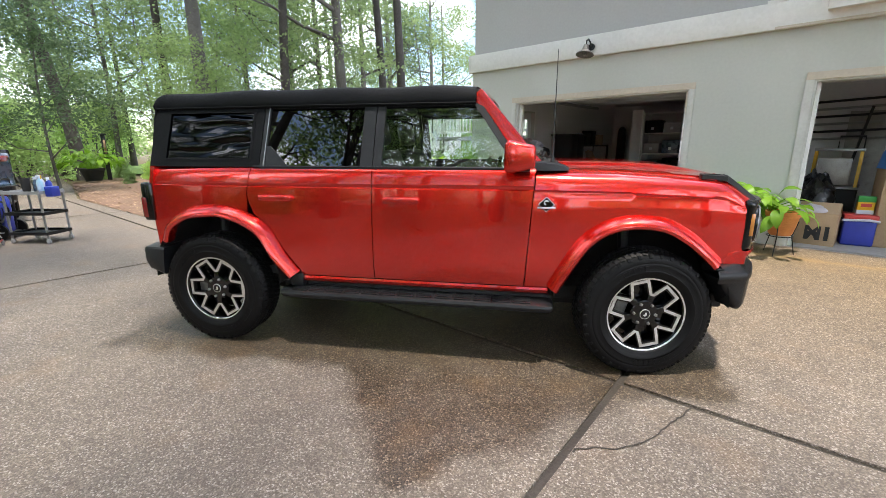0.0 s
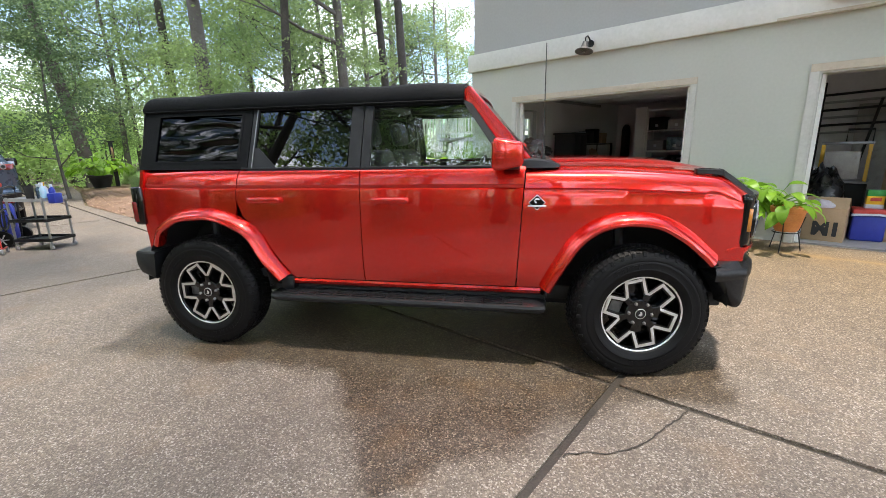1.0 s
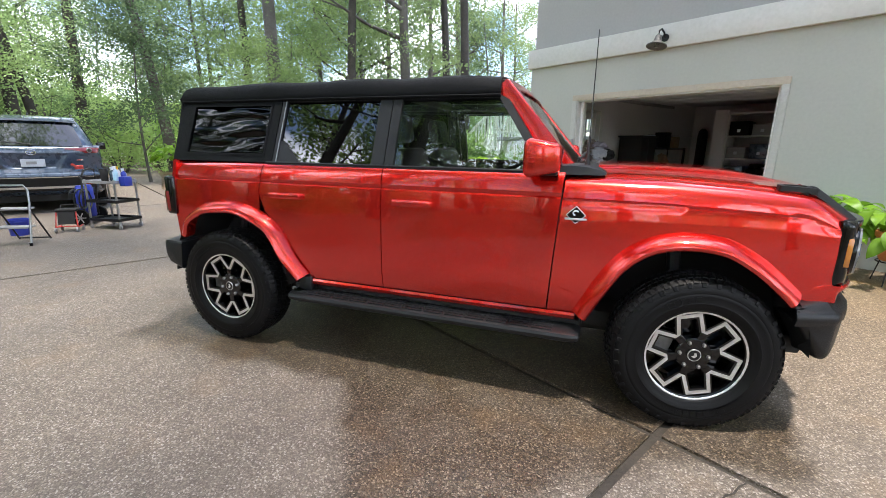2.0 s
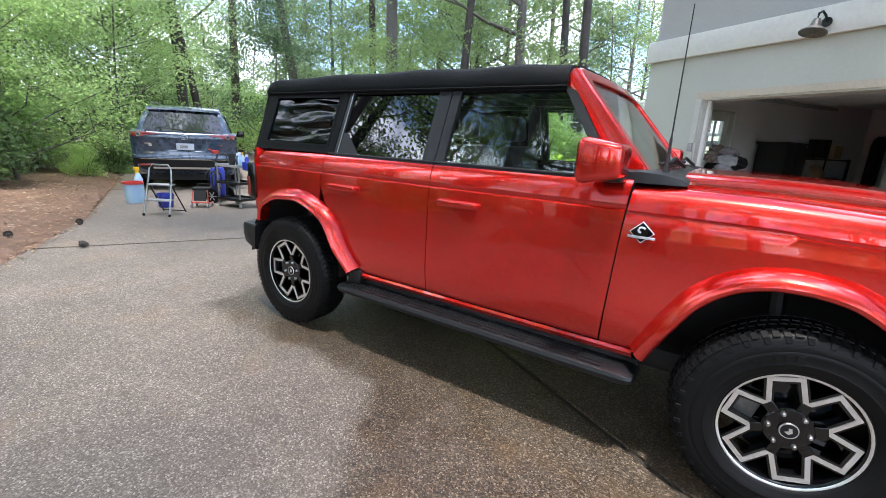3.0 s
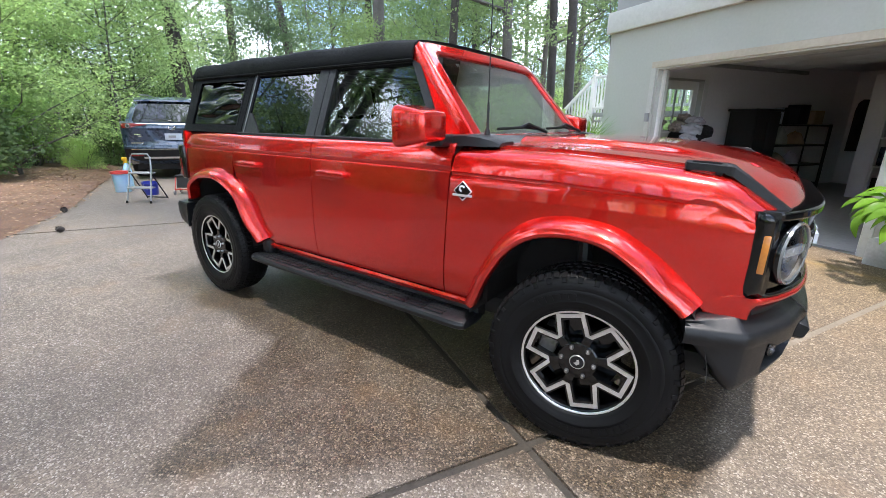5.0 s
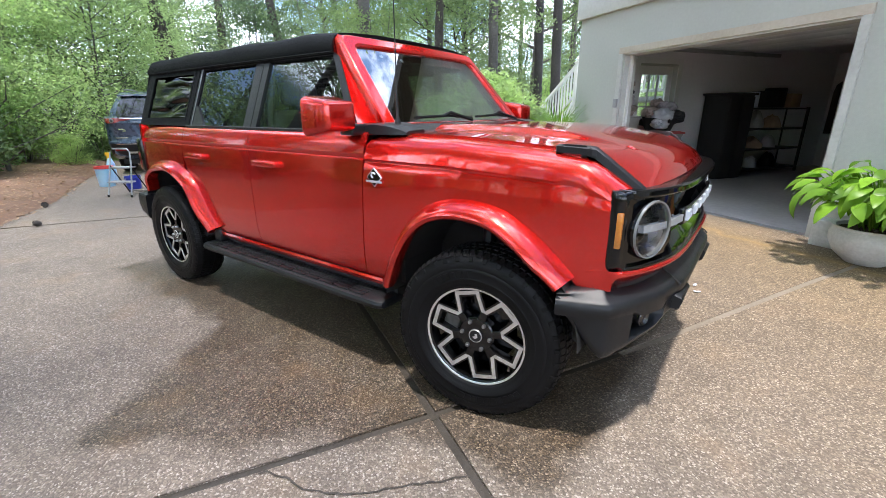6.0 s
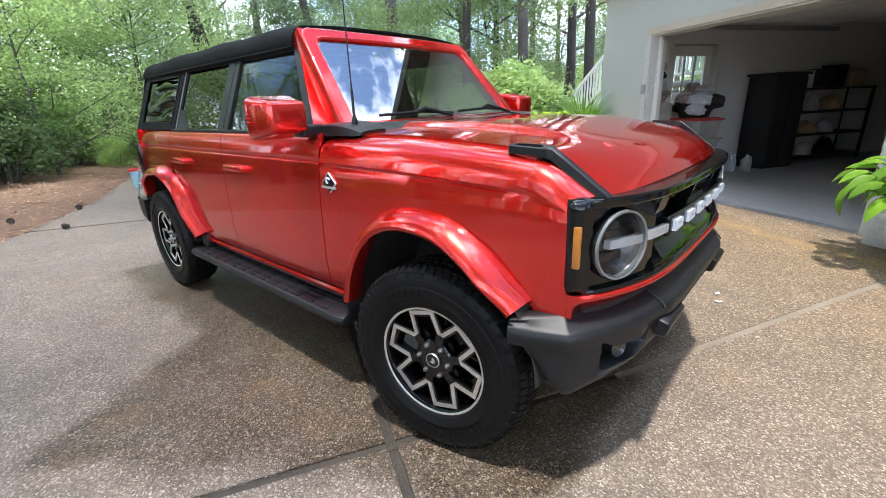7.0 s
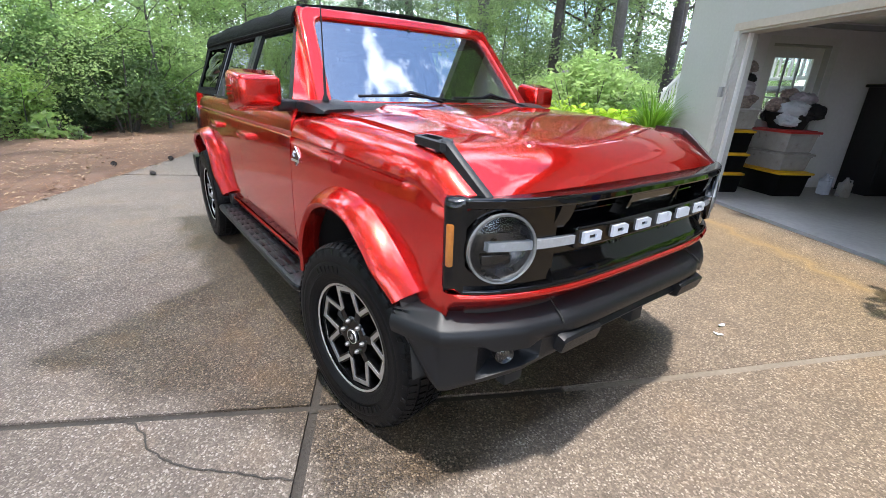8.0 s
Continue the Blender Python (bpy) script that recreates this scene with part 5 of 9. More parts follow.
# cabin
bm = bmesh.new()
rows = [[Vector((x, y, z)) for y in frange(-0.72, 0.72, 10)] for x, z in ((0.93, 1.29), (0.72, 1.275), (0.55, 1.25), (0.50, 1.20), (0.52, 0.95), (0.6, 0.8))]
slab(bm, rows, (0.03, 0, -0.02))
part("dashboard", bm, "interior", car)
bm = bmesh.new()
box(bm, 0.50, 0.53, 0.20, 0.52, 1.20, 1.33, 0.015)
part("dash_screen", bm, "gloss_black", car)
bm = bmesh.new()
m = Matrix.Translation((0.34, 0.37, 1.15)) @ Matrix.Rotation(radians(-62), 4, "Y")
tube(bm, [m @ Vector((0.185 * math.cos(a), 0.185 * math.sin(a), 0)) for a in (2 * math.pi * k / 28 for k in range(29))], 0.016, 8, close=False)
for a in (0.0, 2.1, 4.2):
    tube(bm, [m @ Vector((0, 0, 0)), m @ Vector((0.18 * math.cos(a), 0.18 * math.sin(a), 0))], 0.018, 6)
tube(bm, [m @ Vector((0, 0, 0)), (0.55, 0.37, 1.05)], 0.03, 8)
part("steering_wheel", bm, "interior", car)


def seat(x, y, w):
    bm = bmesh.new()
    box(bm, x - 0.25, x + 0.27, y - w, y + w, 0.72, 0.88, 0.05, seg=3)
    box(bm, -0.07, 0.07, -w, w, 0.0, 0.56, 0.05, Matrix.Translation((x - 0.24, y, 0.84)) @ Matrix.Rotation(radians(-14), 4, "Y"), seg=3)
    for dy in ((0,) if w < 0.4 else (-0.42, 0.42)):
        box(bm, -0.05, 0.05, -0.13, 0.13, 0.0, 0.19, 0.04, Matrix.Translation((x - 0.385, y + dy, 1.42)) @ Matrix.Rotation(radians(-10), 4, "Y"), seg=3)
        tube(bm, [(x - 0.37, y + dy - 0.05, 1.36), (x - 0.38, y + dy - 0.05, 1.45)], 0.008, 6)
        tube(bm, [(x - 0.37, y + dy + 0.05, 1.36), (x - 0.38, y + dy + 0.05, 1.45)], 0.008, 6)
    return part("seat", bm, "interior", car)


seat(0.05, -0.38, 0.26)
seat(0.05, 0.38, 0.26)
seat(-0.92, 0.0, 0.62)
bm = bmesh.new()
for x in (-0.31, -1.10):
    tube(bm, [(x, -0.66, 1.28), (x, -0.60, 1.66), (x, -0.52, 1.73), (x, 0.52, 1.73), (x, 0.60, 1.66), (x, 0.66, 1.28)], 0.035, 8)
for s in (-1, 1):
    tube(bm, [(0.38, s * 0.60, 1.72), (-0.31, s * 0.59, 1.73), (-1.10, s * 0.59, 1.73), (-1.88, s * 0.60, 1.70), (-1.90, s * 0.66, 1.28)], 0.032, 8)
part("roll_bar", bm, "interior", car)
bm = bmesh.new()
box(bm, 0.46, 0.50, -0.12, 0.12, 1.60, 1.67, 0.015)
tube(bm, [(0.47, 0, 1.66), (0.50, 0, 1.72)], 0.01, 6)
part("rear_view_mirror", bm, "interior", car)
for p in ((-0.60, 0.82), (-0.36, 0.80)):
    bm = bmesh.new()
    a = ws(p[0], p[1], 0.027)
    box(bm, -0.002, 0.002, -0.012, 0.012, -0.009, 0.009, 0, Matrix.Translation(a) @ Matrix.Rotation(radians(-41), 4, "Y"))
    part("screen_sticker", bm, "white_letter", car)


# ---- ground ----
LJ = Vector((1.345, -1.04, 0))
E1, E2 = Vector((math.cos(radians(-29)), math.sin(radians(-29)), 0)), Vector((math.cos(radians(61)), math.sin(radians(61)), 0))
DRIVE = [(-3.45, -2.64), (-4.72, -1.86), (-6.88, -0.52), (-7.75, -0.15), (-11.0, 1.30), (-14.9, 2.87), (-22.0, 7.2), (-30.0, 14.0), (-32.5, 11.0), (-36.0, 14.0), (-30.0, 20.0),
         (-15.43, 9.5), (-11.53, 6.42), (-7.02, 4.01), (-4.2, 4.3), (-1.2, 5.55), (-0.40, 5.10), (8.6, -0.41), (11.8, -2.4), (8.0, -7.5), (2.0, -7.0), (-1.6, -4.1)]


def clip(poly, p, n):
    """The part of a polygon on the inner side of a line through p with normal n."""
    out = []
    for i, a in enumerate(poly):
        b = poly[(i + 1) % len(poly)]
        da, db = (a - p).dot(n), (b - p).dot(n)
        if da >= 0:
            out.append(a)
        if da * db < 0:
            out.append(a + (b - a) * (da / (da - db)))
    return out


def ground_sheet():
    """One sheet that reaches the horizon: fine near the house, coarse far off."""
    bm = bmesh.new()
    xs = [-3000, -800, -250, -120, -80] + frange(-60, 40, 50) + [60, 120, 250, 800, 3000]
    rows = []
    for y in xs:
        row = []
        for x in xs:
            far = max(abs(x), abs(y))
            z = -0.09 + (0.10 * noise.noise((x * 0.12, y * 0.12, 0)) * smoothstep(12, 25, far))
            v = (Vector((x, y, 0)) - WP).dot(WN)
            row.append(Vector((x, y, z)))
        rows.append(row)
    grid(bm, rows)
    g = part("ground", bm, "lawn", smooth=180)
    tagged(g, "brown and green leaf-strewn forest floor under the trees", "ground", kind="structure")


ground_sheet()

driveway = thing("driveway", "tan exposed-aggregate concrete driveway, partly wet, in large slabs", "driveway", kind="structure")


def drive_slab(a0, a1, b0, b1, gap=0.022):
    poly = [Vector((x, y, 0)) for x, y in DRIVE]
    for p, n in ((LJ + E1 * (a0 + gap), E1), (LJ + E1 * (a1 - gap), -E1), (LJ + E2 * (b0 + gap), E2), (LJ + E2 * (b1 - gap), -E2)):
        poly = clip(poly, p, n)
        if len(poly) < 3:
            return
    bm = bmesh.new()
    f = bm.faces.new([bm.verts.new(p) for p in poly])
    # cross-cuts let the slab follow the climb to the garage
    for k in range(1, 12):
        p, n = WP + WN * (k * 0.4 - 0.2), WN
        bmesh.ops.bisect_plane(bm, geom=bm.verts[:] + bm.edges[:] + bm.faces[:], plane_co=p, plane_no=n)
    for v in bm.verts:
        v.co.z = rise(v.co.x, v.co.y)
    top = bm.faces[:]
    r = bmesh.ops.extrude_face_region(bm, geom=top)
    for v in [g for g in r["geom"] if isinstance(g, bmesh.types.BMVert)]:
        v.co.z -= 0.10
    bmesh.ops.triangulate(bm, faces=[f for f in bm.faces if len(f.verts) > 4])
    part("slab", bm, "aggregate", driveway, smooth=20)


for a0, a1 in ((-33, -22), (-22, -16.5), (-16.5, -11), (-11, -5.5), (-5.5, 0.0), (0.0, 5.5), (5.5, 12)):
    for b0, b1 in ((-8, -4.2), (-4.2, 0.0), (0.0, 4.6), (4.6, 9.5), (9.5, 20), (20, 32)):
        drive_slab(a0, a1, b0, b1)


def joint(a, b, w=0.026, mat="joint", drop=0.012):
    """A strip of filler between slabs."""
    bm = bmesh.new()
    a, b = Vector(a), Vector(b)
    d = (b - a).normalized()
    n = Vector((-d.y, d.x, 0)) * w
    k = max(2, int((b - a).length / 0.3))
    rows = []
    for i in range(k + 1):
        p = a.lerp(b, i / k)
        wob = 0.005 * noise.noise((p.x * 6, p.y * 6, 3))
        z = rise(p.x, p.y) - drop
        rows.append([Vector((q.x, q.y, z)) for q in (p - n * (1 + wob * 20), p + n * (1 - wob * 20))])
    slab(bm, rows, (0, 0, -0.05))
    part("joint_strip", bm, mat, driveway)


for a in (-11, -5.5, 5.5):
    joint(LJ + E1 * a + E2 * -6, LJ + E1 * a + E2 * (6.2 if a < -6 else 5.2 if a < -1 else 1.6))
joint(LJ + E2 * -6, LJ + E2 * 1.2)
joint(LJ + E2 * 1.205, LJ + E2 * 4.0, 0.024, "joint_strip_pale", 0.004)
joint(LJ + E1 * -8, LJ + E1 * 9, drop=0.016)
# a crack that cuts the slab's corner
crack = [(1.68, -1.24), (1.62, -1.32), (1.55, -1.39), (1.50, -1.44), (1.40, -1.56), (1.33, -1.61), (1.21, -1.67), (1.10, -1.68), (1.02, -1.71), (0.99, -1.74)]
bm = bmesh.new()
rows = []
for (x0, y0), (x1, y1) in zip(crack, crack[1:]):
    for k in range(5):
        x, y = x0 + (x1 - x0) * k / 5, y0 + (y1 - y0) * k / 5
        x, y = x + 0.012 * noise.noise((x * 22, y * 22, 1)), y + 0.012 * noise.noise((x * 22, y * 22, 5))
        w = 0.0034 + 0.0030 * noise.noise((x * 30, y * 30, 9))
        rows.append([Vector((x - w * 0.7, y + w, 0.004)), Vector((x + w * 0.7, y - w, 0.004))])
grid(bm, rows)
part("crack", bm, "joint", driveway)


def bed(name, label, outline, mat, height=0.03, step=0.35):
    """A planting bed: a low uneven mound over an outline."""
    bm = bmesh.new()
    f = bm.faces.new([bm.verts.new((x, y, 0)) for x, y in outline])
    xs, ys = [p[0] for p in outline], [p[1] for p in outline]
    for axis, lo, hi in ((0, min(xs), max(xs)), (1, min(ys), max(ys))):
        for k in range(1, int((hi - lo) / step)):
            co, no = [0, 0, 0], [0, 0, 0]
            co[axis], no[axis] = lo + k * step, 1
            bmesh.ops.bisect_plane(bm, geom=bm.verts[:] + bm.edges[:] + bm.faces[:], plane_co=co, plane_no=no)
    for v in bm.verts:
        edge = any(len(e.link_faces) == 1 for e in v.link_edges)
        v.co.z = -0.02 if edge else height + 0.05 * noise.noise((v.co.x * 0.9, v.co.y * 0.9, 1)) + 0.02 * noise.noise((v.co.x * 4, v.co.y * 4, 2))
    b = part(name, bm, mat, smooth=180)
    return tagged(b, label, "ground", kind="structure")


bed("mulch_bed", "reddish-brown pine-straw mulch bed beside the driveway", [(-1.7, -4.2), (-3.50, -2.66), (-4.76, -1.88), (-6.90, -0.54), (-7.78, -0.18), (-11.0, 1.26), (-14.9, 2.83), (-15.5, 0.0), (-13.0, -5.0), (-8.0, -8.0), (-3.0, -8.5)], "mulch", 0.05)
bed("bark_bed", "brown bark-chip bed with a rounded edge", [(-6.95, 4.05), (-11.5, 6.48), (-15.4, 9.56), (-17.5, 11.15), (-17.0, 12.9), (-14.0, 12.9), (-9.0, 11.0), (-4.5, 8.5), (-1.3, 5.65), (-4.2, 4.36)], "mulch", 0.05)
bed("lawn", "sunlit green lawn beyond the drive", [(-19.3, 12.6), (-29.6, 20.1), (-33.5, 25.0), (-26.0, 27.0), (-20.0, 19.5)], "grass", 0.03, 0.8)

# ---- house ----
U0, U1, BAND0, BAND1, EAVE = -0.91, 11.0, 2.735, 3.035, 5.7
G1, G2, LINTEL = (0.08, 2.82), (4.12, 6.95), 2.145


def house_part(name, bm, mat, label="", category="", kind="structure"):
    ob = part(name, bm, mat, loc=HOUSE)
    return tagged(ob, label, category, kind=kind)


def wall_with_openings(bm, x0, x1, z0, z1, holes, y0, y1):
    """Wall pieces round openings (x0, x1, z0, z1), one box a piece, butted end to end."""
    cuts = sorted({x0, x1} | {v for h in holes for v in h[:2]})
    for a, b in zip(cuts, cuts[1:]):
        here = [h for h in holes if h[0] <= a and h[1] >= b]
        if not here:
            box(bm, a, b, y0, y1, z0, z1)
        for h in here:
            if h[2] > z0:
                box(bm, a, b, y0, y1, z0, h[2])
            if h[3] < z1:
                box(bm, a, b, y0, y1, h[3], z1)


bm = bmesh.new()
wall_with_openings(bm, U0, U1, -0.1, BAND0 + 0.1, [(*G1, -0.1, LINTEL), (*G2, -0.1, LINTEL)], 0.0, 0.22)
bmesh.ops.remove_doubles(bm, verts=bm.verts, dist=0.0005)
house_part("wall_front", bm, "stucco", "pale grey-green stucco garage front with two open bays", "wall")
DOOR_L = (1.12, 2.0)
bm = bmesh.new()
hole = (DOOR_L[0], DOOR_L[1], -0.1, 2.12)
m = Matrix.Translation((U0, 0, 0)) @ Matrix.Rotation(radians(90), 4, "Z")
wall_with_openings(bm, 0.225, 8.0, -0.1, BAND0 + 0.1, [hole], -0.20, 0.0)
bmesh.ops.transform(bm, matrix=m, verts=bm.verts)
house_part("wall_side", bm, "stucco", "pale stucco side wall of the house", "wall")
bm = bmesh.new()
box(bm, U0 + 0.2, U1, 6.6, 6.8, -0.1, 2.7)
box(bm, U1 - 0.2, U1, 0.22, 6.6, -0.1, 2.7)
house_part("wall_back", bm, "garage_wall", "plain grey garage wall", "wall")
bm = bmesh.new()
box(bm, U0 + 0.2, U0 + 0.212, 0.225, DOOR_L[0] - 0.06, SILL, 2.5)
box(bm, U0 + 0.2, U0 + 0.212, DOOR_L[1] + 0.06, 6.6, SILL, 2.5)
box(bm, U0 + 0.2, U0 + 0.212, DOOR_L[0] - 0.06, DOOR_L[1] + 0.06, 2.18, 2.5)
house_part("wall_lining", bm, "garage_wall", "plain grey plaster inside the garage", "wall")
bm = bmesh.new()
box(bm, U0 + 0.2, U1 - 0.2, 0.22, 6.6, 2.50, 2.6)
house_part("ceiling", bm, "garage_wall", "plain grey garage ceiling", "ceiling")
bm = bmesh.new()
box(bm, U0 + 0.2, U1 - 0.2, 0.16, 6.6, -0.1, SILL + 0.004)
for g in (G1, G2):
    box(bm, g[0], g[1], 0.10, 0.16, -0.1, SILL + 0.004)
house_part("garage_floor", bm, "garage_floor", "smooth grey concrete garage floor", "floor")
# upper storey, band and roof
bm = bmesh.new()
box(bm, U0 + 0.03, U1, 0.03, 8.0, BAND0 + 0.1, EAVE)
house_part("wall_upper", bm, "stucco_up", "grey stucco upper storey", "wall")
bm = bmesh.new()
box(bm, U0 - 0.05, U1, -0.06, 0.0, BAND0, BAND1, 0.008)
box(bm, U0 - 0.05, U0, 0.0, 8.0, BAND0, BAND1, 0.008)
house_part("trim_band", bm, "band", "off-white stucco band between the storeys", "trim")
bm = bmesh.new()
rows = []
for x, out, top in [(3.55, 0.062, 3.0), (3.75, 0.066, 3.05), (3.95, 0.08, 3.15), (4.10, 0.10, 3.30), (4.12, 0.16, 3.5), (4.3, 0.18, 3.6), (9.0, 0.18, 3.6)]:
    low = BAND0 + (0.33 if x < 4.11 else 0.12)
    rows.append([Vector((x, 0.0, low)), Vector((x, -out, low)), Vector((x, -out, top)), Vector((x, 0.0, top))])
v = grid(bm, rows, close=True)
bm.faces.new(v[0])
bm.faces.new(v[-1])
house_part("trim_overhang", bm, "band", "off-white plaster overhang above the second bay", "trim")
bm = bmesh.new()
box(bm, 3.66, 9.0, -0.075, -0.062, BAND0, BAND0 + 0.03)
house_part("soffit_strip", bm, "trim_cream", "thin vented strip along the foot of the band", "trim")
bm = bmesh.new()
ex0, ex1, ey0, ey1, rz = U0 - 0.55, U1 + 0.5, -0.55, 8.5, 8.6
ym = (ey0 + ey1) / 2
V = [bm.verts.new(p) for p in ((ex0, ey0, EAVE), (ex1, ey0, EAVE), (ex1, ey1, EAVE), (ex0, ey1, EAVE), (ex0 + 3.5, ym, rz), (ex1 - 3.5, ym, rz), (ex0, ey0, EAVE - 0.16), (ex1, ey0, EAVE - 0.16), (ex1, ey1, EAVE - 0.16), (ex0, ey1, EAVE - 0.16))]
for q in ((0, 1, 5, 4), (1, 2, 5), (2, 3, 4, 5), (3, 0, 4), (0, 6, 7, 1), (1, 7, 8, 2), (2, 8, 9, 3), (3, 9, 6, 0), (6, 9, 8, 7)):
    bm.faces.new([V[i] for i in q])
house_part("roof", bm, "roof", "dark shingled hip roof", "roof")
# door trims
for k, (a, b) in enumerate((G1, G2)):
    for x0, x1 in ((a - 0.085, a), (b, b + 0.07)):
        bm = bmesh.new()
        box(bm, x0, x1, -0.022, 0.0, 0.06, LINTEL, 0.003)
        ob = house_part("trim_casing", bm, "casing_white", "off-white casing beside an open garage bay", "trim")
        ob.data.polygons.foreach_set("use_smooth", [False] * len(ob.data.polygons))
    bm = bmesh.new()
    box(bm, a - 0.085, b + 0.07, -0.022, 0.0, LINTEL, LINTEL + 0.085, 0.003)
    ob = house_part("trim_lintel", bm, "trim_cream", "cream-painted lintel board over an open garage bay", "trim")
    ob.data.polygons.foreach_set("use_smooth", [False] * len(ob.data.polygons))
    bm = bmesh.new()
    box(bm, a, a + 0.02, 0.0, 0.225, 0.06, LINTEL)
    box(bm, b - 0.02, b, 0.0, 0.225, 0.06, LINTEL)
    box(bm, a + 0.02, b - 0.02, 0.0, 0.225, LINTEL - 0.02, LINTEL)
    house_part("trim_jamb", bm, "casing_white", "white-painted jamb of an open garage bay", "trim")
    bm = bmesh.new()
    box(bm, a + 0.02, a + 0.06, 0.09, 0.13, SILL, LINTEL - 0.02)
    box(bm, b - 0.06, b - 0.02, 0.09, 0.13, SILL, LINTEL - 0.02)
    house_part("trim_stop", bm, "white", "white door stop strip", "trim")

# ---- trees and shrubs ----
def leaf_mesh(name, mat, clumps, size, seed, slim=0.55, droop=0.3):
    """Many small leaves, each its own folded blade, in uneven clumps of (centre, radii, count)."""
    rng = np.random.default_rng(seed)
    P = []
    for c, r, n in clumps:
        d = rng.normal(size=(n, 3))
        d /= np.linalg.norm(d, axis=1)[:, None]
        rad = rng.uniform(0.25, 1.0, n) ** 0.5 * (1 + 0.25 * np.sin(d[:, 0] * 5 + seed) * np.cos(d[:, 2] * 6))
        P.append(np.array(c) + d * rad[:, None] * np.array(r))
    P = np.concatenate(P)
    n = len(P)
    a = rng.normal(size=(n, 3))
    a[:, 2] = a[:, 2] * 0.5 - droop
    a /= np.linalg.norm(a, axis=1)[:, None]
    b = np.cross(a, rng.normal(size=(n, 3)))
    b /= np.linalg.norm(b, axis=1)[:, None]
    s = size * rng.uniform(0.6, 1.4, n)[:, None]
    v = np.stack([P - a * s, P + b * s * slim, P + a * s, P - b * s * slim], axis=1).reshape(-1, 3)
    me = bpy.data.meshes.new(name)
    me.from_pydata(v.tolist(), [], np.arange(n * 4).reshape(-1, 4).tolist())
    me.materials.append(M[mat])
    return me


def limb_tree(bm, h, r, lean, limbs, rng, spread, low):
    """A tapered trunk with forked limbs; gives the limb tips."""
    pts = [Vector((lean * (t**1.3) * h + 0.12 * math.sin(t * 5 + r * 40), 0.1 * math.sin(t * 4 + r * 70), h * t)) for t in frange(0, 1, 9)]
    tube(bm, [pts[0] - Vector((0, 0, 0.3))] + pts, [r * 1.5, r * 1.25] + [r * (1 - 0.75 * t) for t in frange(0.1, 1, 8)], 9)
    tips = [pts[-1]]
    for k in range(limbs):
        t = low + (1 - low) * (k + 0.5 * rng.random()) / limbs
        base = pts[0].lerp(pts[-1], t)
        i = min(int(t * 9), 8)
        base = pts[i].lerp(pts[i + 1], t * 9 - i)
        a = rng.random() * 6.28 + k * 2.4
        ln = spread * (1.1 - 0.6 * (t - low) / (1 - low)) * (0.7 + 0.5 * rng.random())
        tip = base + Vector((math.cos(a) * ln, math.sin(a) * ln, ln * (0.35 + 0.3 * rng.random())))
        mid = base.lerp(tip, 0.5) + Vector((rng.uniform(-0.2, 0.2), rng.uniform(-0.2, 0.2), -0.08 * ln + rng.uniform(-0.1, 0.2)))
        r0 = r * (1 - 0.75 * t) * 0.55
        tube(bm, [base, mid, tip], [r0, r0 * 0.7, r0 * 0.25], 6)
        tips.append(tip)
        for q in range(2):
            tw = tip + Vector((rng.uniform(-1, 1), rng.uniform(-1, 1), rng.uniform(-0.2, 0.8))) * ln * 0.4
            tube(bm, [mid.lerp(tip, 0.5 + 0.3 * q), tw], [r0 * 0.4, r0 * 0.12], 5)
            tips.append(tw)
    return tips


def tree_pattern(name, label, h, r, lean, limbs, spread, low, leafmat, bark, leaf, per, seed, clump=1.0, flat=0.62):
    rng = random.Random(seed)
    t = thing(name, label, "tree")
    bm = bmesh.new()
    tips = limb_tree(bm, h, r, lean, limbs, rng, spread, low)
    part("trunk", bm, bark, t, smooth=60)
    clumps = []
    for p in tips:
        for q in range(2):
            c = p + Vector((rng.uniform(-0.7, 0.7), rng.uniform(-0.7, 0.7), rng.uniform(-0.4, 0.5))) * clump
            k = rng.uniform(0.55, 1.15) * clump
            clumps.append((tuple(c), (k, k, k * flat), per))
    crown = new("crown", leaf_mesh("crown", leafmat, clumps, leaf, seed))
    crown.parent = t
    return t


OAK = [tree_pattern("tree", "tall broad-leaved tree with an airy green crown", 13 + i, 0.17 + 0.02 * i, 0.03 * (i - 1), 13, 3.4, 0.28, ("leaf", "leaf_bright", "leaf")[i], ("bark_grey", "bark", "bark_grey")[i], 0.080, 88, 11 + i, 1.3) for i in range(3)]
PINE = [tree_pattern("tree", "tall pine tree with a bare rough trunk", 20 + 2 * i, 0.21 + 0.03 * i, (0.04, -0.07)[i], 15, 2.6, 0.42, "needle", "bark", 0.095, 48, 31 + i, 1.0) for i in range(2)]
SMALL = [tree_pattern("tree", "slender understorey tree with light green leaves", 5.0 + i, 0.05, 0.02, 12, 1.6, 0.15, ("leaf_bright", "leaf")[i], "bark_grey", 0.048, 115, 51 + i, 0.9, 0.40) for i in range(2)]


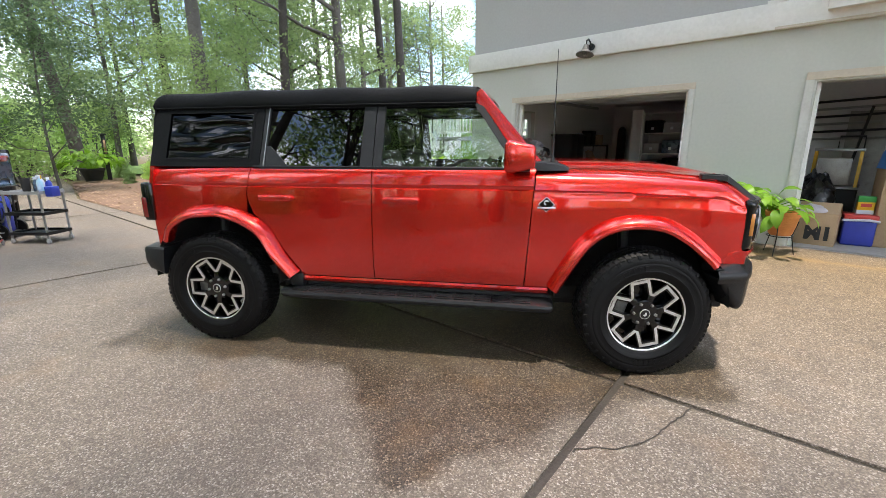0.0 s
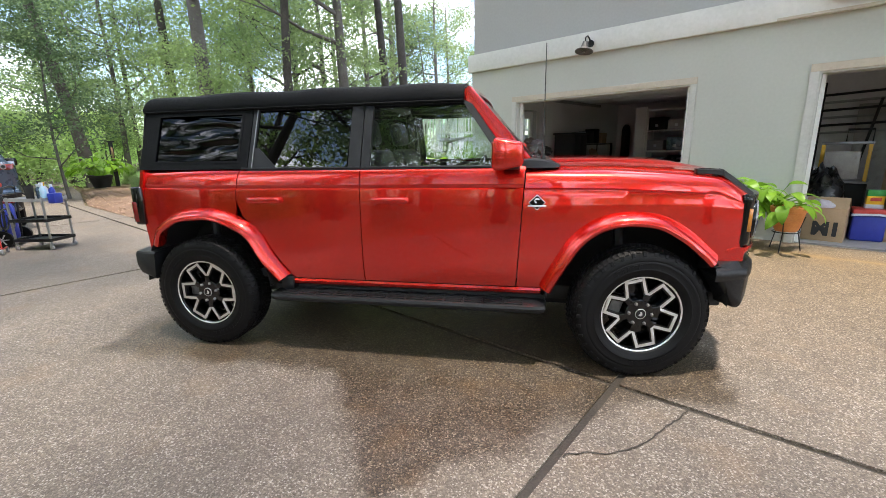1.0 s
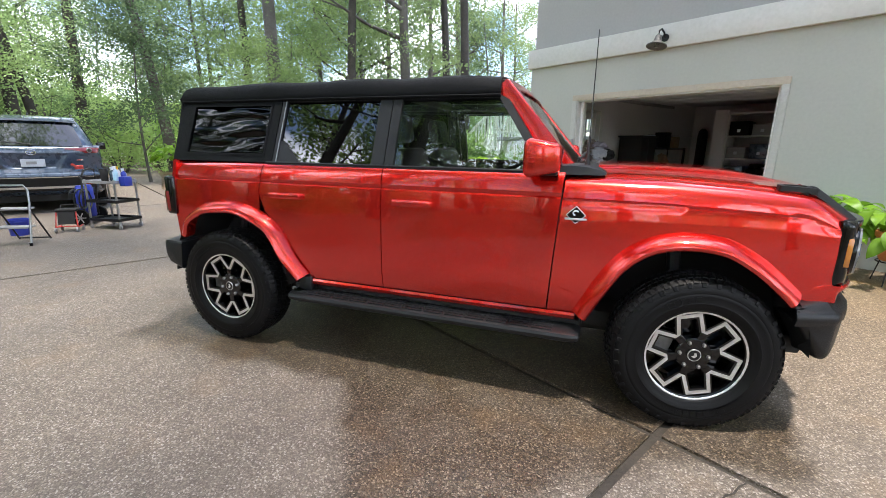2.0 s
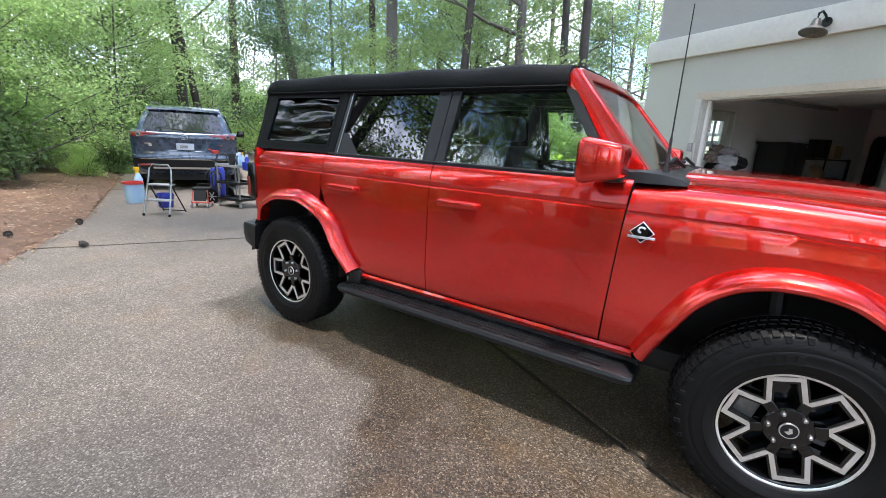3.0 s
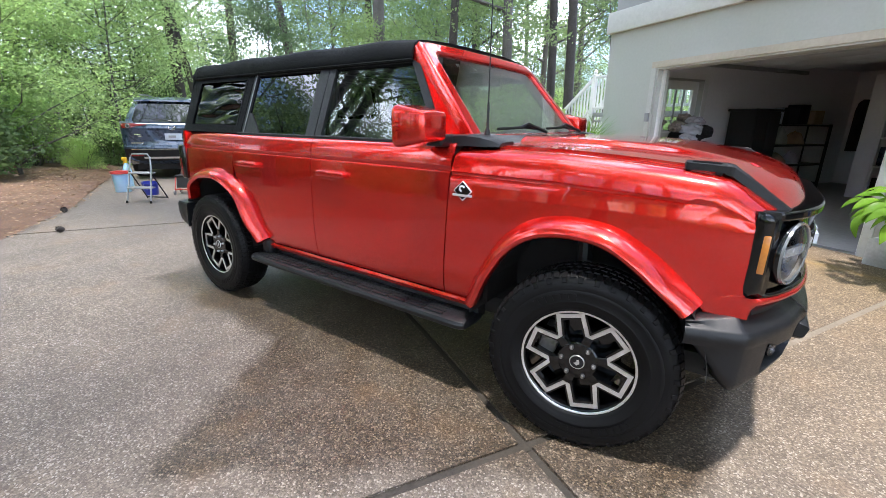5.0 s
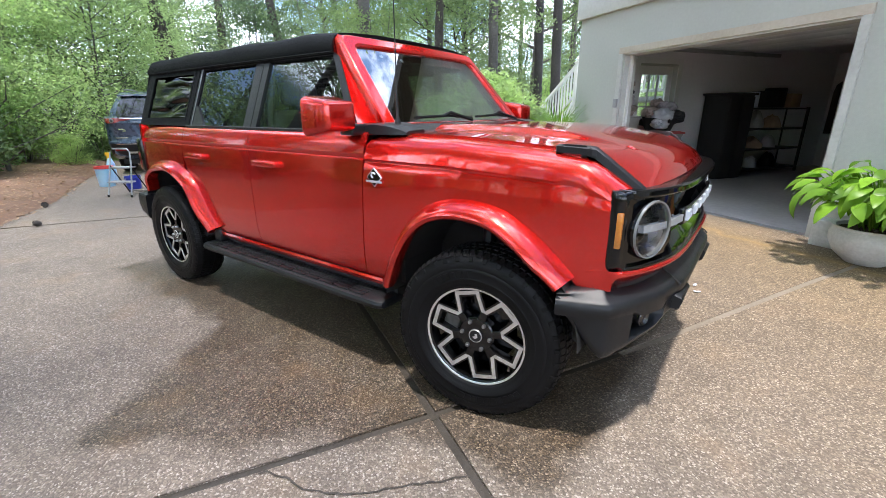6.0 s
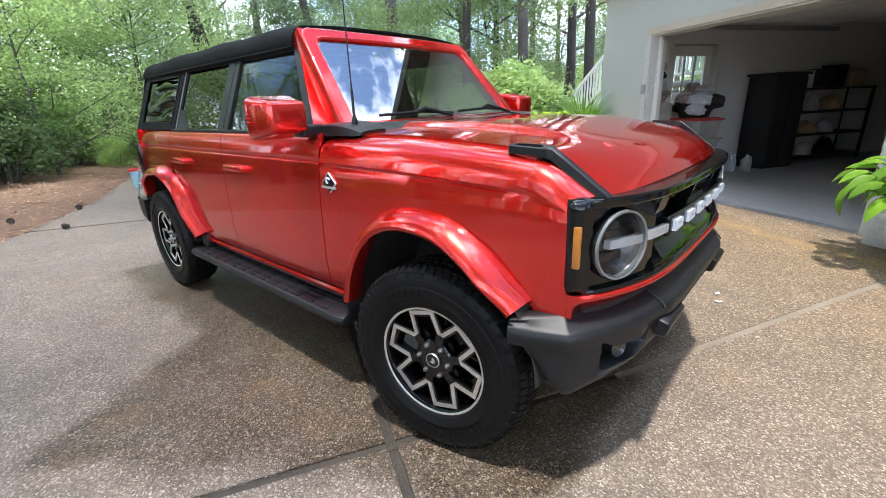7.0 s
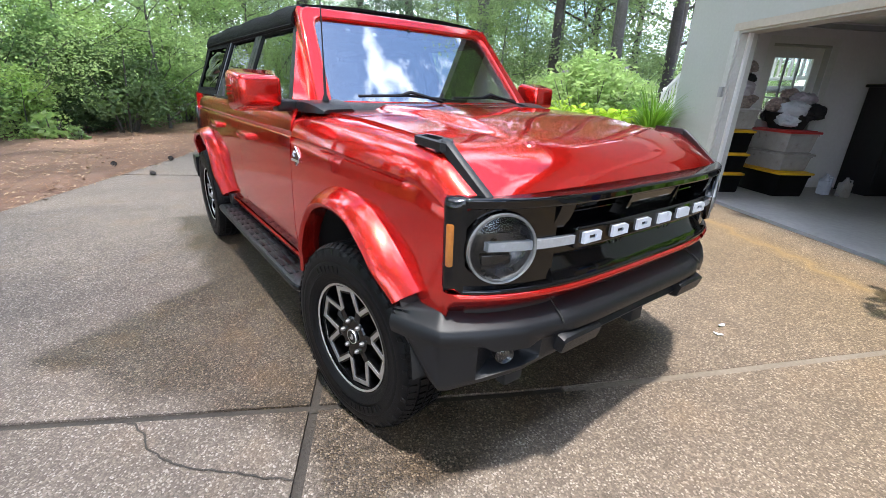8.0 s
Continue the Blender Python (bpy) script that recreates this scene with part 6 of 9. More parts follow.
def shrub_pattern(label, w, h, mat, leaf, n, seed, slim=0.5, stems=9):
    rng = random.Random(seed)
    t = thing("shrub", label, "shrub")
    bm = bmesh.new()
    for k in range(stems):
        a = k * 2.4
        tube(bm, [(0.1 * math.cos(a), 0.1 * math.sin(a), -0.1), (w * 0.3 * math.cos(a), w * 0.3 * math.sin(a), h * 0.4), (w * 0.55 * math.cos(a), w * 0.55 * math.sin(a), h * (0.6 + 0.25 * rng.random()))], [0.03, 0.02, 0.006], 5)
    tagged(part("stems", bm, "bark_grey", t), kind="stuff")
    clumps = []
    for k in range(26):
        a, q = rng.random() * 6.28, rng.random() ** 0.6
        z = h * (0.07 + 0.80 * rng.random())
        wide = w * (1.0 - 0.5 * (z / h) ** 2)
        c = (math.cos(a) * q * wide * 0.75, math.sin(a) * q * wide * 0.75, z)
        s = w * rng.uniform(0.24, 0.42)
        clumps.append((c, (s, s, s * 0.8), n // 26))
    crown = new("foliage", leaf_mesh("foliage", mat, clumps, leaf, seed, slim))
    crown.parent = t
    return t


SHRUB = [shrub_pattern("dense dark green shrub at the edge of the drive", 1.5, 2.3, "leaf_dark", 0.055, 7800, 71),
         shrub_pattern("leafy mid-green shrub among the trees", 1.7, 2.6, "leaf_hazy", 0.050, 7400, 72),
         shrub_pattern("bright green rhododendron-like shrub", 1.3, 2.2, "leaf_shrub", 0.075, 6500, 73, 0.3)]
USED = {}


def plant(pattern, x, y, s=1.0, turn=None, z=-0.06, group="", label=""):
    key = pattern.name
    turn = (x * 77 + y * 131) % 360 if turn is None else turn
    m = pose(x, y, z, 0, 0, turn)
    if key not in USED:
        USED[key] = pattern
        pattern.matrix_basis = m
        ob = pattern
    else:
        ob = copy_thing(pattern, m)
    ob.scale = (s, s, s)
    tagged(ob, label, group=group)
    return ob


def at(bearing, d):
    """A place by compass bearing and distance from the middle of the walk."""
    return 1.6 + d * math.cos(radians(bearing)), -2.6 + d * math.sin(radians(bearing))


# trunks that stand out behind the cars, then the wood behind them
TALL = [tree_pattern("tree", "tall mature tree with a long bare trunk", 17 + i, (0.21, 0.17)[i], (0.02, -0.05)[i], 13, 3.6, (0.30, 0.38)[i], ("leaf_bright", "leaf")[i], ("bark_grey", "bark")[i], 0.07, 90, 131 + i, 1.2) for i in range(2)]
LEAN = tree_pattern("tree", "tall dark pine with a strongly leaning trunk", 20, 0.27, -0.20, 12, 2.6, 0.5, "needle", "bark", 0.10, 55, 141, 1.0)
plant(LEAN, -19.2, 13.4, 1.0, 38, group="wood")
plant(LEAN, -16.6, 6.6, 0.6, 60, group="wood")
for x, y, sc in ((-17.6, 12.6, 0.35), (-14.4, 10.9, 0.3), (-19.0, 15.0, 0.45), (-16.0, 13.6, 0.4), (-12.5, 12.5, 0.45)):
    plant(SHRUB[2], x, y, sc, group="low shrubs")
for k, (x, y, q, sc, turn) in enumerate(((-9.3, 9.1, 0, 1.12, 40), (-7.25, 10.6, 1, 1.0, 200), (-5.7, 11.6, 0, 0.95, 300), (-3.7, 12.3, 1, 1.05, 90), (-4.6, 12.9, 1, 1.0, 10), (-16.2, 5.5, 1, 1.1, 150))):
    plant(TALL[q], x, y, sc, turn, group="wood")
for k, (b, d, kind, s) in enumerate(((150.0, 26, 1, 1.1), (155.0, 30, 0, 1.15), (134.5, 27, 1, 1.0), (126.0, 29, 2, 1.1), (118.0, 29, 0, 1.1), (109.0, 30, 2, 1.1), (139.0, 33, 2, 1.0), (121.5, 24, 0, 0.9), (113.0, 24, 2, 0.85))):
    x, y = at(b, d)
    plant((OAK if kind in (0, 2) else PINE)[(k // 2) % 2 if kind == 1 else k % 3], x, y, s, group="wood")
rng = random.Random(5)
for k in range(22):
    b = 92 + 118 * (k + rng.random() * 0.8) / 22
    d = rng.uniform(36, 66)
    x, y = at(b, d)
    plant(OAK[k % 3] if k % 4 else PINE[k % 2], x, y, rng.uniform(0.9, 1.35), group="wood")
for k in range(15):
    b = 98 + 60 * (k + rng.random()) / 15
    x, y = at(b, rng.uniform(22, 34))
    plant(SMALL[k % 2] if k % 3 else SHRUB[1], x, y, rng.uniform(0.9, 1.5), group="understorey")
for k, (x, y, sc) in enumerate(((-8.6, 8.4, 0.8), (-6.3, 12.6, 1.1), (-10.6, 11.6, 1.1), (-14.0, 8.0, 1.0))):
    plant(SMALL[k % 2], x, y, sc, group="understorey")
# a dense leafy belt along the drive's far side and behind the blue car
BELT = [tree_pattern("tree", "dense young tree in a leafy thicket", 6.0 + i, 0.05, 0.03, 20, 1.7, 0.04, "leaf_hazy", "bark_grey", 0.036, 125, 151 + i, 0.95, 0.36) for i in range(2)]
for k, (x, y, sc) in enumerate(((-14.4, 2.9, 0.95), (-15.8, 3.2, 1.1), (-12.4, -0.2, 0.9), (-13.6, -2.2, 1.05), (-11.8, -3.4, 0.9), (-17.4, 4.6, 1.15), (-16.4, 0.8, 1.2), (-14.8, -4.6, 1.15), (-10.6, -5.6, 0.95), (-19.4, 2.8, 1.3), (-18.2, -2.0, 1.3), (-12.6, -7.2, 1.1), (-21.0, 6.2, 1.2), (-20.5, 8.8, 1.0))):
    plant(BELT[k % 2], x, y, sc, group="thicket")
for k, (x, y, sc, q) in enumerate(((-10.7, -6.3, 0.62, 1), (-10.9, -5.2, 0.7, 1), (-11.2, -4.2, 0.6, 2), (-11.0, -3.1, 0.66, 1), (-11.5, -2.1, 0.6, 0), (-13.0, 1.3, 0.36, 1), (-14.0, 2.3, 0.6, 2), (-15.2, 3.1, 0.7, 1), (-16.6, 4.0, 0.7, 1), (-9.9, -7.2, 0.7, 1), (-12.6, -3.4, 0.8, 1), (-13.4, -0.8, 0.8, 1), (-14.6, 0.6, 0.8, 1), (-18.0, 5.2, 0.8, 1))):
    plant(SHRUB[q], x, y, sc, group="thicket")
WEED = shrub_pattern("light green broad-leaved weed at the edge of the mulch", 0.36, 0.62, "leaf_shrub", 0.085, 230, 75, 0.42, 5)
for x, y, sc in ((-10.3, -2.62, 1.15), (-10.0, -2.18, 0.72), (-10.5, -2.95, 0.8)):
    plant(WEED, x, y, sc, group="weeds")
for k in range(12):
    x, y = at(136 + 1.9 * k, 30 + 5 * (k * 3 % 4))
    plant(SHRUB[1] if k % 3 else SMALL[1], x, y, 1.5 + 0.15 * (k % 4), group="far wood")
for k in range(16):
    x, y = at(94 + 66 * (k + 0.4 * (k % 3)) / 16, 52 + 7 * (k % 4))
    plant(SHRUB[1] if k % 2 else BELT[1], x, y, 2.4 if k % 2 else 1.5, group="far wood")
# hedge and thicket beyond the mulch bed
for k, (x, y, s, q) in enumerate(((-11.5, -1.15, 1.12, 0), (-12.6, -2.4, 1.15, 1), (-16.0, 0.6, 1.2, 1), (-22.8, 0.6, 1.2, 1), (-8.2, -6.4, 0.9, 1), (-9.8, -4.4, 1.0, 1), (-11.6, -4.0, 1.2, 1), (-5.0, -6.6, 1.0, 2), (-14.5, -2.2, 1.3, 1), (-18.0, 0.2, 1.4, 1), (-19.5, 3.4, 1.2, 1))):
    plant(SHRUB[q], x, y, s, group="thicket")
for k, (x, y, s) in enumerate(((-16.8, -1.4, 1.2), (-20, 1.0, 1.4), (-17.5, 4.2, 1.0), (-23.0, 4.0, 1.4))):
    plant(SMALL[k % 2], x, y, s, group="thicket")
for k, (x, y, s) in enumerate(((-23.5, 0.5, 1.15), (-28, 3.5, 1.2), (-27, -3, 1.2), (-21.5, -2.5, 1.1))):
    plant(OAK[k % 3] if k % 3 else PINE[0], x, y, s, group="wood")
# trees behind the camera: they shade the drive and show in the glass
SHADE = tree_pattern("tree", "tall spreading tree that shades the driveway", 16, 0.17, 0.02, 16, 5.0, 0.5, "leaf", "bark", 0.07, 150, 91, 1.3)
for x, y, s, t in ((-3.2, -6.2, 1.0, 10), (0.2, -6.9, 0.85, 330), (-6.6, -4.6, 0.9, 60), (4.9, -6.2, 0.62, 200), (6.8, -15.5, 1.05, 70), (11.0, -13.5, 1.0, 150)):
    plant(SHADE, x, y, s, t, group="wood")
for k, (x, y, s, q) in enumerate(( (14.0, -12.0, 1.1, 2), (0.5, -18, 1.2, 3), (-4.5, -17, 1.2, 4), (7.5, -20, 1.2, 4), (17, -7, 1.1, 0), (20, -14, 1.2, 1), (-12, -17, 1.2, 2), (13, -20, 1.2, 2), (22, -2, 1.2, 4))):
    plant((OAK + PINE)[q], x, y, s, group="wood")
for k in range(9):
    plant(SHRUB[1], -6 + 3.4 * k, -13 - 3 * (k % 3), 1.1, group="thicket")
# woods across the drive, mirrored in the car's windows
for k, (x, y, sc) in enumerate(((-7.4, -12.6, 1.0), (-9.6, -15.0, 1.1), (-11.8, -12.2, 1.0), (-5.6, -16.0, 1.1), (-13.6, -16.2, 1.2), (-3.2, -14.6, 1.0), (0.4, -13.6, 0.95), (3.6, -15.2, 1.05), (-15.5, -12.0, 1.1))):
    plant(BELT[k % 2], x, y, sc, group="thicket")
for k, (x, y, sc, t) in enumerate(((-5.4, -9.4, 1.0, 30), (-8.6, -8.8, 1.05, 140), (-2.2, -10.6, 0.95, 250), (-11.6, -8.0, 1.1, 80), (1.9, -11.2, 1.0, 200), (-10.2, -12.2, 1.0, 310), (-14.6, -9.6, 1.05, 10), (-6.8, -13.0, 0.95, 170))):
    plant(PINE[k % 2], x, y, sc, t, group="wood")
for k, (x, y, sc, t) in enumerate(((-13.2, -9.4, 0.80, 40), (-9.4, -6.9, 0.62, 120), (-4.2, -12.4, 0.80, 260), (-12.8, -5.9, 0.66, 330), (-0.6, -12.6, 0.75, 70))):
    plant(OAK[k % 3], x, y, sc, t, group="wood")
# beside the house
for k, (x, y, s, q) in enumerate(((-2.65, 6.35, 1.08, 2), (-2.35, 6.55, 0.98, 2), (-1.75, 6.75, 0.72, 2), (-3.4, 7.6, 1.0, 2), (-1.25, 5.95, 0.40, 2), (-4.6, 11.0, 1.0, 2), (-6.4, 9.6, 0.8, 1))):
    plant(SHRUB[q], x, y, s, group="shrubs by the house")


# ---- on and in the house ----
def hp(u, v, z=0.0, turn=0.0):
    """A pose by the garage front: u along it, v out of it towards the drive, z up."""
    return HOUSE @ pose(u, -v, z, 0, 0, turn)


def stick(bm, a, b, w, d=None):
    """A square bar from a to b."""
    a, b = Vector(a), Vector(b)
    d = d or w
    ln = (b - a).length
    q = (b - a).to_track_quat("Z", "Y").to_matrix().to_4x4()
    return box(bm, -w / 2, w / 2, -d / 2, d / 2, 0, ln, 0, Matrix.Translation(a) @ q)


# barn lamp on the band
lamp = thing("wall_lamp", "black and pale metal barn lamp on the house wall", "lamp", hp(1.42, 0.06, 2.86))
bm = bmesh.new()
lathe(bm, [(0.0, -0.02), (0.05, -0.02), (0.05, -0.005), (0.0, -0.005)], 20, "y")
part("wall_plate", bm, "black_plastic", lamp)
bm = bmesh.new()
tube(bm, [(0, -0.01, 0.0), (0, -0.06, 0.06), (0, -0.13, 0.09), (0, -0.19, 0.06), (0, -0.20, -0.02)], 0.012, 8)
part("arm", bm, "black_plastic", lamp)
bm = bmesh.new()
m = Matrix.Translation((0, -0.20, -0.02)) @ Matrix.Rotation(radians(-14), 4, "X")
lathe(bm, [(0.0, 0.02), (0.035, 0.02), (0.045, -0.02), (0.055, -0.06), (0.10, -0.095), (0.128, -0.115), (0.130, -0.122), (0.122, -0.118), (0.05, -0.065), (0.0, -0.06)], 32, "z", m, cap=False)
part("shade", bm, "lamp_shade", lamp)
bm = bmesh.new()
lathe(bm, [(0.0, -0.07), (0.03, -0.075), (0.038, -0.10), (0.025, -0.13), (0.0, -0.135)], 18, "z", m, cap=False)
part("bulb", bm, "lens", lamp)

keypad = thing("door_keypad", "small grey keypad on the garage casing", "keypad", hp(0.04, 0.022, 1.42))
bm = bmesh.new()
box(bm, -0.035, 0.035, -0.03, 0.0, 0.0, 0.12, 0.006)
part("case", bm, "grey_plastic", keypad)

# door with a glazed upper half in the side wall
door = thing("door_1", "white side door with a six-pane window", "door", HOUSE @ pose(U0 + 0.10, DOOR_L[0], SILL, 0, 0, 90), kind="structure")
W = DOOR_L[1] - DOOR_L[0]
bm = bmesh.new()
wall_with_openings(bm, 0.02, W - 0.02, 0.01, 1.94, [(0.14, W - 0.14, 0.98, 1.80)], -0.02, 0.02)
part("leaf", bm, "white", door)
bm = bmesh.new()
for k in (1, 2):
    x = 0.14 + (W - 0.28) * k / 3
    box(bm, x - 0.009, x + 0.009, -0.014, 0.014, 0.98, 1.80)
z = 0.98 + 0.82 * 0.36
box(bm, 0.14, W - 0.14, -0.016, 0.016, z - 0.009, z + 0.009)
part("muntin", bm, "grey_plastic", door)
for k in range(3):
    for a, b in ((0.98, z - 0.009), (z + 0.009, 1.80)):
        x0, x1 = 0.14 + (W - 0.28) * k / 3 + 0.009, 0.14 + (W - 0.28) * (k + 1) / 3 - 0.009
        bm = bmesh.new()
        box(bm, x0, x1, -0.003, 0.003, a, b)
        pane = part("pane", bm, "lens", door)
        pane.visible_shadow = False
bm = bmesh.new()
box(bm, -0.08, 0.0, -0.115, -0.102, 0.0, 2.06)
box(bm, W, W + 0.10, -0.115, -0.102, 0.0, 2.06)
box(bm, 0.0, W, -0.115, -0.102, 1.97, 2.06)
part("casing", bm, "white", door)

# outside stair with white railing behind the house: it climbs along the wall's line to a deck
stair = thing("outdoor_stair", "white-railed wooden stair up to a deck behind the house", "stairs", hp(-4.46, -2.82, 0))
DECK, RUN = 1.66, 0.27
for k in range(8):
    bm = bmesh.new()
    box(bm, -(k + 1) * RUN - 0.02, -k * RUN, 0.04, 1.0, DECK - 0.184 * (k + 1) - 0.04, DECK - 0.184 * (k + 1), 0.004)
    part("tread", bm, "grey_plastic", stair)
for y in (0.0, 1.04):
    bm = bmesh.new()
    prism(bm, [(0.0, y, DECK - 0.26), (0.0, y, DECK - 0.02), (-8.6 * RUN, y, 0.06), (-8.6 * RUN, y, -0.08), (-8.2 * RUN, y, -0.08)], (0, 0.035, 0))
    part("stringer", bm, "white", stair)
    slope = 0.184 / RUN
    bm = bmesh.new()
    stick(bm, (-1.4, y, DECK + 0.86 - 1.4 * slope), (0.0, y, DECK + 0.86), 0.06, 0.08)
    part("handrail", bm, "white", stair)
    bm = bmesh.new()
    stick(bm, (-1.4, y, DECK + 0.12 - 1.4 * slope), (0.0, y, DECK + 0.12), 0.04, 0.05)
    part("bottom_rail", bm, "white", stair)
    for k in range(11):
        x = -0.09 - k * 0.122
        bm = bmesh.new()
        box(bm, x - 0.017, x + 0.017, y - 0.017, y + 0.017, DECK + 0.12 + x * slope, DECK + 0.84 + x * slope)
        part("baluster", bm, "white", stair)
    for x, z0, h in ((-1.44, -0.1, 1.50), (0.0, DECK - 0.3, 2.56)):
        bm = bmesh.new()
        box(bm, x - 0.05, x + 0.05, y - 0.05, y + 0.05, z0, h, 0.004)
        box(bm, x - 0.065, x + 0.065, y - 0.065, y + 0.065, h, h + 0.03, 0.006)
        lathe(bm, [(0.0, h + 0.15), (0.035, h + 0.13), (0.055, h + 0.085), (0.035, h + 0.04), (0.04, h + 0.03)], 14, "z", Matrix.Translation((x, y, 0)), cap=False)
        part("post", bm, "white", stair)
deck = thing("deck", "raised deck with white railing behind the house", "deck", hp(-4.46, -2.82, 0))
bm = bmesh.new()
box(bm, 0.055, 3.35, -0.02, 1.2, DECK - 0.10, DECK, 0.004)
part("floor", bm, "grey_plastic", deck)
for z, name in ((DECK + 0.86, "handrail"), (DECK + 0.12, "bottom_rail")):
    bm = bmesh.new()
    box(bm, 0.055, 3.35, -0.03, 0.03, z - 0.03, z + 0.03, 0.004)
    part(name, bm, "white", deck)
for k in range(26):
    bm = bmesh.new()
    box(bm, 0.15 + k * 0.122, 0.184 + k * 0.122, -0.017, 0.017, DECK + 0.15, DECK + 0.83)
    part("baluster", bm, "white", deck)
for x in (0.3, 3.0):
    bm = bmesh.new()
    box(bm, x - 0.06, x + 0.06, 0.1, 0.22, -0.12, DECK - 0.10)
    part("leg", bm, "white", deck)


def bin_box(m, w, d, h, body, lid, label, lidmat_label="plastic lid", group="storage bins"):
    """A tapered storage bin with a rimmed lid."""
    b = thing("storage_bin", label, "storage bin", m, group)
    bm = bmesh.new()
    rows = []
    for z, k in ((0.0, 0.90), (0.02, 0.93), (h * 0.9, 1.0), (h * 0.9, 1.04), (h, 1.04)):
        rows.append([Vector((x * w / 2 * k, y * d / 2 * k, z)) for x, y in ((-1, -0.9), (-0.9, -1), (0.9, -1), (1, -0.9), (1, 0.9), (0.9, 1), (-0.9, 1), (-1, 0.9))])
    v = grid(bm, rows, close=True)
    bm.faces.new(v[0])
    part("tub", bm, body, b)
    bm = bmesh.new()
    box(bm, -w * 0.54, w * 0.54, -d * 0.54, d * 0.54, h, h + 0.03, 0.008)
    box(bm, -w * 0.46, w * 0.46, -d * 0.46, d * 0.46, h + 0.03, h + 0.042, 0.006)
    part("lid", bm, lid, b)
    return b


F = SILL + 0.004
# stacks along the side wall: black bins under clear ones, a laundry basket on top
bin_box(hp(-0.45, -0.62, F), 0.42, 0.36, 0.24, "rubber", "yellow_plastic", "black storage bin with a yellow lid")
bin_box(hp(-0.45, -0.62, F + 0.285), 0.42, 0.36, 0.22, "rubber", "yellow_plastic", "black storage bin with a yellow lid")
bin_box(hp(-0.45, -0.62, F + 0.55), 0.42, 0.36, 0.26, "rubber", "yellow_plastic", "black storage bin with a yellow lid")
bin_box(hp(-0.45, -0.62, F + 0.86), 0.40, 0.36, 0.22, "bin_clear", "bin_clear", "clear grey storage bin full of clothes")
bin_box(hp(-0.38, -1.35, F), 0.75, 0.48, 0.30, "rubber", "yellow_plastic", "large black storage bin with a yellow lid", group="stacked bins")
bin_box(hp(-0.38, -1.35, F + 0.345), 0.66, 0.44, 0.20, "bin_clear", "bin_clear", "clear grey storage bin", group="stacked bins")
bin_box(hp(-0.38, -1.35, F + 0.59), 0.66, 0.44, 0.24, "bin_clear", "red_plastic", "clear storage bin with a dull red lid", group="stacked bins")
basket = thing("laundry_basket", "dark laundry basket heaped with pale clothes", "basket", hp(-0.38, -1.35, F + 0.875))
bm = bmesh.new()
lathe(bm, [(0.0, 0.0), (0.20, 0.0), (0.27, 0.20), (0.28, 0.21), (0.26, 0.20), (0.19, 0.02)], 28, cap=False)
part("tub", bm, "dark", basket)


def heap(r, h, seed, n=22):
    bm = bmesh.new()
    rows = []
    for j in range(9):
        t = j / 8
        rows.append([Vector((r * math.cos(a) * math.cos(t * 1.57) * (1 + 0.28 * noise.noise((math.cos(a) * 1.6, math.sin(a) * 1.6, t * 2 + seed))), r * math.sin(a) * math.cos(t * 1.57) * (1 + 0.28 * noise.noise((math.cos(a) * 1.6 + 5, math.sin(a) * 1.6, t * 2 + seed))), h * math.sin(t * 1.57) * (1 + 0.35 * noise.noise((math.cos(a) * 2, math.sin(a) * 2, seed + t * 3))))) for a in (2 * math.pi * k / n for k in range(n))])
    v = grid(bm, rows, close=True)
    bm.faces.new(v[0])
    bmesh.ops.remove_doubles(bm, verts=bm.verts, dist=0.004)
    return bm


def crumple(r, seed, flat=0.7, sub=4):
    """A wad of crumpled cloth: folds made by ridged noise."""
    bm = bmesh.new()
    bmesh.ops.create_icosphere(bm, subdivisions=sub, radius=1.0)
    for v in bm.verts:
        n = v.co.copy()
        fold = abs(noise.noise(n * 2.3 + Vector((seed, 0, 0)))) * 0.5 + abs(noise.noise(n * 5.5 + Vector((0, seed, 0)))) * 0.22
        v.co = n * r * (1.12 - fold + 0.25 * noise.noise(n * 1.3 + Vector((0, 0, seed))))
        v.co.z *= flat
    return bm


for k, (x, y, z, r, c) in enumerate(((-0.15, 0.05, 0.25, 0.19, "cloth_floral"), (0.13, -0.06, 0.24, 0.18, "white_cloth"), (0.02, 0.10, 0.36, 0.17, "cloth_pale"), (-0.05, -0.15, 0.30, 0.14, "cloth_floral"), (0.20, 0.12, 0.22, 0.16, "dark_cloth"), (0.16, -0.16, 0.12, 0.13, "white_cloth"), (-0.24, -0.05, 0.16, 0.13, "dark_cloth"), (-0.10, 0.02, 0.44, 0.11, "cloth_floral"))):
    part("garment", crumple(r, 3.1 * k), c, basket, smooth=80, loc=pose(x, y, z, 0, 0, 40 * k))
pile = thing("clothes_pile", "pile of folded clothes and bags on the bins", "clothes", hp(-0.45, -0.62, F + 1.12))
for k, (x, y, z, r, c) in enumerate(((0.0, 0.0, 0.08, 0.18, "cloth_floral"), (0.03, -0.04, 0.24, 0.16, "cloth_pale"), (-0.04, 0.02, 0.38, 0.13, "dark_cloth"), (0.02, 0.0, 0.50, 0.11, "cloth_floral"))):
    part("garment", crumple(r, 40 + 2.3 * k), c, pile, smooth=80, loc=pose(x, y, z, 0, 0, 70 * k))
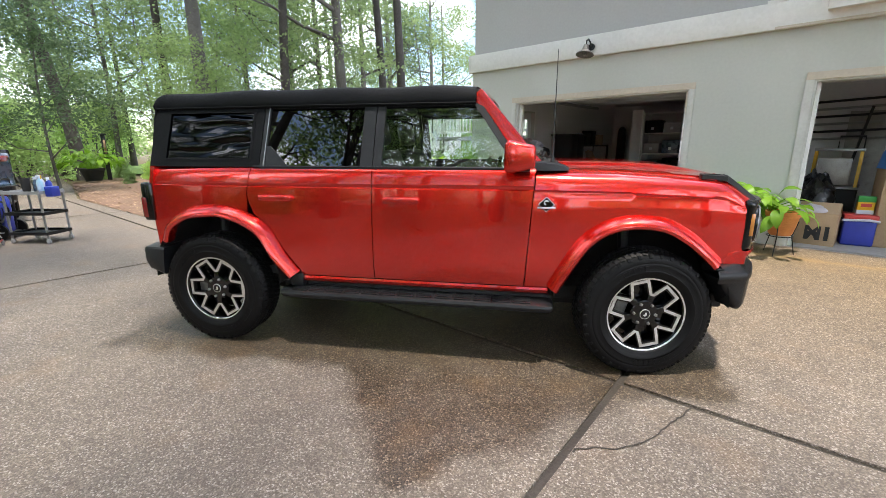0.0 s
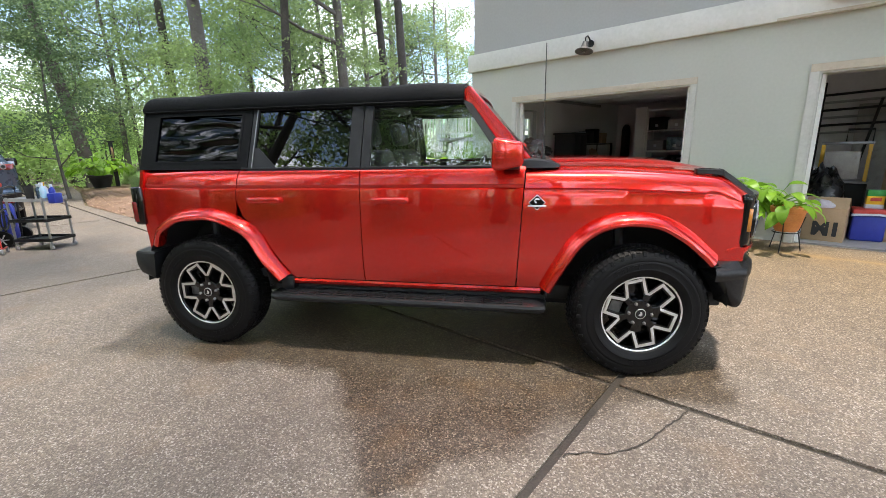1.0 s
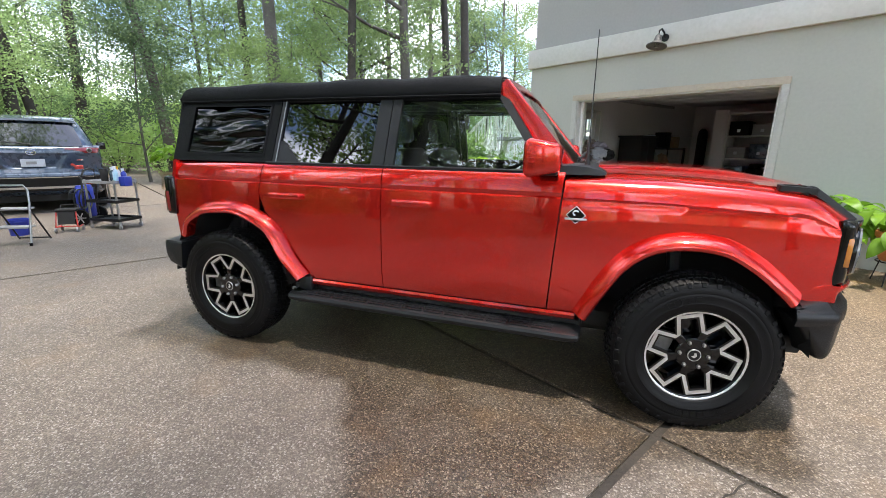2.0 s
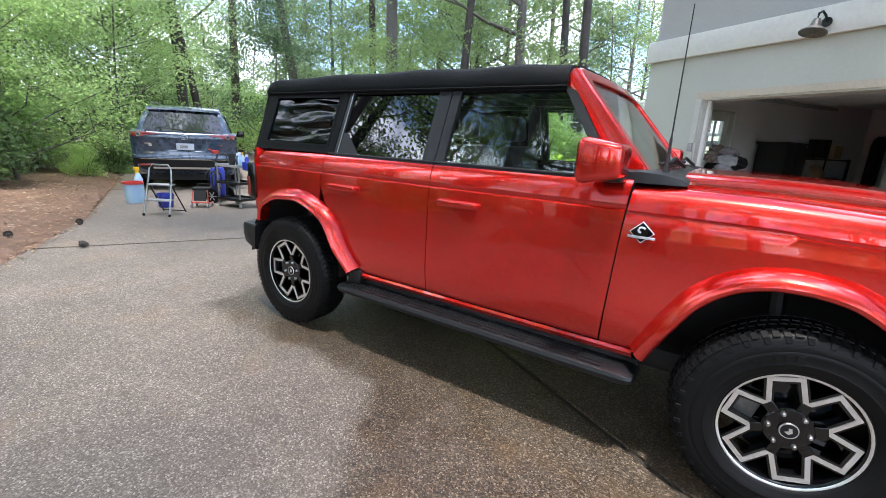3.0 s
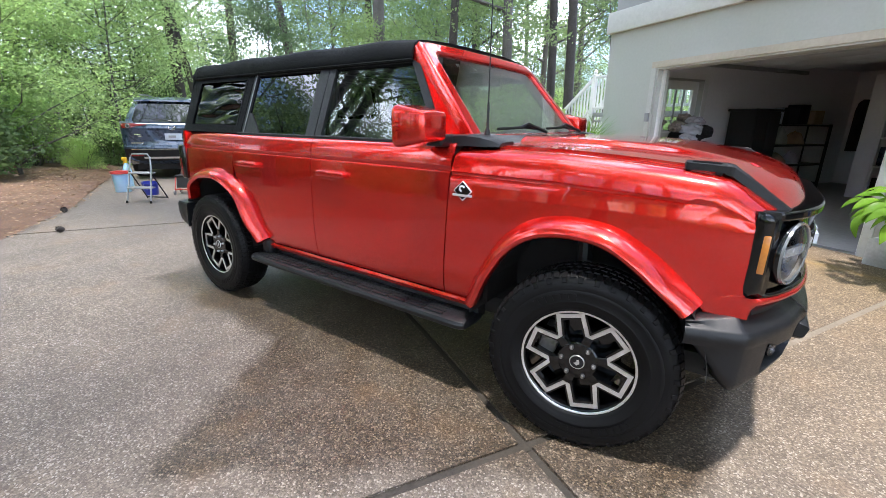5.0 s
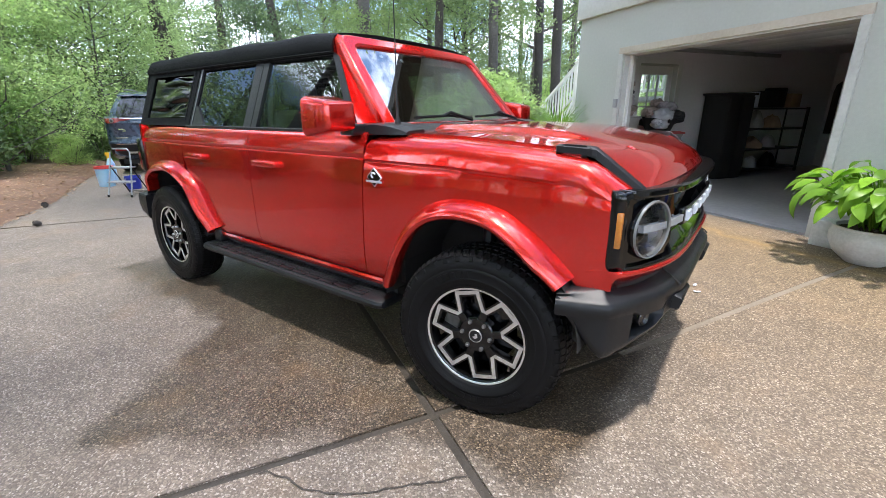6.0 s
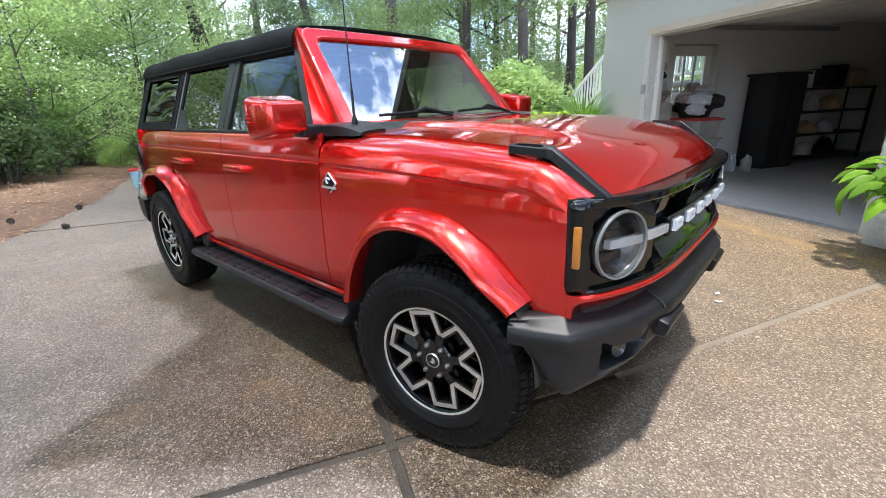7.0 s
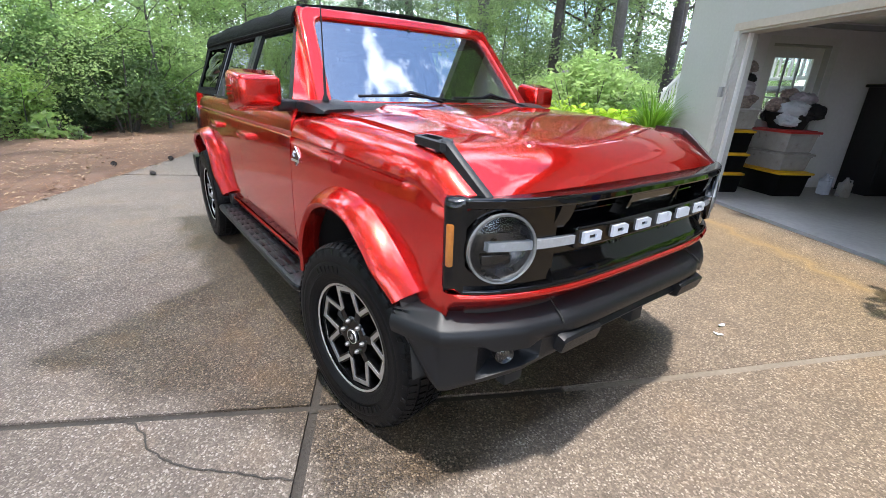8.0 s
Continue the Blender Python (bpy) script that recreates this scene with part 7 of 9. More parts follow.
for k, (u, v, c) in enumerate(((-0.2, -2.05, "white_letter"), (-0.35, -2.2, "white_letter"), (-0.05, -2.2, "bin_clear"))):
    jug = thing("plastic_jug", "white plastic jug on the garage floor", "jug", hp(u, v, F, 40 * k), group="jugs")
    bm = bmesh.new()
    box(bm, -0.07, 0.07, -0.05, 0.05, 0, 0.20, 0.02, seg=3)
    lathe(bm, [(0.05, 0.19), (0.03, 0.235), (0.018, 0.25), (0.018, 0.27), (0.0, 0.27)], 14, cap=False)
    part("body", bm, c, jug)
    bm = bmesh.new()
    tube(bm, [(0.03, 0, 0.24), (0.075, 0, 0.23), (0.078, 0, 0.14), (0.06, 0, 0.11)], 0.011, 6)
    part("handle", bm, c, jug)


def shelf_unit(m, w, d, h, n, mat, label):
    s = thing("shelf_unit", label, "shelf", m)
    for x in (-w / 2 + 0.02, w / 2 - 0.02):
        for y in (-d / 2 + 0.02, d / 2 - 0.02):
            bm = bmesh.new()
            box(bm, x - 0.02, x + 0.02, y - 0.02, y + 0.02, 0, h)
            part("upright", bm, mat, s)
    for k in range(n):
        z = 0.08 + (h - 0.12) * k / (n - 1)
        bm = bmesh.new()
        box(bm, -w / 2, w / 2, -d / 2, d / 2, z, z + 0.03, 0.004)
        part("shelf", bm, mat, s)
    return s


cab = thing("tall_cabinet", "tall black cabinet against the garage wall", "cabinet", hp(-0.35, -2.95, F, 90))
bm = bmesh.new()
box(bm, -0.32, 0.32, -0.24, 0.24, 0, 1.45, 0.01)
part("body", bm, "dark", cab)
for s in (-1, 1):
    bm = bmesh.new()
    box(bm, s * 0.16 - 0.15, s * 0.16 + 0.15, -0.262, -0.242, 0.04, 1.42, 0.006)
    part("door", bm, "dark", cab)
bm = bmesh.new()
box(bm, -0.36, 0.36, -0.28, 0.26, 1.45, 1.49, 0.012)
part("cornice", bm, "dark", cab)
unit = shelf_unit(hp(-0.5, -4.3, F, 90), 1.9, 0.45, 1.25, 4, "dark", "black shelf rack crowded with bags and boxes")
rng = random.Random(8)
for k in range(9):
    x, z = -0.75 + 0.5 * (k % 3) + rng.uniform(-0.06, 0.06), (0.11, 0.49, 0.87)[k // 3]
    th = thing("shelf_bundle", "dim bundle stored on the rack", "bundle", hp(-0.5, -4.3, F, 90) @ pose(x, 0, z), group="bundles on the rack")
    part("sack", heap(rng.uniform(0.14, 0.2), rng.uniform(0.18, 0.3), k), ("cardboard", "cloth_pale", "rubber", "bin_clear")[k % 4], th, smooth=80)
for k, (x, w, h, c) in enumerate(((-0.62, 0.22, 0.28, "white_letter"), (-0.2, 0.3, 0.30, "dark"), (0.15, 0.24, 0.36, "rubber"), (0.6, 0.3, 0.26, "cardboard"))):
    th = thing("box", "box on top of the black rack", "box", hp(-0.5, -4.3, F, 90) @ pose(x, 0, 1.245), group="boxes on the rack")
    bm = bmesh.new()
    box(bm, -w / 2, w / 2, -0.14, 0.14, 0, h, 0.008)
    part("carton", bm, c, th)
# white shelving with dark crates at the back
unit = shelf_unit(hp(1.50, -4.6, F), 1.3, 0.5, 2.0, 5, "white", "white shelving full of dark crates")
for k in range(12):
    x, z = -0.42 + 0.42 * (k % 3), 0.11 + 0.46 * (k // 3)
    crate = thing("crate", "dark crate on the white shelving", "crate", hp(1.50, -4.6, F) @ pose(x, 0, z), group="crates on the shelving")
    bm = bmesh.new()
    box(bm, -0.18, 0.18, -0.2, 0.2, 0, 0.26 + 0.06 * (k % 2), 0.015)
    part("body", bm, ("dark", "rubber", "grey_plastic", "navy")[k % 4], crate)
    bm = bmesh.new()
    box(bm, -0.03, 0.03, -0.206, -0.2, 0.10, 0.16)
    part("label_card", bm, "plate", crate)
bm = bmesh.new()
box(bm, -0.90, -0.66, -0.23, -0.19, 0, 2.05, 0.006)
part("end_panel", bm, "garage_wall", unit, "pale board fixed beside the shelves")
coat = thing("coat", "dark coat hanging on the garage wall", "coat", hp(-0.38, -6.2, 0.9, 90))
bm = bmesh.new()
rows = []
for z, w, d in ((0.0, 0.26, 0.10), (0.4, 0.24, 0.12), (0.8, 0.24, 0.12), (0.95, 0.20, 0.10), (1.02, 0.07, 0.06)):
    rows.append([Vector((w * math.cos(a) * (1 + 0.12 * math.sin(5 * a)), -0.10 + d * math.sin(a) * 0.7, z)) for a in (2 * math.pi * k / 18 for k in range(18))])
v = grid(bm, rows, close=True)
bm.faces.new(v[0])
bm.faces.new(v[-1])
part("cloth", bm, "dark", coat)
bin_ = thing("waste_bin", "tall dark plastic bin by the wall", "bin", hp(0.75, -5.9, F))
bm = bmesh.new()
lathe(bm, [(0.0, 0.0), (0.2, 0.0), (0.25, 0.8), (0.27, 0.81), (0.27, 0.84), (0.0, 0.86)], 20, cap=False)
part("tub", bm, "dark", bin_)
bench = thing("workbench", "dark workbench with small tools along the back wall", "workbench", hp(1.55, -6.2, F))
bm = bmesh.new()
box(bm, -0.6, 0.6, -0.3, 0.3, 0.84, 0.90, 0.006)
part("top", bm, "dark", bench)
for x in (-0.55, 0.55):
    for y in (-0.25, 0.25):
        bm = bmesh.new()
        box(bm, x - 0.03, x + 0.03, y - 0.03, y + 0.03, 0, 0.84)
        part("leg", bm, "dark", bench)
for k, (x, h, c) in enumerate(((-0.35, 0.24, "white_letter"), (-0.15, 0.30, "rubber"), (0.1, 0.2, "steel"), (0.35, 0.26, "dark"))):
    can = thing("can", "small container on the workbench", "can", hp(1.55 + x, -6.15, F + 0.90), group="cans on the workbench")
    bm = bmesh.new()
    lathe(bm, [(0.0, 0), (0.06, 0), (0.062, 0.01), (0.062, h - 0.04), (0.05, h - 0.01), (0.03, h), (0.0, h)], 16, cap=False)
    part("body", bm, c, can)
# overhead door opener rail
rail = thing("door_opener_rail", "dark steel opener rail under the garage ceiling", "rail", hp(1.45, 0, 2.3))
for u in (-1.25, 1.25):
    bm = bmesh.new()
    box(bm, u - 0.03, u + 0.03, 0.35, 3.2, -0.10, -0.05)
    part("side_track", bm, "steel", rail)
bm = bmesh.new()
box(bm, -0.025, 0.025, 0.3, 3.4, 0.08, 0.13)
box(bm, -0.14, 0.14, 3.0, 3.35, 0.02, 0.14, 0.01)
for u in (-0.1, 0.1):
    box(bm, u - 0.01, u + 0.01, 3.1, 3.13, 0.12, 0.20)
part("rail_bar", bm, "steel", rail)
for k in range(5):
    bm = bmesh.new()
    box(bm, -1.33, 1.33, 0.6 + k * 0.5, 1.08 + k * 0.5, -0.02, 0.02, 0.006)
    part("door_panel", bm, "white", rail)

# second bay: cooler, carton, bags, saw stand, panels
ctn = thing("carton", "brown moving carton with dark lettering", "box", hp(4.39, -0.50, F, -4) @ Matrix.Diagonal((0.74, 1, 1.12, 1)))
bm = bmesh.new()
box(bm, -0.27, 0.27, -0.20, 0.20, 0, 0.36, 0.004)
part("body", bm, "cardboard", ctn)
for y, t in ((-0.20, 35), (0.20, -30)):
    bm = bmesh.new()
    box(bm, -0.27, 0.27, 0, 0.19, 0, 0.004, 0, Matrix.Translation((0, y, 0.36)) @ Matrix.Rotation(radians(t if y < 0 else 180 + t), 4, "X"))
    part("flap", bm, "cardboard", ctn)
cu = bpy.data.curves.new("print", "FONT")
cu.body, cu.size, cu.extrude, cu.offset, cu.align_x = "M1", 0.20, 0.002, 0.010, "CENTER"
tmp = new("print", cu)
me = bpy.data.meshes.new_from_object(tmp.evaluated_get(bpy.context.evaluated_depsgraph_get()))
bpy.data.objects.remove(tmp)
me.materials.append(M["text"])
txt = new("print", me)
txt.parent, txt.matrix_basis = ctn, pose(0.04, -0.204, 0.07, 90, 0, 0) @ Matrix.Diagonal((1.45, 1, 1, 1))
cool = thing("cooler", "blue cooler box with a red lid and white handle", "cooler", hp(4.77, -0.70, F, 6) @ Matrix.Diagonal((0.74, 0.9, 1.06, 1)))
bm = bmesh.new()
box(bm, -0.21, 0.21, -0.15, 0.15, 0, 0.30, 0.025, seg=3)
part("body", bm, "blue_plastic", cool)
bm = bmesh.new()
box(bm, -0.22, 0.22, -0.16, 0.16, 0.305, 0.37, 0.02, seg=3)
part("lid", bm, "red_plastic", cool)
bm = bmesh.new()
tube(bm, [(-0.225, -0.02, 0.26), (-0.225, -0.17, 0.30), (0.10, -0.18, 0.315), (0.225, -0.17, 0.30), (0.225, -0.02, 0.26)], 0.014, 8)
part("handle", bm, "white_letter", cool)
feed = thing("plant_food_box", "green and yellow plant food box on the cooler", "box", hp(4.80, -0.72, F + 0.392, 10))
bm = bmesh.new()
box(bm, -0.08, 0.08, -0.04, 0.04, 0, 0.22, 0.003)
part("carton", bm, "yellow_plastic", feed)
for z0, z1, c in ((0.15, 0.222, "green_plastic"), (0.0, 0.05, "white_letter")):
    bm = bmesh.new()
    box(bm, -0.082, 0.082, -0.042, 0.042, z0, z1, 0.002)
    part("print_band", bm, c, feed)
bm = bmesh.new()
box(bm, -0.05, 0.05, -0.045, -0.042, 0.09, 0.13)
part("print_bar", bm, "red_plastic", feed)
for k, (u, v, z, r, h) in enumerate(((4.22, -1.02, F, 0.24, 0.80), (4.32, -0.98, F + 0.42, 0.20, 0.40))):
    bag = thing("bin_bag", "shiny black stuffed bin bag", "bag", hp(u, v, z), group="bin bags")
    part("sack", heap(r, h, 20 + k), "bag", bag, smooth=70)
rag = thing("dust_sheet", "crumpled pale dust sheet over the carton", "cloth", hp(4.28, -0.52, F + 0.41))
part("cloth", heap(0.26, 0.10, 31), "cloth_pale", rag, smooth=80)
saw = thing("tool_stand", "yellow-edged tool stand with a grey panel on a black cabinet", "tool stand", hp(4.46, -1.50, F, -3) @ Matrix.Diagonal((0.62, 1, 0.90, 1)))
bm = bmesh.new()
box(bm, -0.42, 0.42, -0.28, 0.28, 0, 0.72, 0.01)
part("cabinet", bm, "dark", saw)
bm = bmesh.new()
box(bm, -0.44, 0.44, -0.30, 0.30, 0.72, 0.75, 0.006)
part("top", bm, "grey_plastic", saw)
for x in (-0.38, 0.38):
    bm = bmesh.new()
    prism(bm, [(x - 0.03, -0.25, 0.75), (x - 0.03, -0.12, 0.75), (x - 0.03, -0.05, 1.28), (x - 0.03, -0.16, 1.28)], (0.06, 0, 0))
    part("side_frame", bm, "yellow_plastic", saw)
bm = bmesh.new()
box(bm, -0.42, 0.42, -0.16, 0.10, 1.28, 1.32, 0.006)
part("rail_top", bm, "light_grey", saw)
bm = bmesh.new()
box(bm, -0.30, 0.26, -0.32, -0.27, 0.78, 1.18, 0.012)
part("panel", bm, "bin_clear", saw)
bm = bmesh.new()
tube(bm, [(-0.05, 0.16, 1.3), (-0.05, 0.16, 1.5), (0.38, 0.16, 1.5), (0.38, 0.16, 1.3)], 0.018, 8)
part("hoop", bm, "black_plastic", saw)
for k, (u, w, z0, z1, c) in enumerate(((5.35, 0.42, 1.3, 2.05, "grey_plastic"), (5.75, 0.2, 1.2, 2.0, "white"), (5.98, 0.14, 1.35, 2.05, "wood"), (4.75, 0.5, 1.25, 1.95, "bin_clear"))):
    pn = thing("board", "board leaning on the garage back wall", "board", hp(u, -3.3, 0), group="boards in the garage")
    bm = bmesh.new()
    box(bm, -w / 2, w / 2, -0.02, 0.02, F, z1, 0.004)
    part("panel", bm, c, pn)
rack = thing("tool_rack", "wall rack with hanging tools and pipes", "rack", hp(4.75, -3.2, 0))
for k in range(6):
    bm = bmesh.new()
    z = 1.5 + 0.12 * k
    tube(bm, [(-0.7, -0.1, z), (0.9 - 0.1 * k, -0.1, z + 0.05)], 0.02, 8)
    part("pipe", bm, "black_plastic" if k % 2 else "steel", rack)
bm = bmesh.new()
box(bm, -0.75, -0.68, -0.15, 0.0, F, 2.3)
part("upright", bm, "dark", rack)
bm = bmesh.new()
stick(bm, (-0.15, -0.35, 0.95), (0.0, -0.3, 2.0), 0.03)
part("tool_handle", bm, "dark", rack)
tarp = thing("folded_tarp", "bright blue folded tarp on a stack", "tarp", hp(5.10, -0.95, F + 0.95))
part("cloth", heap(0.26, 0.32, 44), "blue_tarp", tarp, smooth=60)
roll = thing("carpet_roll", "tall brown cardboard carton beside the cooler", "box", hp(5.14, -0.90, F, 8))
bm = bmesh.new()
box(bm, -0.26, 0.26, -0.24, 0.24, 0, 0.95, 0.006)
part("carton", bm, "cardboard", roll)
part_wall = bmesh.new()
box(part_wall, 3.35, 3.47, 0.222, 3.6, SILL, 2.5)
box(part_wall, 3.47, U1 - 0.2, 3.45, 3.6, SILL, 2.5)
house_part("wall_partition", part_wall, "garage_wall", "grey partition between the garage bays", "wall")


# ---- pots in front of the house ----
def blade(L, w, bend, fold=0.25):
    """Rows of a broad pointed leaf along +x that droops."""
    rows = []
    for i in range(8):
        t = i / 7
        ang = bend * t
        x = L * (math.sin(ang) / bend if abs(bend) > 1e-3 else t)
        z = L * (math.cos(ang) - 1) / bend
        ww = w * math.sin(math.pi * min(1, 0.06 + t * 0.94)) ** 0.8 * (1 - 0.25 * t)
        rows.append([Vector((x, -ww, z + ww * fold)), Vector((x, 0, z)), Vector((x, ww, z + ww * fold))])
    return rows


def broad_plant(parent, n, r, h, leaf, w, mat, seed, up=(20, 75)):
    """A clump of stalks, each with one large leaf, every leaf a mesh of its own kind shared in turn."""
    rng = random.Random(seed)
    kinds = []
    for k in range(4):
        bm = bmesh.new()
        grid(bm, blade(leaf * (0.8 + 0.13 * k), w * (0.85 + 0.1 * k), 0.9 + 0.25 * k))
        me = bpy.data.meshes.new("leaf")
        bm.to_mesh(me)
        bm.free()
        me.materials.append(M[mat])
        me.polygons.foreach_set("use_smooth", [True] * len(me.polygons))
        kinds.append(me)
    stalks = bmesh.new()
    for i in range(n):
        a = i * 2.39996 + rng.uniform(-0.3, 0.3)
        q = math.sqrt((i + 0.5) / n)
        el = radians(up[1] + (up[0] - up[1]) * q + rng.uniform(-8, 8))
        ln = h * rng.uniform(0.55, 1.0)
        tip = Vector((math.cos(a) * math.cos(el) * ln + math.cos(a) * r * q * 0.5, math.sin(a) * math.cos(el) * ln + math.sin(a) * r * q * 0.5, math.sin(el) * ln))
        tube(stalks, [(math.cos(a) * r * q * 0.4, math.sin(a) * r * q * 0.4, 0), tip.lerp(Vector((0, 0, tip.z)), 0.35) * 0.6, tip], 0.006, 5)
        lf = new("leaf", kinds[i % 4])
        lf.parent = parent
        lf.matrix_basis = Matrix.Translation(tip) @ Matrix.Rotation(a + rng.uniform(-0.4, 0.4), 4, "Z") @ Matrix.Rotation(-radians(28 - 35 * q + rng.uniform(-12, 12)), 4, "Y") @ Matrix.Rotation(rng.uniform(-0.5, 0.5), 4, "X")
    tagged(part("stalks", stalks, mat, parent), kind="stuff")


pot = thing("potted_plant", "broad-leaved green plant in a round white stone pot", "potted plant", hp(3.47, 0.42, SILL * 0.97))
bm = bmesh.new()
lathe(bm, [(0.0, 0.0), (0.13, 0.0), (0.22, 0.08), (0.265, 0.17), (0.268, 0.24), (0.25, 0.28), (0.255, 0.30), (0.235, 0.30), (0.225, 0.26), (0.0, 0.26)], 40, cap=False)
part("pot", bm, "stone_white", pot)
bm = bmesh.new()
lathe(bm, [(0.0, 0.275), (0.23, 0.27)], 24, cap=False)
part("soil", bm, "soil", pot)
part("crown_base", heap(0.10, 0.08, 50), "soil", pot, loc=pose(0, 0, 0.26))
holder = new("foliage")
holder.parent, holder.matrix_basis = pot, pose(0, 0, 0.27)
broad_plant(holder, 150, 0.20, 0.56, 0.23, 0.052, "leaf_pot", 61, (40, 87))
blk = thing("stone_block", "white painted block beside the garage door", "block", hp(3.06, 0.16, SILL))
bm = bmesh.new()
box(bm, -0.10, 0.10, -0.09, 0.09, -0.02, 0.24, 0.012)
part("body", bm, "stone_white", blk)

tpot = thing("potted_plant", "small plant in an orange terracotta pot on a wire stand", "potted plant", hp(4.08, 0.52, SILL * 0.93))
bm = bmesh.new()
lathe(bm, [(0.0, 0.235), (0.100, 0.235), (0.116, 0.26), (0.138, 0.35), (0.140, 0.352), (0.139, 0.36), (0.156, 0.455), (0.172, 0.46), (0.176, 0.515), (0.160, 0.515), (0.146, 0.48), (0.0, 0.48)], 40, cap=False)
part("pot", bm, "terracotta", tpot)
for k in range(3):
    a = k * 2.094 + 0.4
    bm = bmesh.new()
    tube(bm, [(0.17 * math.cos(a), 0.17 * math.sin(a), 0.0), (0.12 * math.cos(a), 0.12 * math.sin(a), 0.225), (0.165 * math.cos(a), 0.165 * math.sin(a), 0.40)], 0.006, 6)
    part("stand_leg", bm, "black_plastic", tpot)
bm = bmesh.new()
tube(bm, [(0.125 * math.cos(2 * math.pi * k / 20), 0.125 * math.sin(2 * math.pi * k / 20), 0.226) for k in range(21)], 0.006, 6, close=False)
part("stand_ring", bm, "black_plastic", tpot)
holder = new("foliage")
holder.parent, holder.matrix_basis = tpot, pose(-0.16, 0.02, 0.44)
broad_plant(holder, 34, 0.16, 0.34, 0.22, 0.06, "leaf_pot", 62, (5, 85))

# bench with pots and a tall planter by the corner of the house
bench_out = thing("plant_bench", "weathered wooden plant bench beside the drive", "bench", pose(-1.36, 4.60, -0.09, 0, 0, 32.3))
for k in range(3):
    bm = bmesh.new()
    box(bm, -0.66, 0.66, -0.17 + k * 0.115, -0.065 + k * 0.115, 0.795, 0.83, 0.004)
    part("slat", bm, "wood", bench_out)
for x in (-0.6, 0.6):
    for y in (-0.13, 0.13):
        bm = bmesh.new()
        box(bm, x - 0.03, x + 0.03, y - 0.03, y + 0.03, 0.0, 0.795, 0.003)
        part("leg", bm, "wood", bench_out)
planter = thing("tall_planter", "tall dark brown planter by the corner of the house", "planter", pose(-0.46, 4.84, 0.0) @ Matrix.Diagonal((1, 1, 1.33, 1)))
bm = bmesh.new()
lathe(bm, [(0.0, 0.0), (0.15, 0.0), (0.17, 0.05), (0.21, 0.58), (0.225, 0.59), (0.225, 0.64), (0.20, 0.64), (0.19, 0.60), (0.0, 0.60)], 32, cap=False)
part("pot", bm, "wood", planter)
# grassy clump and pots at the foot of the stair
clump = thing("grass_clump", "arching light green grass-like clump by the house corner", "plant", pose(-0.46, 4.84, 0.80) @ Matrix.Scale(1.15, 4))
rng = random.Random(17)
vs, fs = [], []
for k in range(260):
    a, L = rng.random() * 6.283, rng.uniform(0.45, 0.85)
    lean = rng.uniform(0.25, 1.0)
    p0 = Vector((0.10 * math.cos(a) * rng.random(), 0.10 * math.sin(a) * rng.random(), 0))
    d, n = Vector((math.cos(a), math.sin(a), 0)), Vector((-math.sin(a), math.cos(a), 0))
    for i in range(6):
        t = i / 5
        c = p0 + d * (lean * L * t**1.4) + Vector((0, 0, L * (t - 0.55 * lean * t**2.4)))
        w = 0.011 * (1 - t * 0.9)
        vs += [c - n * w, c + n * w]
    b = len(vs) - 12
    fs += [(b + 2 * i, b + 2 * i + 1, b + 2 * i + 3, b + 2 * i + 2) for i in range(5)]
me = bpy.data.meshes.new("blades")
me.from_pydata(vs, [], fs)
me.materials.append(M["leaf_pot"])
ob = new("blades", me)
ob.parent = clump
tagged(ob, kind="stuff")
for k, (x, y, r, c) in enumerate(((-0.98, 4.84, 0.15, "stone_white"), (-1.36, 4.60, 0.14, "grey_plastic"), (-1.74, 4.36, 0.15, "terracotta"))):
    p = thing("potted_plant", "low potted plant with lime green leaves", "potted plant", pose(x, y, 0.745), group="pots on the bench")
    bm = bmesh.new()
    lathe(bm, [(0.0, 0.0), (r * 0.7, 0.0), (r, 0.24), (r * 1.06, 0.25), (r * 1.06, 0.29), (r * 0.9, 0.29), (0.0, 0.26)], 28, cap=False)
    part("pot", bm, c, p)
    holder = new("foliage")
    holder.parent, holder.matrix_basis = p, pose(0, 0, 0.27)
    broad_plant(holder, 36, r, (0.22, 0.30, 0.34)[k], 0.12, 0.045, "leaf_lime", 70 + k)


# ---- the dark blue car further up the drive ----
suv = thing("parked_car", "dark blue family car seen from behind on the driveway", "car", pose(-9.15, 2.08, 0.0, 0, 0, 149) @ Matrix.Scale(1.08, 4))


def section(x, w, z0, z1, k=0.06, n=5):
    """A rounded body section across the car."""
    pts = [(-w * 0.9, z0), (-w * 0.98, z0 + 0.06), (-w, z0 + (z1 - z0) * 0.45), (-w * 0.985, z0 + (z1 - z0) * 0.72), (-w * 0.94, z1 - 0.03), (-w * 0.86, z1)]
    return [Vector((x, y, z)) for y, z in pts] + [Vector((x, -y, z)) for y, z in pts[::-1]]


bm = bmesh.new()
rows = [section(x, w, z0, z1) for x, w, z0, z1 in ((0.10, 0.88, 0.40, 1.15), (0.25, 0.965, 0.32, 1.20), (0.9, 0.98, 0.26, 1.16), (2.2, 0.985, 0.24, 1.10), (3.4, 0.98, 0.25, 1.06), (4.4, 0.95, 0.3, 1.0), (4.9, 0.86, 0.36, 0.9), (5.02, 0.7, 0.45, 0.8))]
v = grid(bm, rows, close=True)
bm.faces.new(v[0])
bm.faces.new(v[-1])
part("body", bm, "navy", suv, smooth=45)


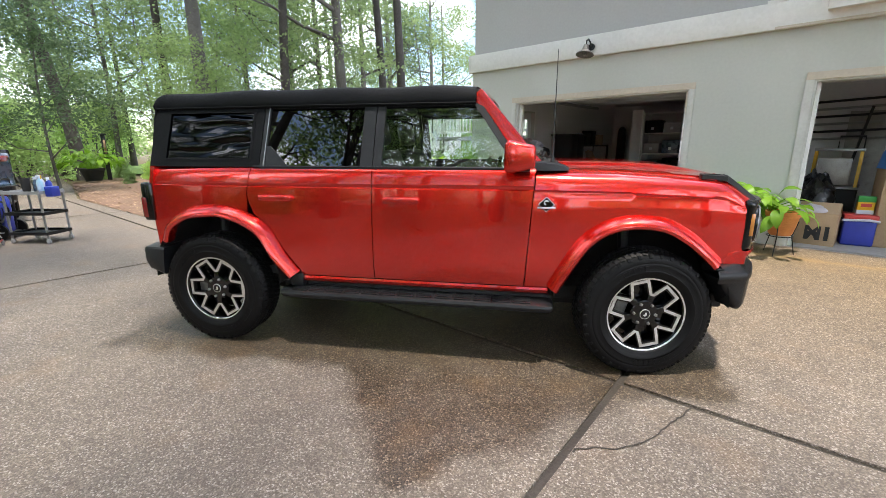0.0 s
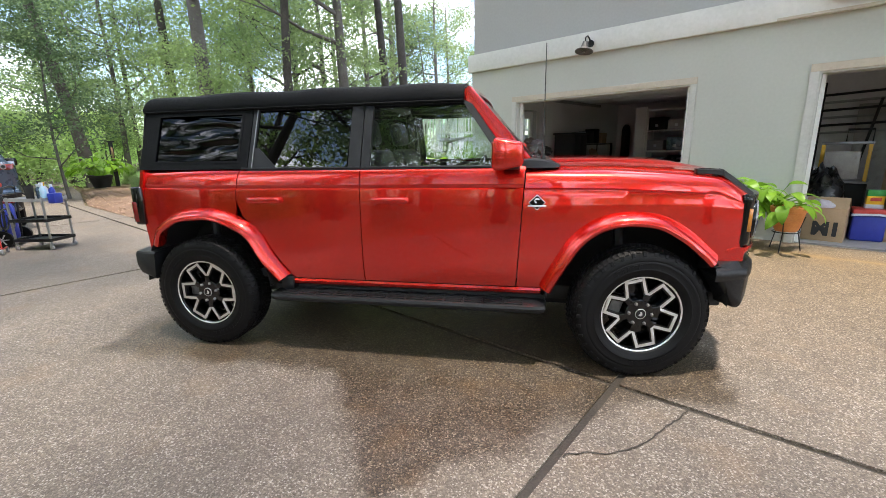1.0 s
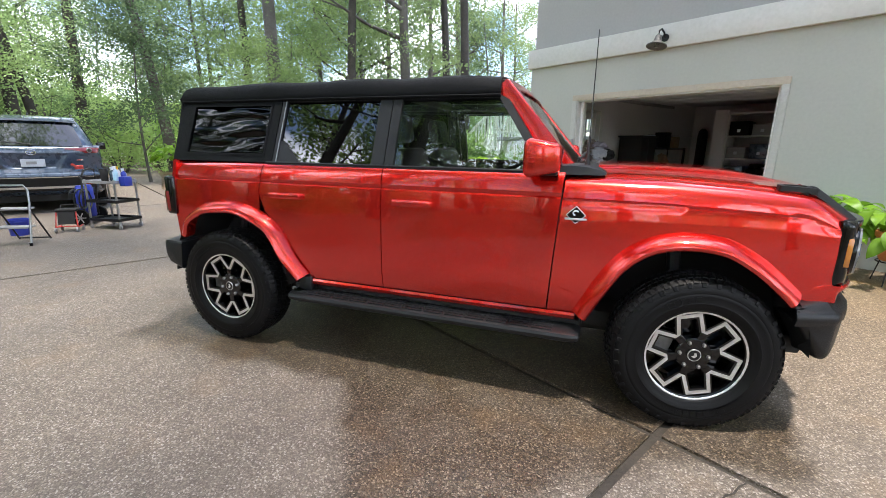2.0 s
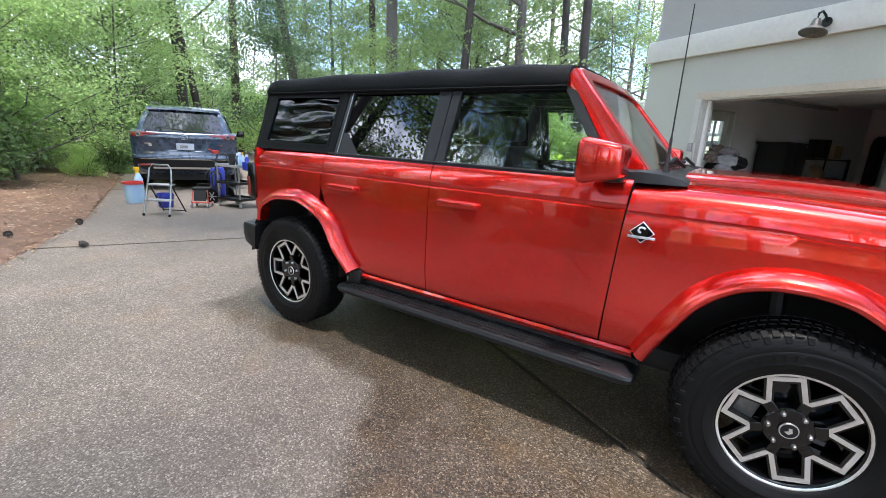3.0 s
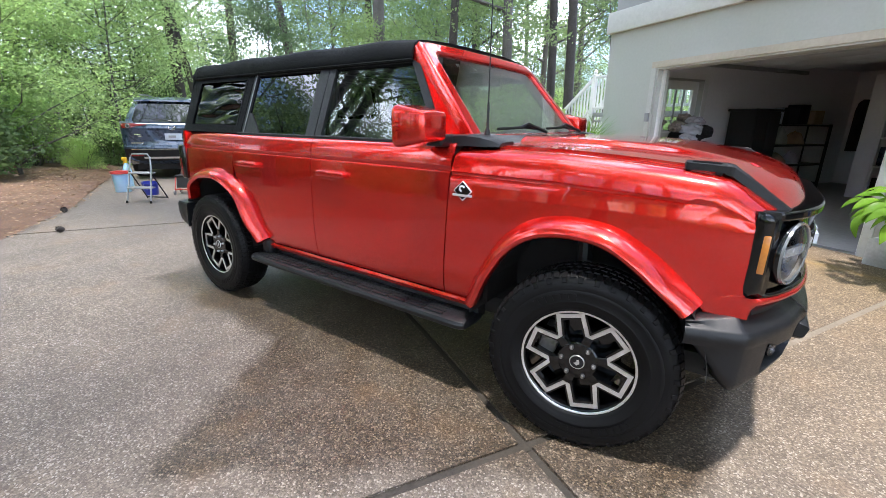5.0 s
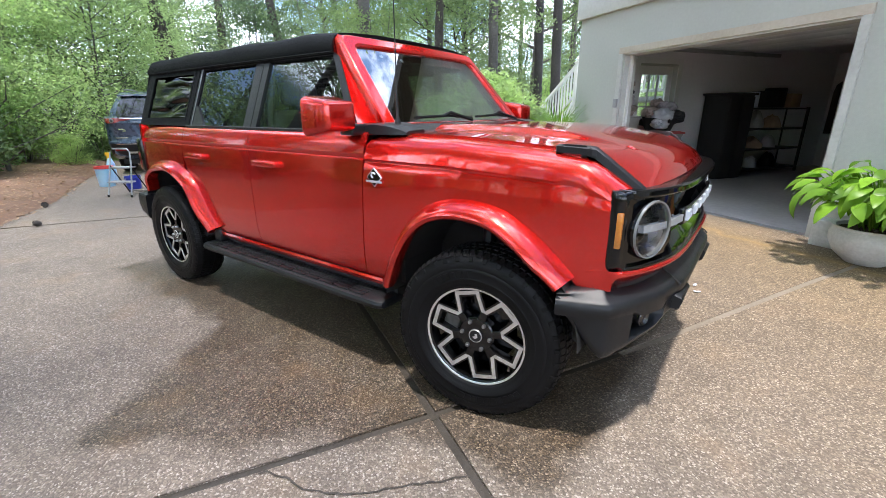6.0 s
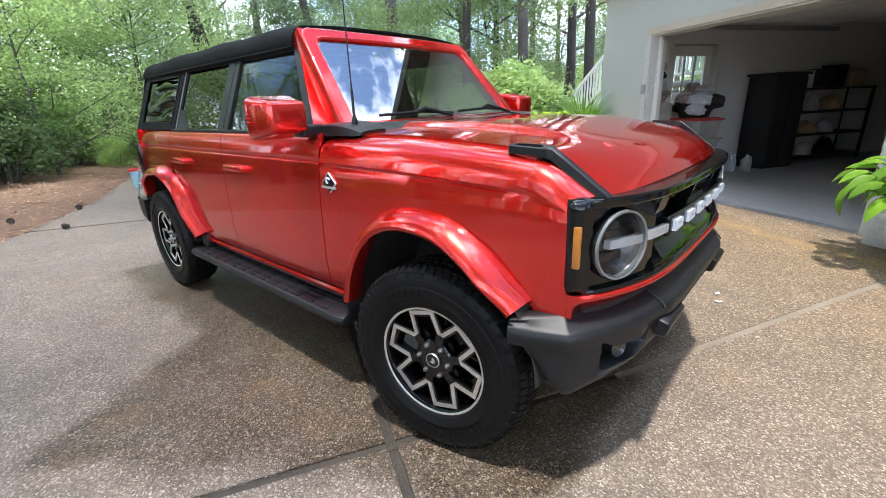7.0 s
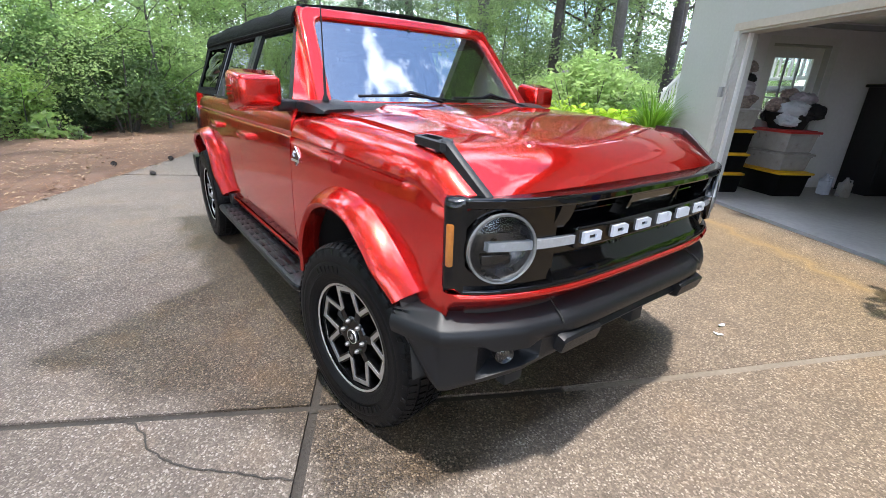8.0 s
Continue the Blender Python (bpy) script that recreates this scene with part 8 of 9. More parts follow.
def tail(y, z, proud=0.0):
    """A point of the parked car's rounded tail, with its sunk plate field and the ledge over the bumper."""
    x = interp(z, [(0.40, 0.075), (0.48, 0.030), (0.60, 0.005), (0.665, -0.012), (0.70, -0.008), (0.72, 0.014), (0.80, 0.020), (0.90, 0.010), (1.00, -0.004), (1.08, -0.012), (1.13, -0.006), (1.17, 0.020), (1.215, 0.085)])
    a = abs(y) / 0.965
    x += 0.05 * a * a + 0.13 * a**9
    wide = interp(z, [(0.80, 0.30), (1.06, 0.46)])
    x += 0.030 * (1 - smoothstep(wide - 0.03, wide + 0.02, abs(y))) * smoothstep(0.80, 0.83, z) * (1 - smoothstep(1.03, 1.07, z))
    return Vector((x - proud, y, z))


def tail_patch(name, mat, ys, zlow, zhigh, proud, parent, nz=4, label=""):
    """A thin piece that follows the tail: its lower and upper edges are functions of y."""
    bm = bmesh.new()
    slab(bm, [[tail(y, zlow(abs(y)) + (zhigh(abs(y)) - zlow(abs(y))) * k / nz, proud) for y in ys] for k in range(nz + 1)], (0.03, 0, 0))
    return part(name, bm, mat, parent, label, smooth=50)


tail_patch("tailgate", "navy", frange(-0.965, 0.965, 60), lambda a: 0.64, lambda a: 1.215, 0.0, suv, 46)
bm = bmesh.new()
cabin = [(0.10, 0.80, 1.14, 1.16), (0.22, 0.78, 1.14, 1.45), (0.40, 0.70, 1.14, 1.66), (0.75, 0.68, 1.13, 1.73), (1.8, 0.69, 1.10, 1.74), (2.6, 0.68, 1.08, 1.70), (3.1, 0.70, 1.06, 1.45), (3.7, 0.74, 1.04, 1.10)]
rows = []
for x, w, z0, z1 in cabin:
    rows.append([Vector((x, y, z)) for y, z in ((-0.90, z0), (-w - 0.03, z1 - 0.10 if z1 > 1.3 else z1 - 0.01), (-w + 0.04, z1 - 0.02), (-w * 0.6, z1), (w * 0.6, z1), (w - 0.04, z1 - 0.02), (w + 0.03, z1 - 0.10 if z1 > 1.3 else z1 - 0.01), (0.90, z0))])
v = grid(bm, rows)
part("cabin_shell", bm, "navy", suv, smooth=45)
bm = bmesh.new()
rows = []
for k in range(9):
    t = k / 8
    half = 0.735 - 0.115 * t - 0.05 * (2 * t - 1) ** 8
    rows.append([Vector((0.050 + 0.235 * t + 0.006 * (y / 0.7) ** 2, y, 1.205 + 0.375 * t - 0.012 * (y / 0.7) ** 2)) for y in frange(-half, half, 16)])
slab(bm, rows, (0.02, 0, -0.008))
part("rear_window", bm, "rear_glass", suv, "dark rear window reflecting trees", smooth=50)
for s in (-1, 1):
    bm = bmesh.new()
    y = lambda z: s * (0.905 - 0.17 * (z - 1.14) / 0.45)
    prism(bm, [(0.55, y(1.20), 1.20), (0.72, y(1.58), 1.58), (2.45, y(1.58), 1.58), (3.1, y(1.16), 1.16)], (0, s * 0.012, 0))
    part("side_window", bm, "gloss_black", suv)
    bm = bmesh.new()
    box(bm, 2.75, 2.95, min(s * 0.98, s * 1.16), max(s * 0.98, s * 1.16), 1.10, 1.26, 0.03, seg=3)
    box(bm, 2.82, 2.9, min(s * 0.90, s * 1.0), max(s * 0.90, s * 1.0), 1.12, 1.17)
    part("door_mirror", bm, "gloss_black", suv)
    # tail lamp: a round cluster with a slim tongue
    ys = [s * q for q in (frange(0.46, 0.945, 14) if s > 0 else frange(0.945, 0.46, 14))]
    lamp = tail_patch("tail_lamp", "red_lens", ys, lambda a: interp(a, [(0.46, 1.142), (0.66, 1.112), (0.74, 1.078), (0.90, 1.072), (0.945, 1.10)]), lambda a: interp(a, [(0.46, 1.156), (0.74, 1.176), (0.945, 1.170)]), 0.014, suv)
    c = tail(s * 0.80, 1.122, 0.014)
    m = Matrix.Translation(c) @ Matrix.Rotation(radians(-90 - s * 18), 4, "Z")
    bm = bmesh.new()
    lathe(bm, [(0.026, 0.0), (0.030, -0.010), (0.040, -0.010), (0.045, 0.0)], 24, "y", m, cap=False)
    part("ring", bm, "light_grey", lamp)
    bm = bmesh.new()
    lathe(bm, [(0.0, -0.008), (0.02, -0.006), (0.026, 0.0)], 20, "y", m, cap=False)
    part("lens", bm, "lamp_bowl", lamp)
    bm = bmesh.new()
    box(bm, 0.018, 0.06, min(s * 0.60, s * 0.84), max(s * 0.60, s * 0.84), 0.50, 0.550, 0.008)
    part("reflector", bm, "red_lens", suv)
    bm = bmesh.new()
    tube(bm, [(0.75, s * 0.62, 1.77), (1.6, s * 0.63, 1.80), (2.5, s * 0.62, 1.76)], 0.016, 6)
    part("roof_rail", bm, "light_grey", suv)
    for x in (0.98, 3.95):
        bm = bmesh.new()
        lathe(bm, [(0.0, -0.10), (0.22, -0.11), (0.24, -0.12), (0.33, -0.12), (0.37, -0.09), (0.375, 0.09), (0.33, 0.12), (0.0, 0.10)], 36, "y", Matrix.Translation((x, s * 0.86, 0.372)), cap=False)
        part("wheel", bm, "rubber", suv)
tail_patch("lower_bumper", "black_plastic", frange(-0.955, 0.955, 40), lambda a: 0.40, lambda a: 0.655, 0.004, suv, 8)
tail_patch("bumper_crease", "chrome", frange(-0.80, 0.80, 24), lambda a: 0.640, lambda a: 0.654, 0.010, suv, 1)
tail_patch("bumper_strip", "alloy", frange(-0.60, 0.60, 20), lambda a: 0.445, lambda a: 0.485, 0.016, suv, 2)
tail_patch("tailgate_strip", "alloy", frange(-0.66, 0.66, 24), lambda a: 1.158 + 0.014 * (a / 0.66) ** 2, lambda a: 1.176 + 0.014 * (a / 0.66) ** 2, 0.012, suv, 1)
bm = bmesh.new()
box(bm, 0.018, 0.032, -0.160, 0.160, 0.838, 0.972, 0.004)
plate = part("number_plate", bm, "plate", suv)
bm = bmesh.new()
box(bm, 0.015, 0.018, -0.05, 0.09, 0.88, 0.93)
part("plate_bar", bm, "grey_plastic", plate)
bm = bmesh.new()
tube(bm, [(-0.026, 0.062 * math.cos(a), 1.090 + 0.045 * math.sin(a)) for a in (2 * math.pi * k / 20 for k in range(21))], 0.007, 6, close=False)
emblem = part("emblem", bm, "chrome", suv)
bm = bmesh.new()
tube(bm, [(-0.026, -0.055, 1.100), (-0.027, -0.02, 1.085), (-0.027, 0.0, 1.070), (-0.027, 0.02, 1.085), (-0.026, 0.055, 1.100)], 0.007, 6)
part("emblem_wing", bm, "chrome", emblem)
for y, w, z in ((0.64, 0.065, 0.94), (0.61, 0.03, 0.905), (0.64, 0.15, 0.765), (-0.64, 0.05, 0.94)):
    bm = bmesh.new()
    c = tail(y, z)
    box(bm, c.x - 0.006, c.x + 0.02, y - w, y + w, z, z + 0.022)
    part("badge_bar", bm, "chrome", suv)
bm = bmesh.new()
tube(bm, [(0.055, -0.02, 1.215), (0.070, 0.06, 1.235), (0.105, 0.50, 1.275)], [0.018, 0.016, 0.008], 6)
part("wiper", bm, "black_plastic", suv)
bm = bmesh.new()
rows = [[Vector((x, y, z - 0.015 * (y / 0.66) ** 2)) for y in frange(-0.66, 0.66, 8)] for x, z in ((0.28, 1.665), (0.36, 1.70), (0.62, 1.735))]
slab(bm, rows, (0, 0, -0.035))
part("spoiler", bm, "navy", suv)
bm = bmesh.new()
prism(bm, [(0.92, -0.012, 1.735), (1.10, -0.012, 1.735), (0.98, -0.012, 1.80), (0.94, -0.012, 1.80)], (0, 0.024, 0))
part("roof_antenna", bm, "gloss_black", suv)
bm = bmesh.new()
box(bm, 0.3, 4.7, -0.80, 0.80, 0.2, 0.34)
part("underbody", bm, "dark", suv)

# ---- washing things on the drive ----
lad = thing("step_ladder", "grey folding two-step ladder with dark treads", "ladder", pose(-6.40, 0.235, 0.0, 0, 0, 32.5))
bm = bmesh.new()
tube(bm, [(-0.21, 0.0, 0.0), (-0.19, 0.16, 0.55), (-0.175, 0.20, 0.74), (-0.13, 0.21, 0.80), (0.13, 0.21, 0.80), (0.175, 0.20, 0.74), (0.19, 0.16, 0.55), (0.21, 0.0, 0.0)], 0.013, 8)
part("front_frame", bm, "light_grey", lad)
for s in (-1, 1):
    bm = bmesh.new()
    tube(bm, [(s * 0.18, 0.14, 0.52), (s * 0.19, 0.46, 0.012)], 0.011, 8)
    part("rear_leg", bm, "black_plastic", lad)
bm = bmesh.new()
tube(bm, [(-0.19, 0.45, 0.03), (0.19, 0.45, 0.03)], 0.011, 8)
part("rear_bar", bm, "black_plastic", lad)
for y0, z, w in ((0.02, 0.235, 0.195), (0.10, 0.475, 0.18)):
    bm = bmesh.new()
    box(bm, -w, w, y0, y0 + 0.17, z, z + 0.025, 0.006)
    part("tread", bm, "grey_plastic", lad)
for s in (-1, 1):
    bm = bmesh.new()
    lathe(bm, [(0.0, 0.0), (0.018, 0.0), (0.017, 0.04), (0.0, 0.04)], 10, "z", Matrix.Translation((s * 0.21, 0.0, 0)), cap=False)
    part("foot", bm, "rubber", lad)


def pail(m, r, h, body, rim, label, group=""):
    b = thing("bucket", label, "bucket", m, group)
    bm = bmesh.new()
    lathe(bm, [(0.0, 0.0), (r * 0.84, 0.0), (r * 0.86, 0.01), (r * 0.97, h * 0.85), (r * 1.02, h * 0.86), (r * 1.02, h * 0.9), (r, h * 0.91), (r, h), (r * 0.96, h), (r * 0.83, 0.03), (0.0, 0.03)], 36, cap=False)
    part("tub", bm, body, b)
    if rim:
        bm = bmesh.new()
        lathe(bm, [(r * 0.75, h + 0.005), (r * 1.06, h + 0.01), (r * 1.07, h - 0.03), (r * 1.03, h - 0.032)], 36, cap=False)
        lathe(bm, [(0.0, h - 0.02), (r * 0.78, h - 0.01), (r * 0.78, h + 0.008)], 36, cap=False)
        part("lid", bm, rim, b)
    bm = bmesh.new()
    tube(bm, [(r * math.cos(a), 0.02 + r * 1.0 * math.sin(a) * 0.4, h * 0.88 - r * 1.0 * math.sin(a) * 0.75) for a in (math.pi * k / 10 for k in range(11))], 0.004, 5)
    part("bail", bm, "steel", b)
    return b


pail(pose(-8.0, 0.55, 0, 0, 0, 120), 0.155, 0.38, "bucket_clear", "red_plastic", "milky blue bucket with a red lid and water")
pail(pose(-7.22, 0.74, 0, 0, 0, 120), 0.135, 0.24, "blue_plastic", "", "small bright blue bucket behind the ladder")


def bottle(m, r, h, body, head, label, group="cleaning bottles", trigger=True):
    b = thing("spray_bottle", label, "bottle", m, group)
    bm = bmesh.new()
    lathe(bm, [(0.0, 0.0), (r, 0.0), (r * 1.03, 0.01), (r, h * 0.62), (r * 0.6, h * 0.76), (r * 0.35, h * 0.82), (r * 0.35, h * 0.88), (0.0, h * 0.88)], 20, cap=False)
    part("body", bm, body, b)
    bm = bmesh.new()
    lathe(bm, [(r * 0.42, h * 0.83), (r * 0.42, h * 0.93), (0.0, h * 0.93)], 14, cap=False)
    if trigger:
        box(bm, -r * 0.9, r * 0.5, -r * 0.22, r * 0.22, h * 0.90, h, 0.005)
        stick(bm, (-r * 0.45, 0, h * 0.91), (-r * 0.75, 0, h * 0.78), 0.012)
    part("head", bm, head, b)
    return b


bottle(pose(-8.35, 0.78, 0, 0, 0, 30), 0.075, 0.62, "bucket_clear", "yellow_plastic", "tall pale spray bottle with a yellow head")

stool = thing("rolling_stool", "low black seat on a red frame with castors", "stool", pose(-6.82, 1.16, 0, 0, 0, 45) @ Matrix.Scale(0.8, 4))
bm = bmesh.new()
box(bm, -0.17, 0.17, -0.03, 0.23, 0.40, 0.45, 0.02, seg=3)
part("seat", bm, "dark", stool)
bm = bmesh.new()
rows = [[Vector((x, y, z)) for x in (-0.13, 0.13)] for y, z in ((-0.02, 0.40), (-0.08, 0.16))]
slab(bm, rows, (0, 0.01, 0))
part("apron", bm, "dark", stool)
for s in (-1, 1):
    bm = bmesh.new()
    tube(bm, [(s * 0.15, 0.0, 0.40), (s * 0.17, -0.10, 0.10), (s * 0.17, 0.22, 0.10)], 0.014, 8)
    part("side_rail", bm, "red_plastic", stool)
    bm = bmesh.new()
    tube(bm, [(s * 0.14, 0.22, 0.42), (s * 0.14, 0.27, 0.50), (0, 0.28, 0.51)], 0.010, 6)
    part("push_bar", bm, "black_plastic", stool)
    for y in (-0.12, 0.22):
        bm = bmesh.new()
        lathe(bm, [(0.0, -0.012), (0.05, -0.014), (0.056, 0.0), (0.05, 0.014), (0.0, 0.012)], 18, "y", Matrix.Translation((s * 0.17, y, 0.056)) @ Matrix.Rotation(radians(90), 4, "Z"), cap=False)
        part("castor", bm, "grey_plastic", stool)
bm = bmesh.new()
tube(bm, [(-0.17, -0.08, 0.12), (0.17, -0.08, 0.12)], 0.012, 6)
part("cross_bar", bm, "red_plastic", stool)

cart = thing("utility_cart", "grey three-shelf utility cart with black trays", "cart", pose(-6.56, 1.72, 0, 0, 0, 8))
for x in (-0.28, 0.28):
    for y in (-0.19, 0.19):
        bm = bmesh.new()
        tube(bm, [(x, y, 0.07), (x, y, 0.80)], 0.016, 8)
        part("post", bm, "light_grey", cart)
        bm = bmesh.new()
        lathe(bm, [(0.0, -0.011), (0.032, -0.012), (0.036, 0.0), (0.032, 0.012), (0.0, 0.011)], 16, "y", Matrix.Translation((x, y, 0.036)), cap=False)
        box(bm, x - 0.012, x + 0.012, y - 0.018, y + 0.018, 0.03, 0.08)
        part("castor", bm, "grey_plastic", cart)
for z in (0.13, 0.43, 0.74):
    bm = bmesh.new()
    box(bm, -0.30, 0.30, -0.21, 0.21, z, z + 0.012)
    for a, b, c, d in ((-0.30, 0.30, -0.21, -0.197), (-0.30, 0.30, 0.197, 0.21), (-0.30, -0.287, -0.197, 0.197), (0.287, 0.30, -0.197, 0.197)):
        box(bm, a, b, c, d, z + 0.012, z + 0.045)
    part("tray", bm, "black_plastic" if z < 0.7 else "grey_plastic", cart)
bm = bmesh.new()
tube(bm, [(-0.30, -0.19, 0.78), (-0.40, -0.17, 0.84), (-0.40, 0.17, 0.84), (-0.30, 0.19, 0.78)], 0.012, 8)
part("push_handle", bm, "black_plastic", cart)
C = pose(-6.56, 1.72, 0, 0, 0, 8)
for k, (x, y, r, h, b_, hd) in enumerate(((0.16, -0.08, 0.04, 0.24, "navy", "white_letter"), (0.24, -0.10, 0.038, 0.26, "bucket_clear", "white_letter"), (0.22, 0.06, 0.04, 0.22, "blue_plastic", "white_letter"), (0.06, 0.10, 0.042, 0.25, "white_letter", "yellow_plastic"), (0.12, 0.0, 0.036, 0.20, "dark", "red_plastic"))):
    bottle(C @ pose(x, y, 0.752, 0, 0, 50 * k), r, h, b_, hd, "cleaning bottle on the cart")
cup = thing("tumbler", "black tumbler on the cart", "tumbler", C @ pose(0.02, -0.10, 0.752))
bm = bmesh.new()
lathe(bm, [(0.0, 0.0), (0.045, 0.0), (0.058, 0.21), (0.056, 0.215), (0.044, 0.02), (0.0, 0.02)], 24, cap=False)
part("body", bm, "dark", cup)
bx = thing("caddy_box", "small blue box hung on the cart's end", "box", C @ pose(0.36, -0.05, 0.70))
bm = bmesh.new()
box(bm, -0.055, 0.055, -0.07, 0.07, 0.0, 0.15, 0.01)
part("body", bm, "blue_plastic", bx)
wash = thing("pressure_washer", "blue pressure washer with black wheels and a black hose", "pressure washer", pose(-7.34, 1.78, 0, 0, 0, -60))
for x in (-0.10, 0.10):
    bm = bmesh.new()
    lathe(bm, [(0.0, 0.10), (0.06, 0.10), (0.085, 0.14), (0.085, 0.60), (0.06, 0.66), (0.0, 0.67)], 24, "z", Matrix.Translation((x * 0.9, 0, 0)), cap=False)
    part("cylinder", bm, "blue_plastic", wash)
for s in (-1, 1):
    bm = bmesh.new()
    lathe(bm, [(0.0, -0.02), (0.10, -0.025), (0.135, -0.02), (0.135, 0.02), (0.10, 0.025), (0.0, 0.02)], 28, "y", Matrix.Translation((s * 0.26, 0.03, 0.135)) @ Matrix.Rotation(radians(90), 4, "Z"), cap=False)
    w_ = part("wheel", bm, "rubber", wash)
    bm = bmesh.new()
    for k in range(6):
        a = k * math.pi / 3
        stick(bm, (s * 0.287, 0.03, 0.135), (s * 0.287, 0.03 + 0.09 * math.cos(a), 0.135 + 0.09 * math.sin(a)), 0.014)
    part("wheel_spokes", bm, "grey_plastic", w_)
    bm = bmesh.new()
    tube(bm, [(s * 0.20, 0.05, 0.12), (s * 0.20, 0.10, 0.80), (s * 0.14, 0.12, 0.92), (0, 0.12, 0.94)], 0.016, 8)
    part("handle_tube", bm, "black_plastic", wash)
bm = bmesh.new()
tube(bm, [(0.24 + 0.13 * math.cos(a) , -0.04 + 0.012 * a, 0.45 + 0.16 * math.sin(a)) for a in (0.35 * k for k in range(50))], 0.014, 6)
part("hose", bm, "black_plastic", wash)
bm = bmesh.new()
box(bm, -0.06, 0.10, -0.03, 0.03, 0.93, 1.0, 0.015)
stick(bm, (0.10, 0, 0.98), (0.20, 0, 1.02), 0.03)
part("trigger_gun", bm, "red_plastic", wash)
bm = bmesh.new()
box(bm, -0.2, 0.2, -0.12, 0.12, 0.05, 0.11, 0.015)
part("base", bm, "dark", wash)

# ---- small things on the ground ----
bm = bmesh.new()
lathe(bm, [(0.0, 0.0), (0.018, 0.004), (0.030, 0.02), (0.034, 0.04), (0.028, 0.065), (0.014, 0.085), (0.0, 0.09)], 12, cap=False)
for j in range(7):
    z, r = 0.012 + 0.011 * j, 0.032 * math.sin(0.5 + 2.2 * j / 7)
    for k in range(9):
        a = k * 0.698 + j * 0.35
        q = [(0.8 * r, -0.008, z), (0.8 * r, 0.008, z), (r + 0.014, 0.004, z + 0.010), (r + 0.014, -0.004, z + 0.010)]
        m = Matrix.Rotation(a, 4, "Z")
        bm.faces.new([bm.verts.new(m @ Vector(c)) for c in q])
cone_me = bpy.data.meshes.new("cone")
bm.to_mesh(cone_me)
bm.free()
cone_me.materials.append(M["bark"])
for k, (x, y) in enumerate(((-4.92, -1.11), (-6.40, -0.73), (-5.80, -1.62))):
    c = thing("pine_cone", "brown open pine cone lying on the ground", "pine cone", pose(x, y, 0.035 if k < 2 else 0.08, 80, 0, 50 * k), group="pine cones")
    ob = new("cone", cone_me)
    ob.parent = c

# two pale petals on the drive
for k, (x, y, a) in enumerate(((2.18, 1.12, 20), (2.15, 1.24, 75))):
    c = thing("petal", "white fallen petal lying on the concrete", "petal", pose(x, y, rise(x, y) + 0.003, 0, 0, a), group="petals")
    bm = bmesh.new()
    slab(bm, [[Vector((0.026 * u, 0.012 * w * (1 - u * u) ** 0.5, 0.006 * u * u + 0.004 * w * w)) for w in (-1, 0, 1)] for u in (-0.96, -0.5, 0.0, 0.5, 0.96)], (0, 0, 0.0015))
    part("blade", bm, "white_letter", c, smooth=60)

# pine straw on the mulch
rng = np.random.default_rng(9)
n = 5200
x = rng.uniform(-12, -2.2, n)
edge = np.interp(x, [-14.9, -11.0, -7.78, -6.9, -4.76, -3.5, -1.7], [2.83, 1.26, -0.18, -0.54, -1.88, -2.66, -4.2])
y = edge + 0.10 - np.abs(rng.normal(0, 1.6, n))
a = rng.uniform(0, 6.283, n)
ln = rng.uniform(0.04, 0.11, n)
w = 0.003
z = 0.085 + rng.uniform(0, 0.02, n) - 0.07 * np.clip(1 - (edge - y) / 0.4, 0, 1)
d = np.stack([np.cos(a), np.sin(a), rng.uniform(-0.1, 0.25, n)], 1) * ln[:, None]
s = np.stack([-np.sin(a), np.cos(a), np.zeros(n)], 1) * w
P = np.stack([x, y, z], 1)
V = np.stack([P - d - s, P - d + s, P + d + s, P + d - s], 1).reshape(-1, 3)
me = bpy.data.meshes.new("pine_straw")
me.from_pydata(V.tolist(), [], np.arange(n * 4).reshape(-1, 4).tolist())
me.materials.append(M["straw"])
tagged(new("pine_straw", me), "loose brown pine straw scattered over the mulch", "pine straw", kind="stuff")

# dry leaves and bark flakes on the beds and along their edges
n = 4200
x = rng.uniform(-13, -2.2, n)
edge = np.interp(x, [-14.9, -11.0, -7.78, -6.9, -4.76, -3.5, -1.7], [2.83, 1.26, -0.18, -0.54, -1.88, -2.66, -4.2])
y = edge + 0.16 - np.abs(rng.normal(0, 1.9, n))
a = rng.uniform(0, 6.283, n)
ln = rng.uniform(0.012, 0.04, n)[:, None]
z = 0.095 + rng.uniform(0, 0.02, n) - 0.085 * np.clip(1 - (edge - y) / 0.4, 0, 1)
tilt = rng.uniform(-0.35, 0.35, (n, 2))
d = np.stack([np.cos(a), np.sin(a), tilt[:, 0]], 1) * ln
e = np.stack([-np.sin(a), np.cos(a), tilt[:, 1]], 1) * ln * 0.5
P = np.stack([x, y, z], 1)
V = np.stack([P - d, P + e, P + d, P - e], 1).reshape(-1, 3)
x2 = rng.uniform(-15, -1.6, n)
edge2 = np.interp(x2, [-15.4, -11.5, -6.95, -4.2, -1.3], [9.56, 6.48, 4.05, 4.36, 5.65])
y2 = edge2 - 0.08 + np.abs(rng.normal(0, 1.3, n))
z2 = 0.10 + rng.uniform(0, 0.015, n) - 0.09 * np.clip(1 - (y2 - edge2) / 0.4, 0, 1)
P = np.concatenate([P, np.stack([x2, y2, z2], 1)])
d, e = np.concatenate([d, d]), np.concatenate([e, e])
n *= 2
V = np.stack([P - d, P + e, P + d, P - e], 1).reshape(-1, 3)
me = bpy.data.meshes.new("leaf_litter")
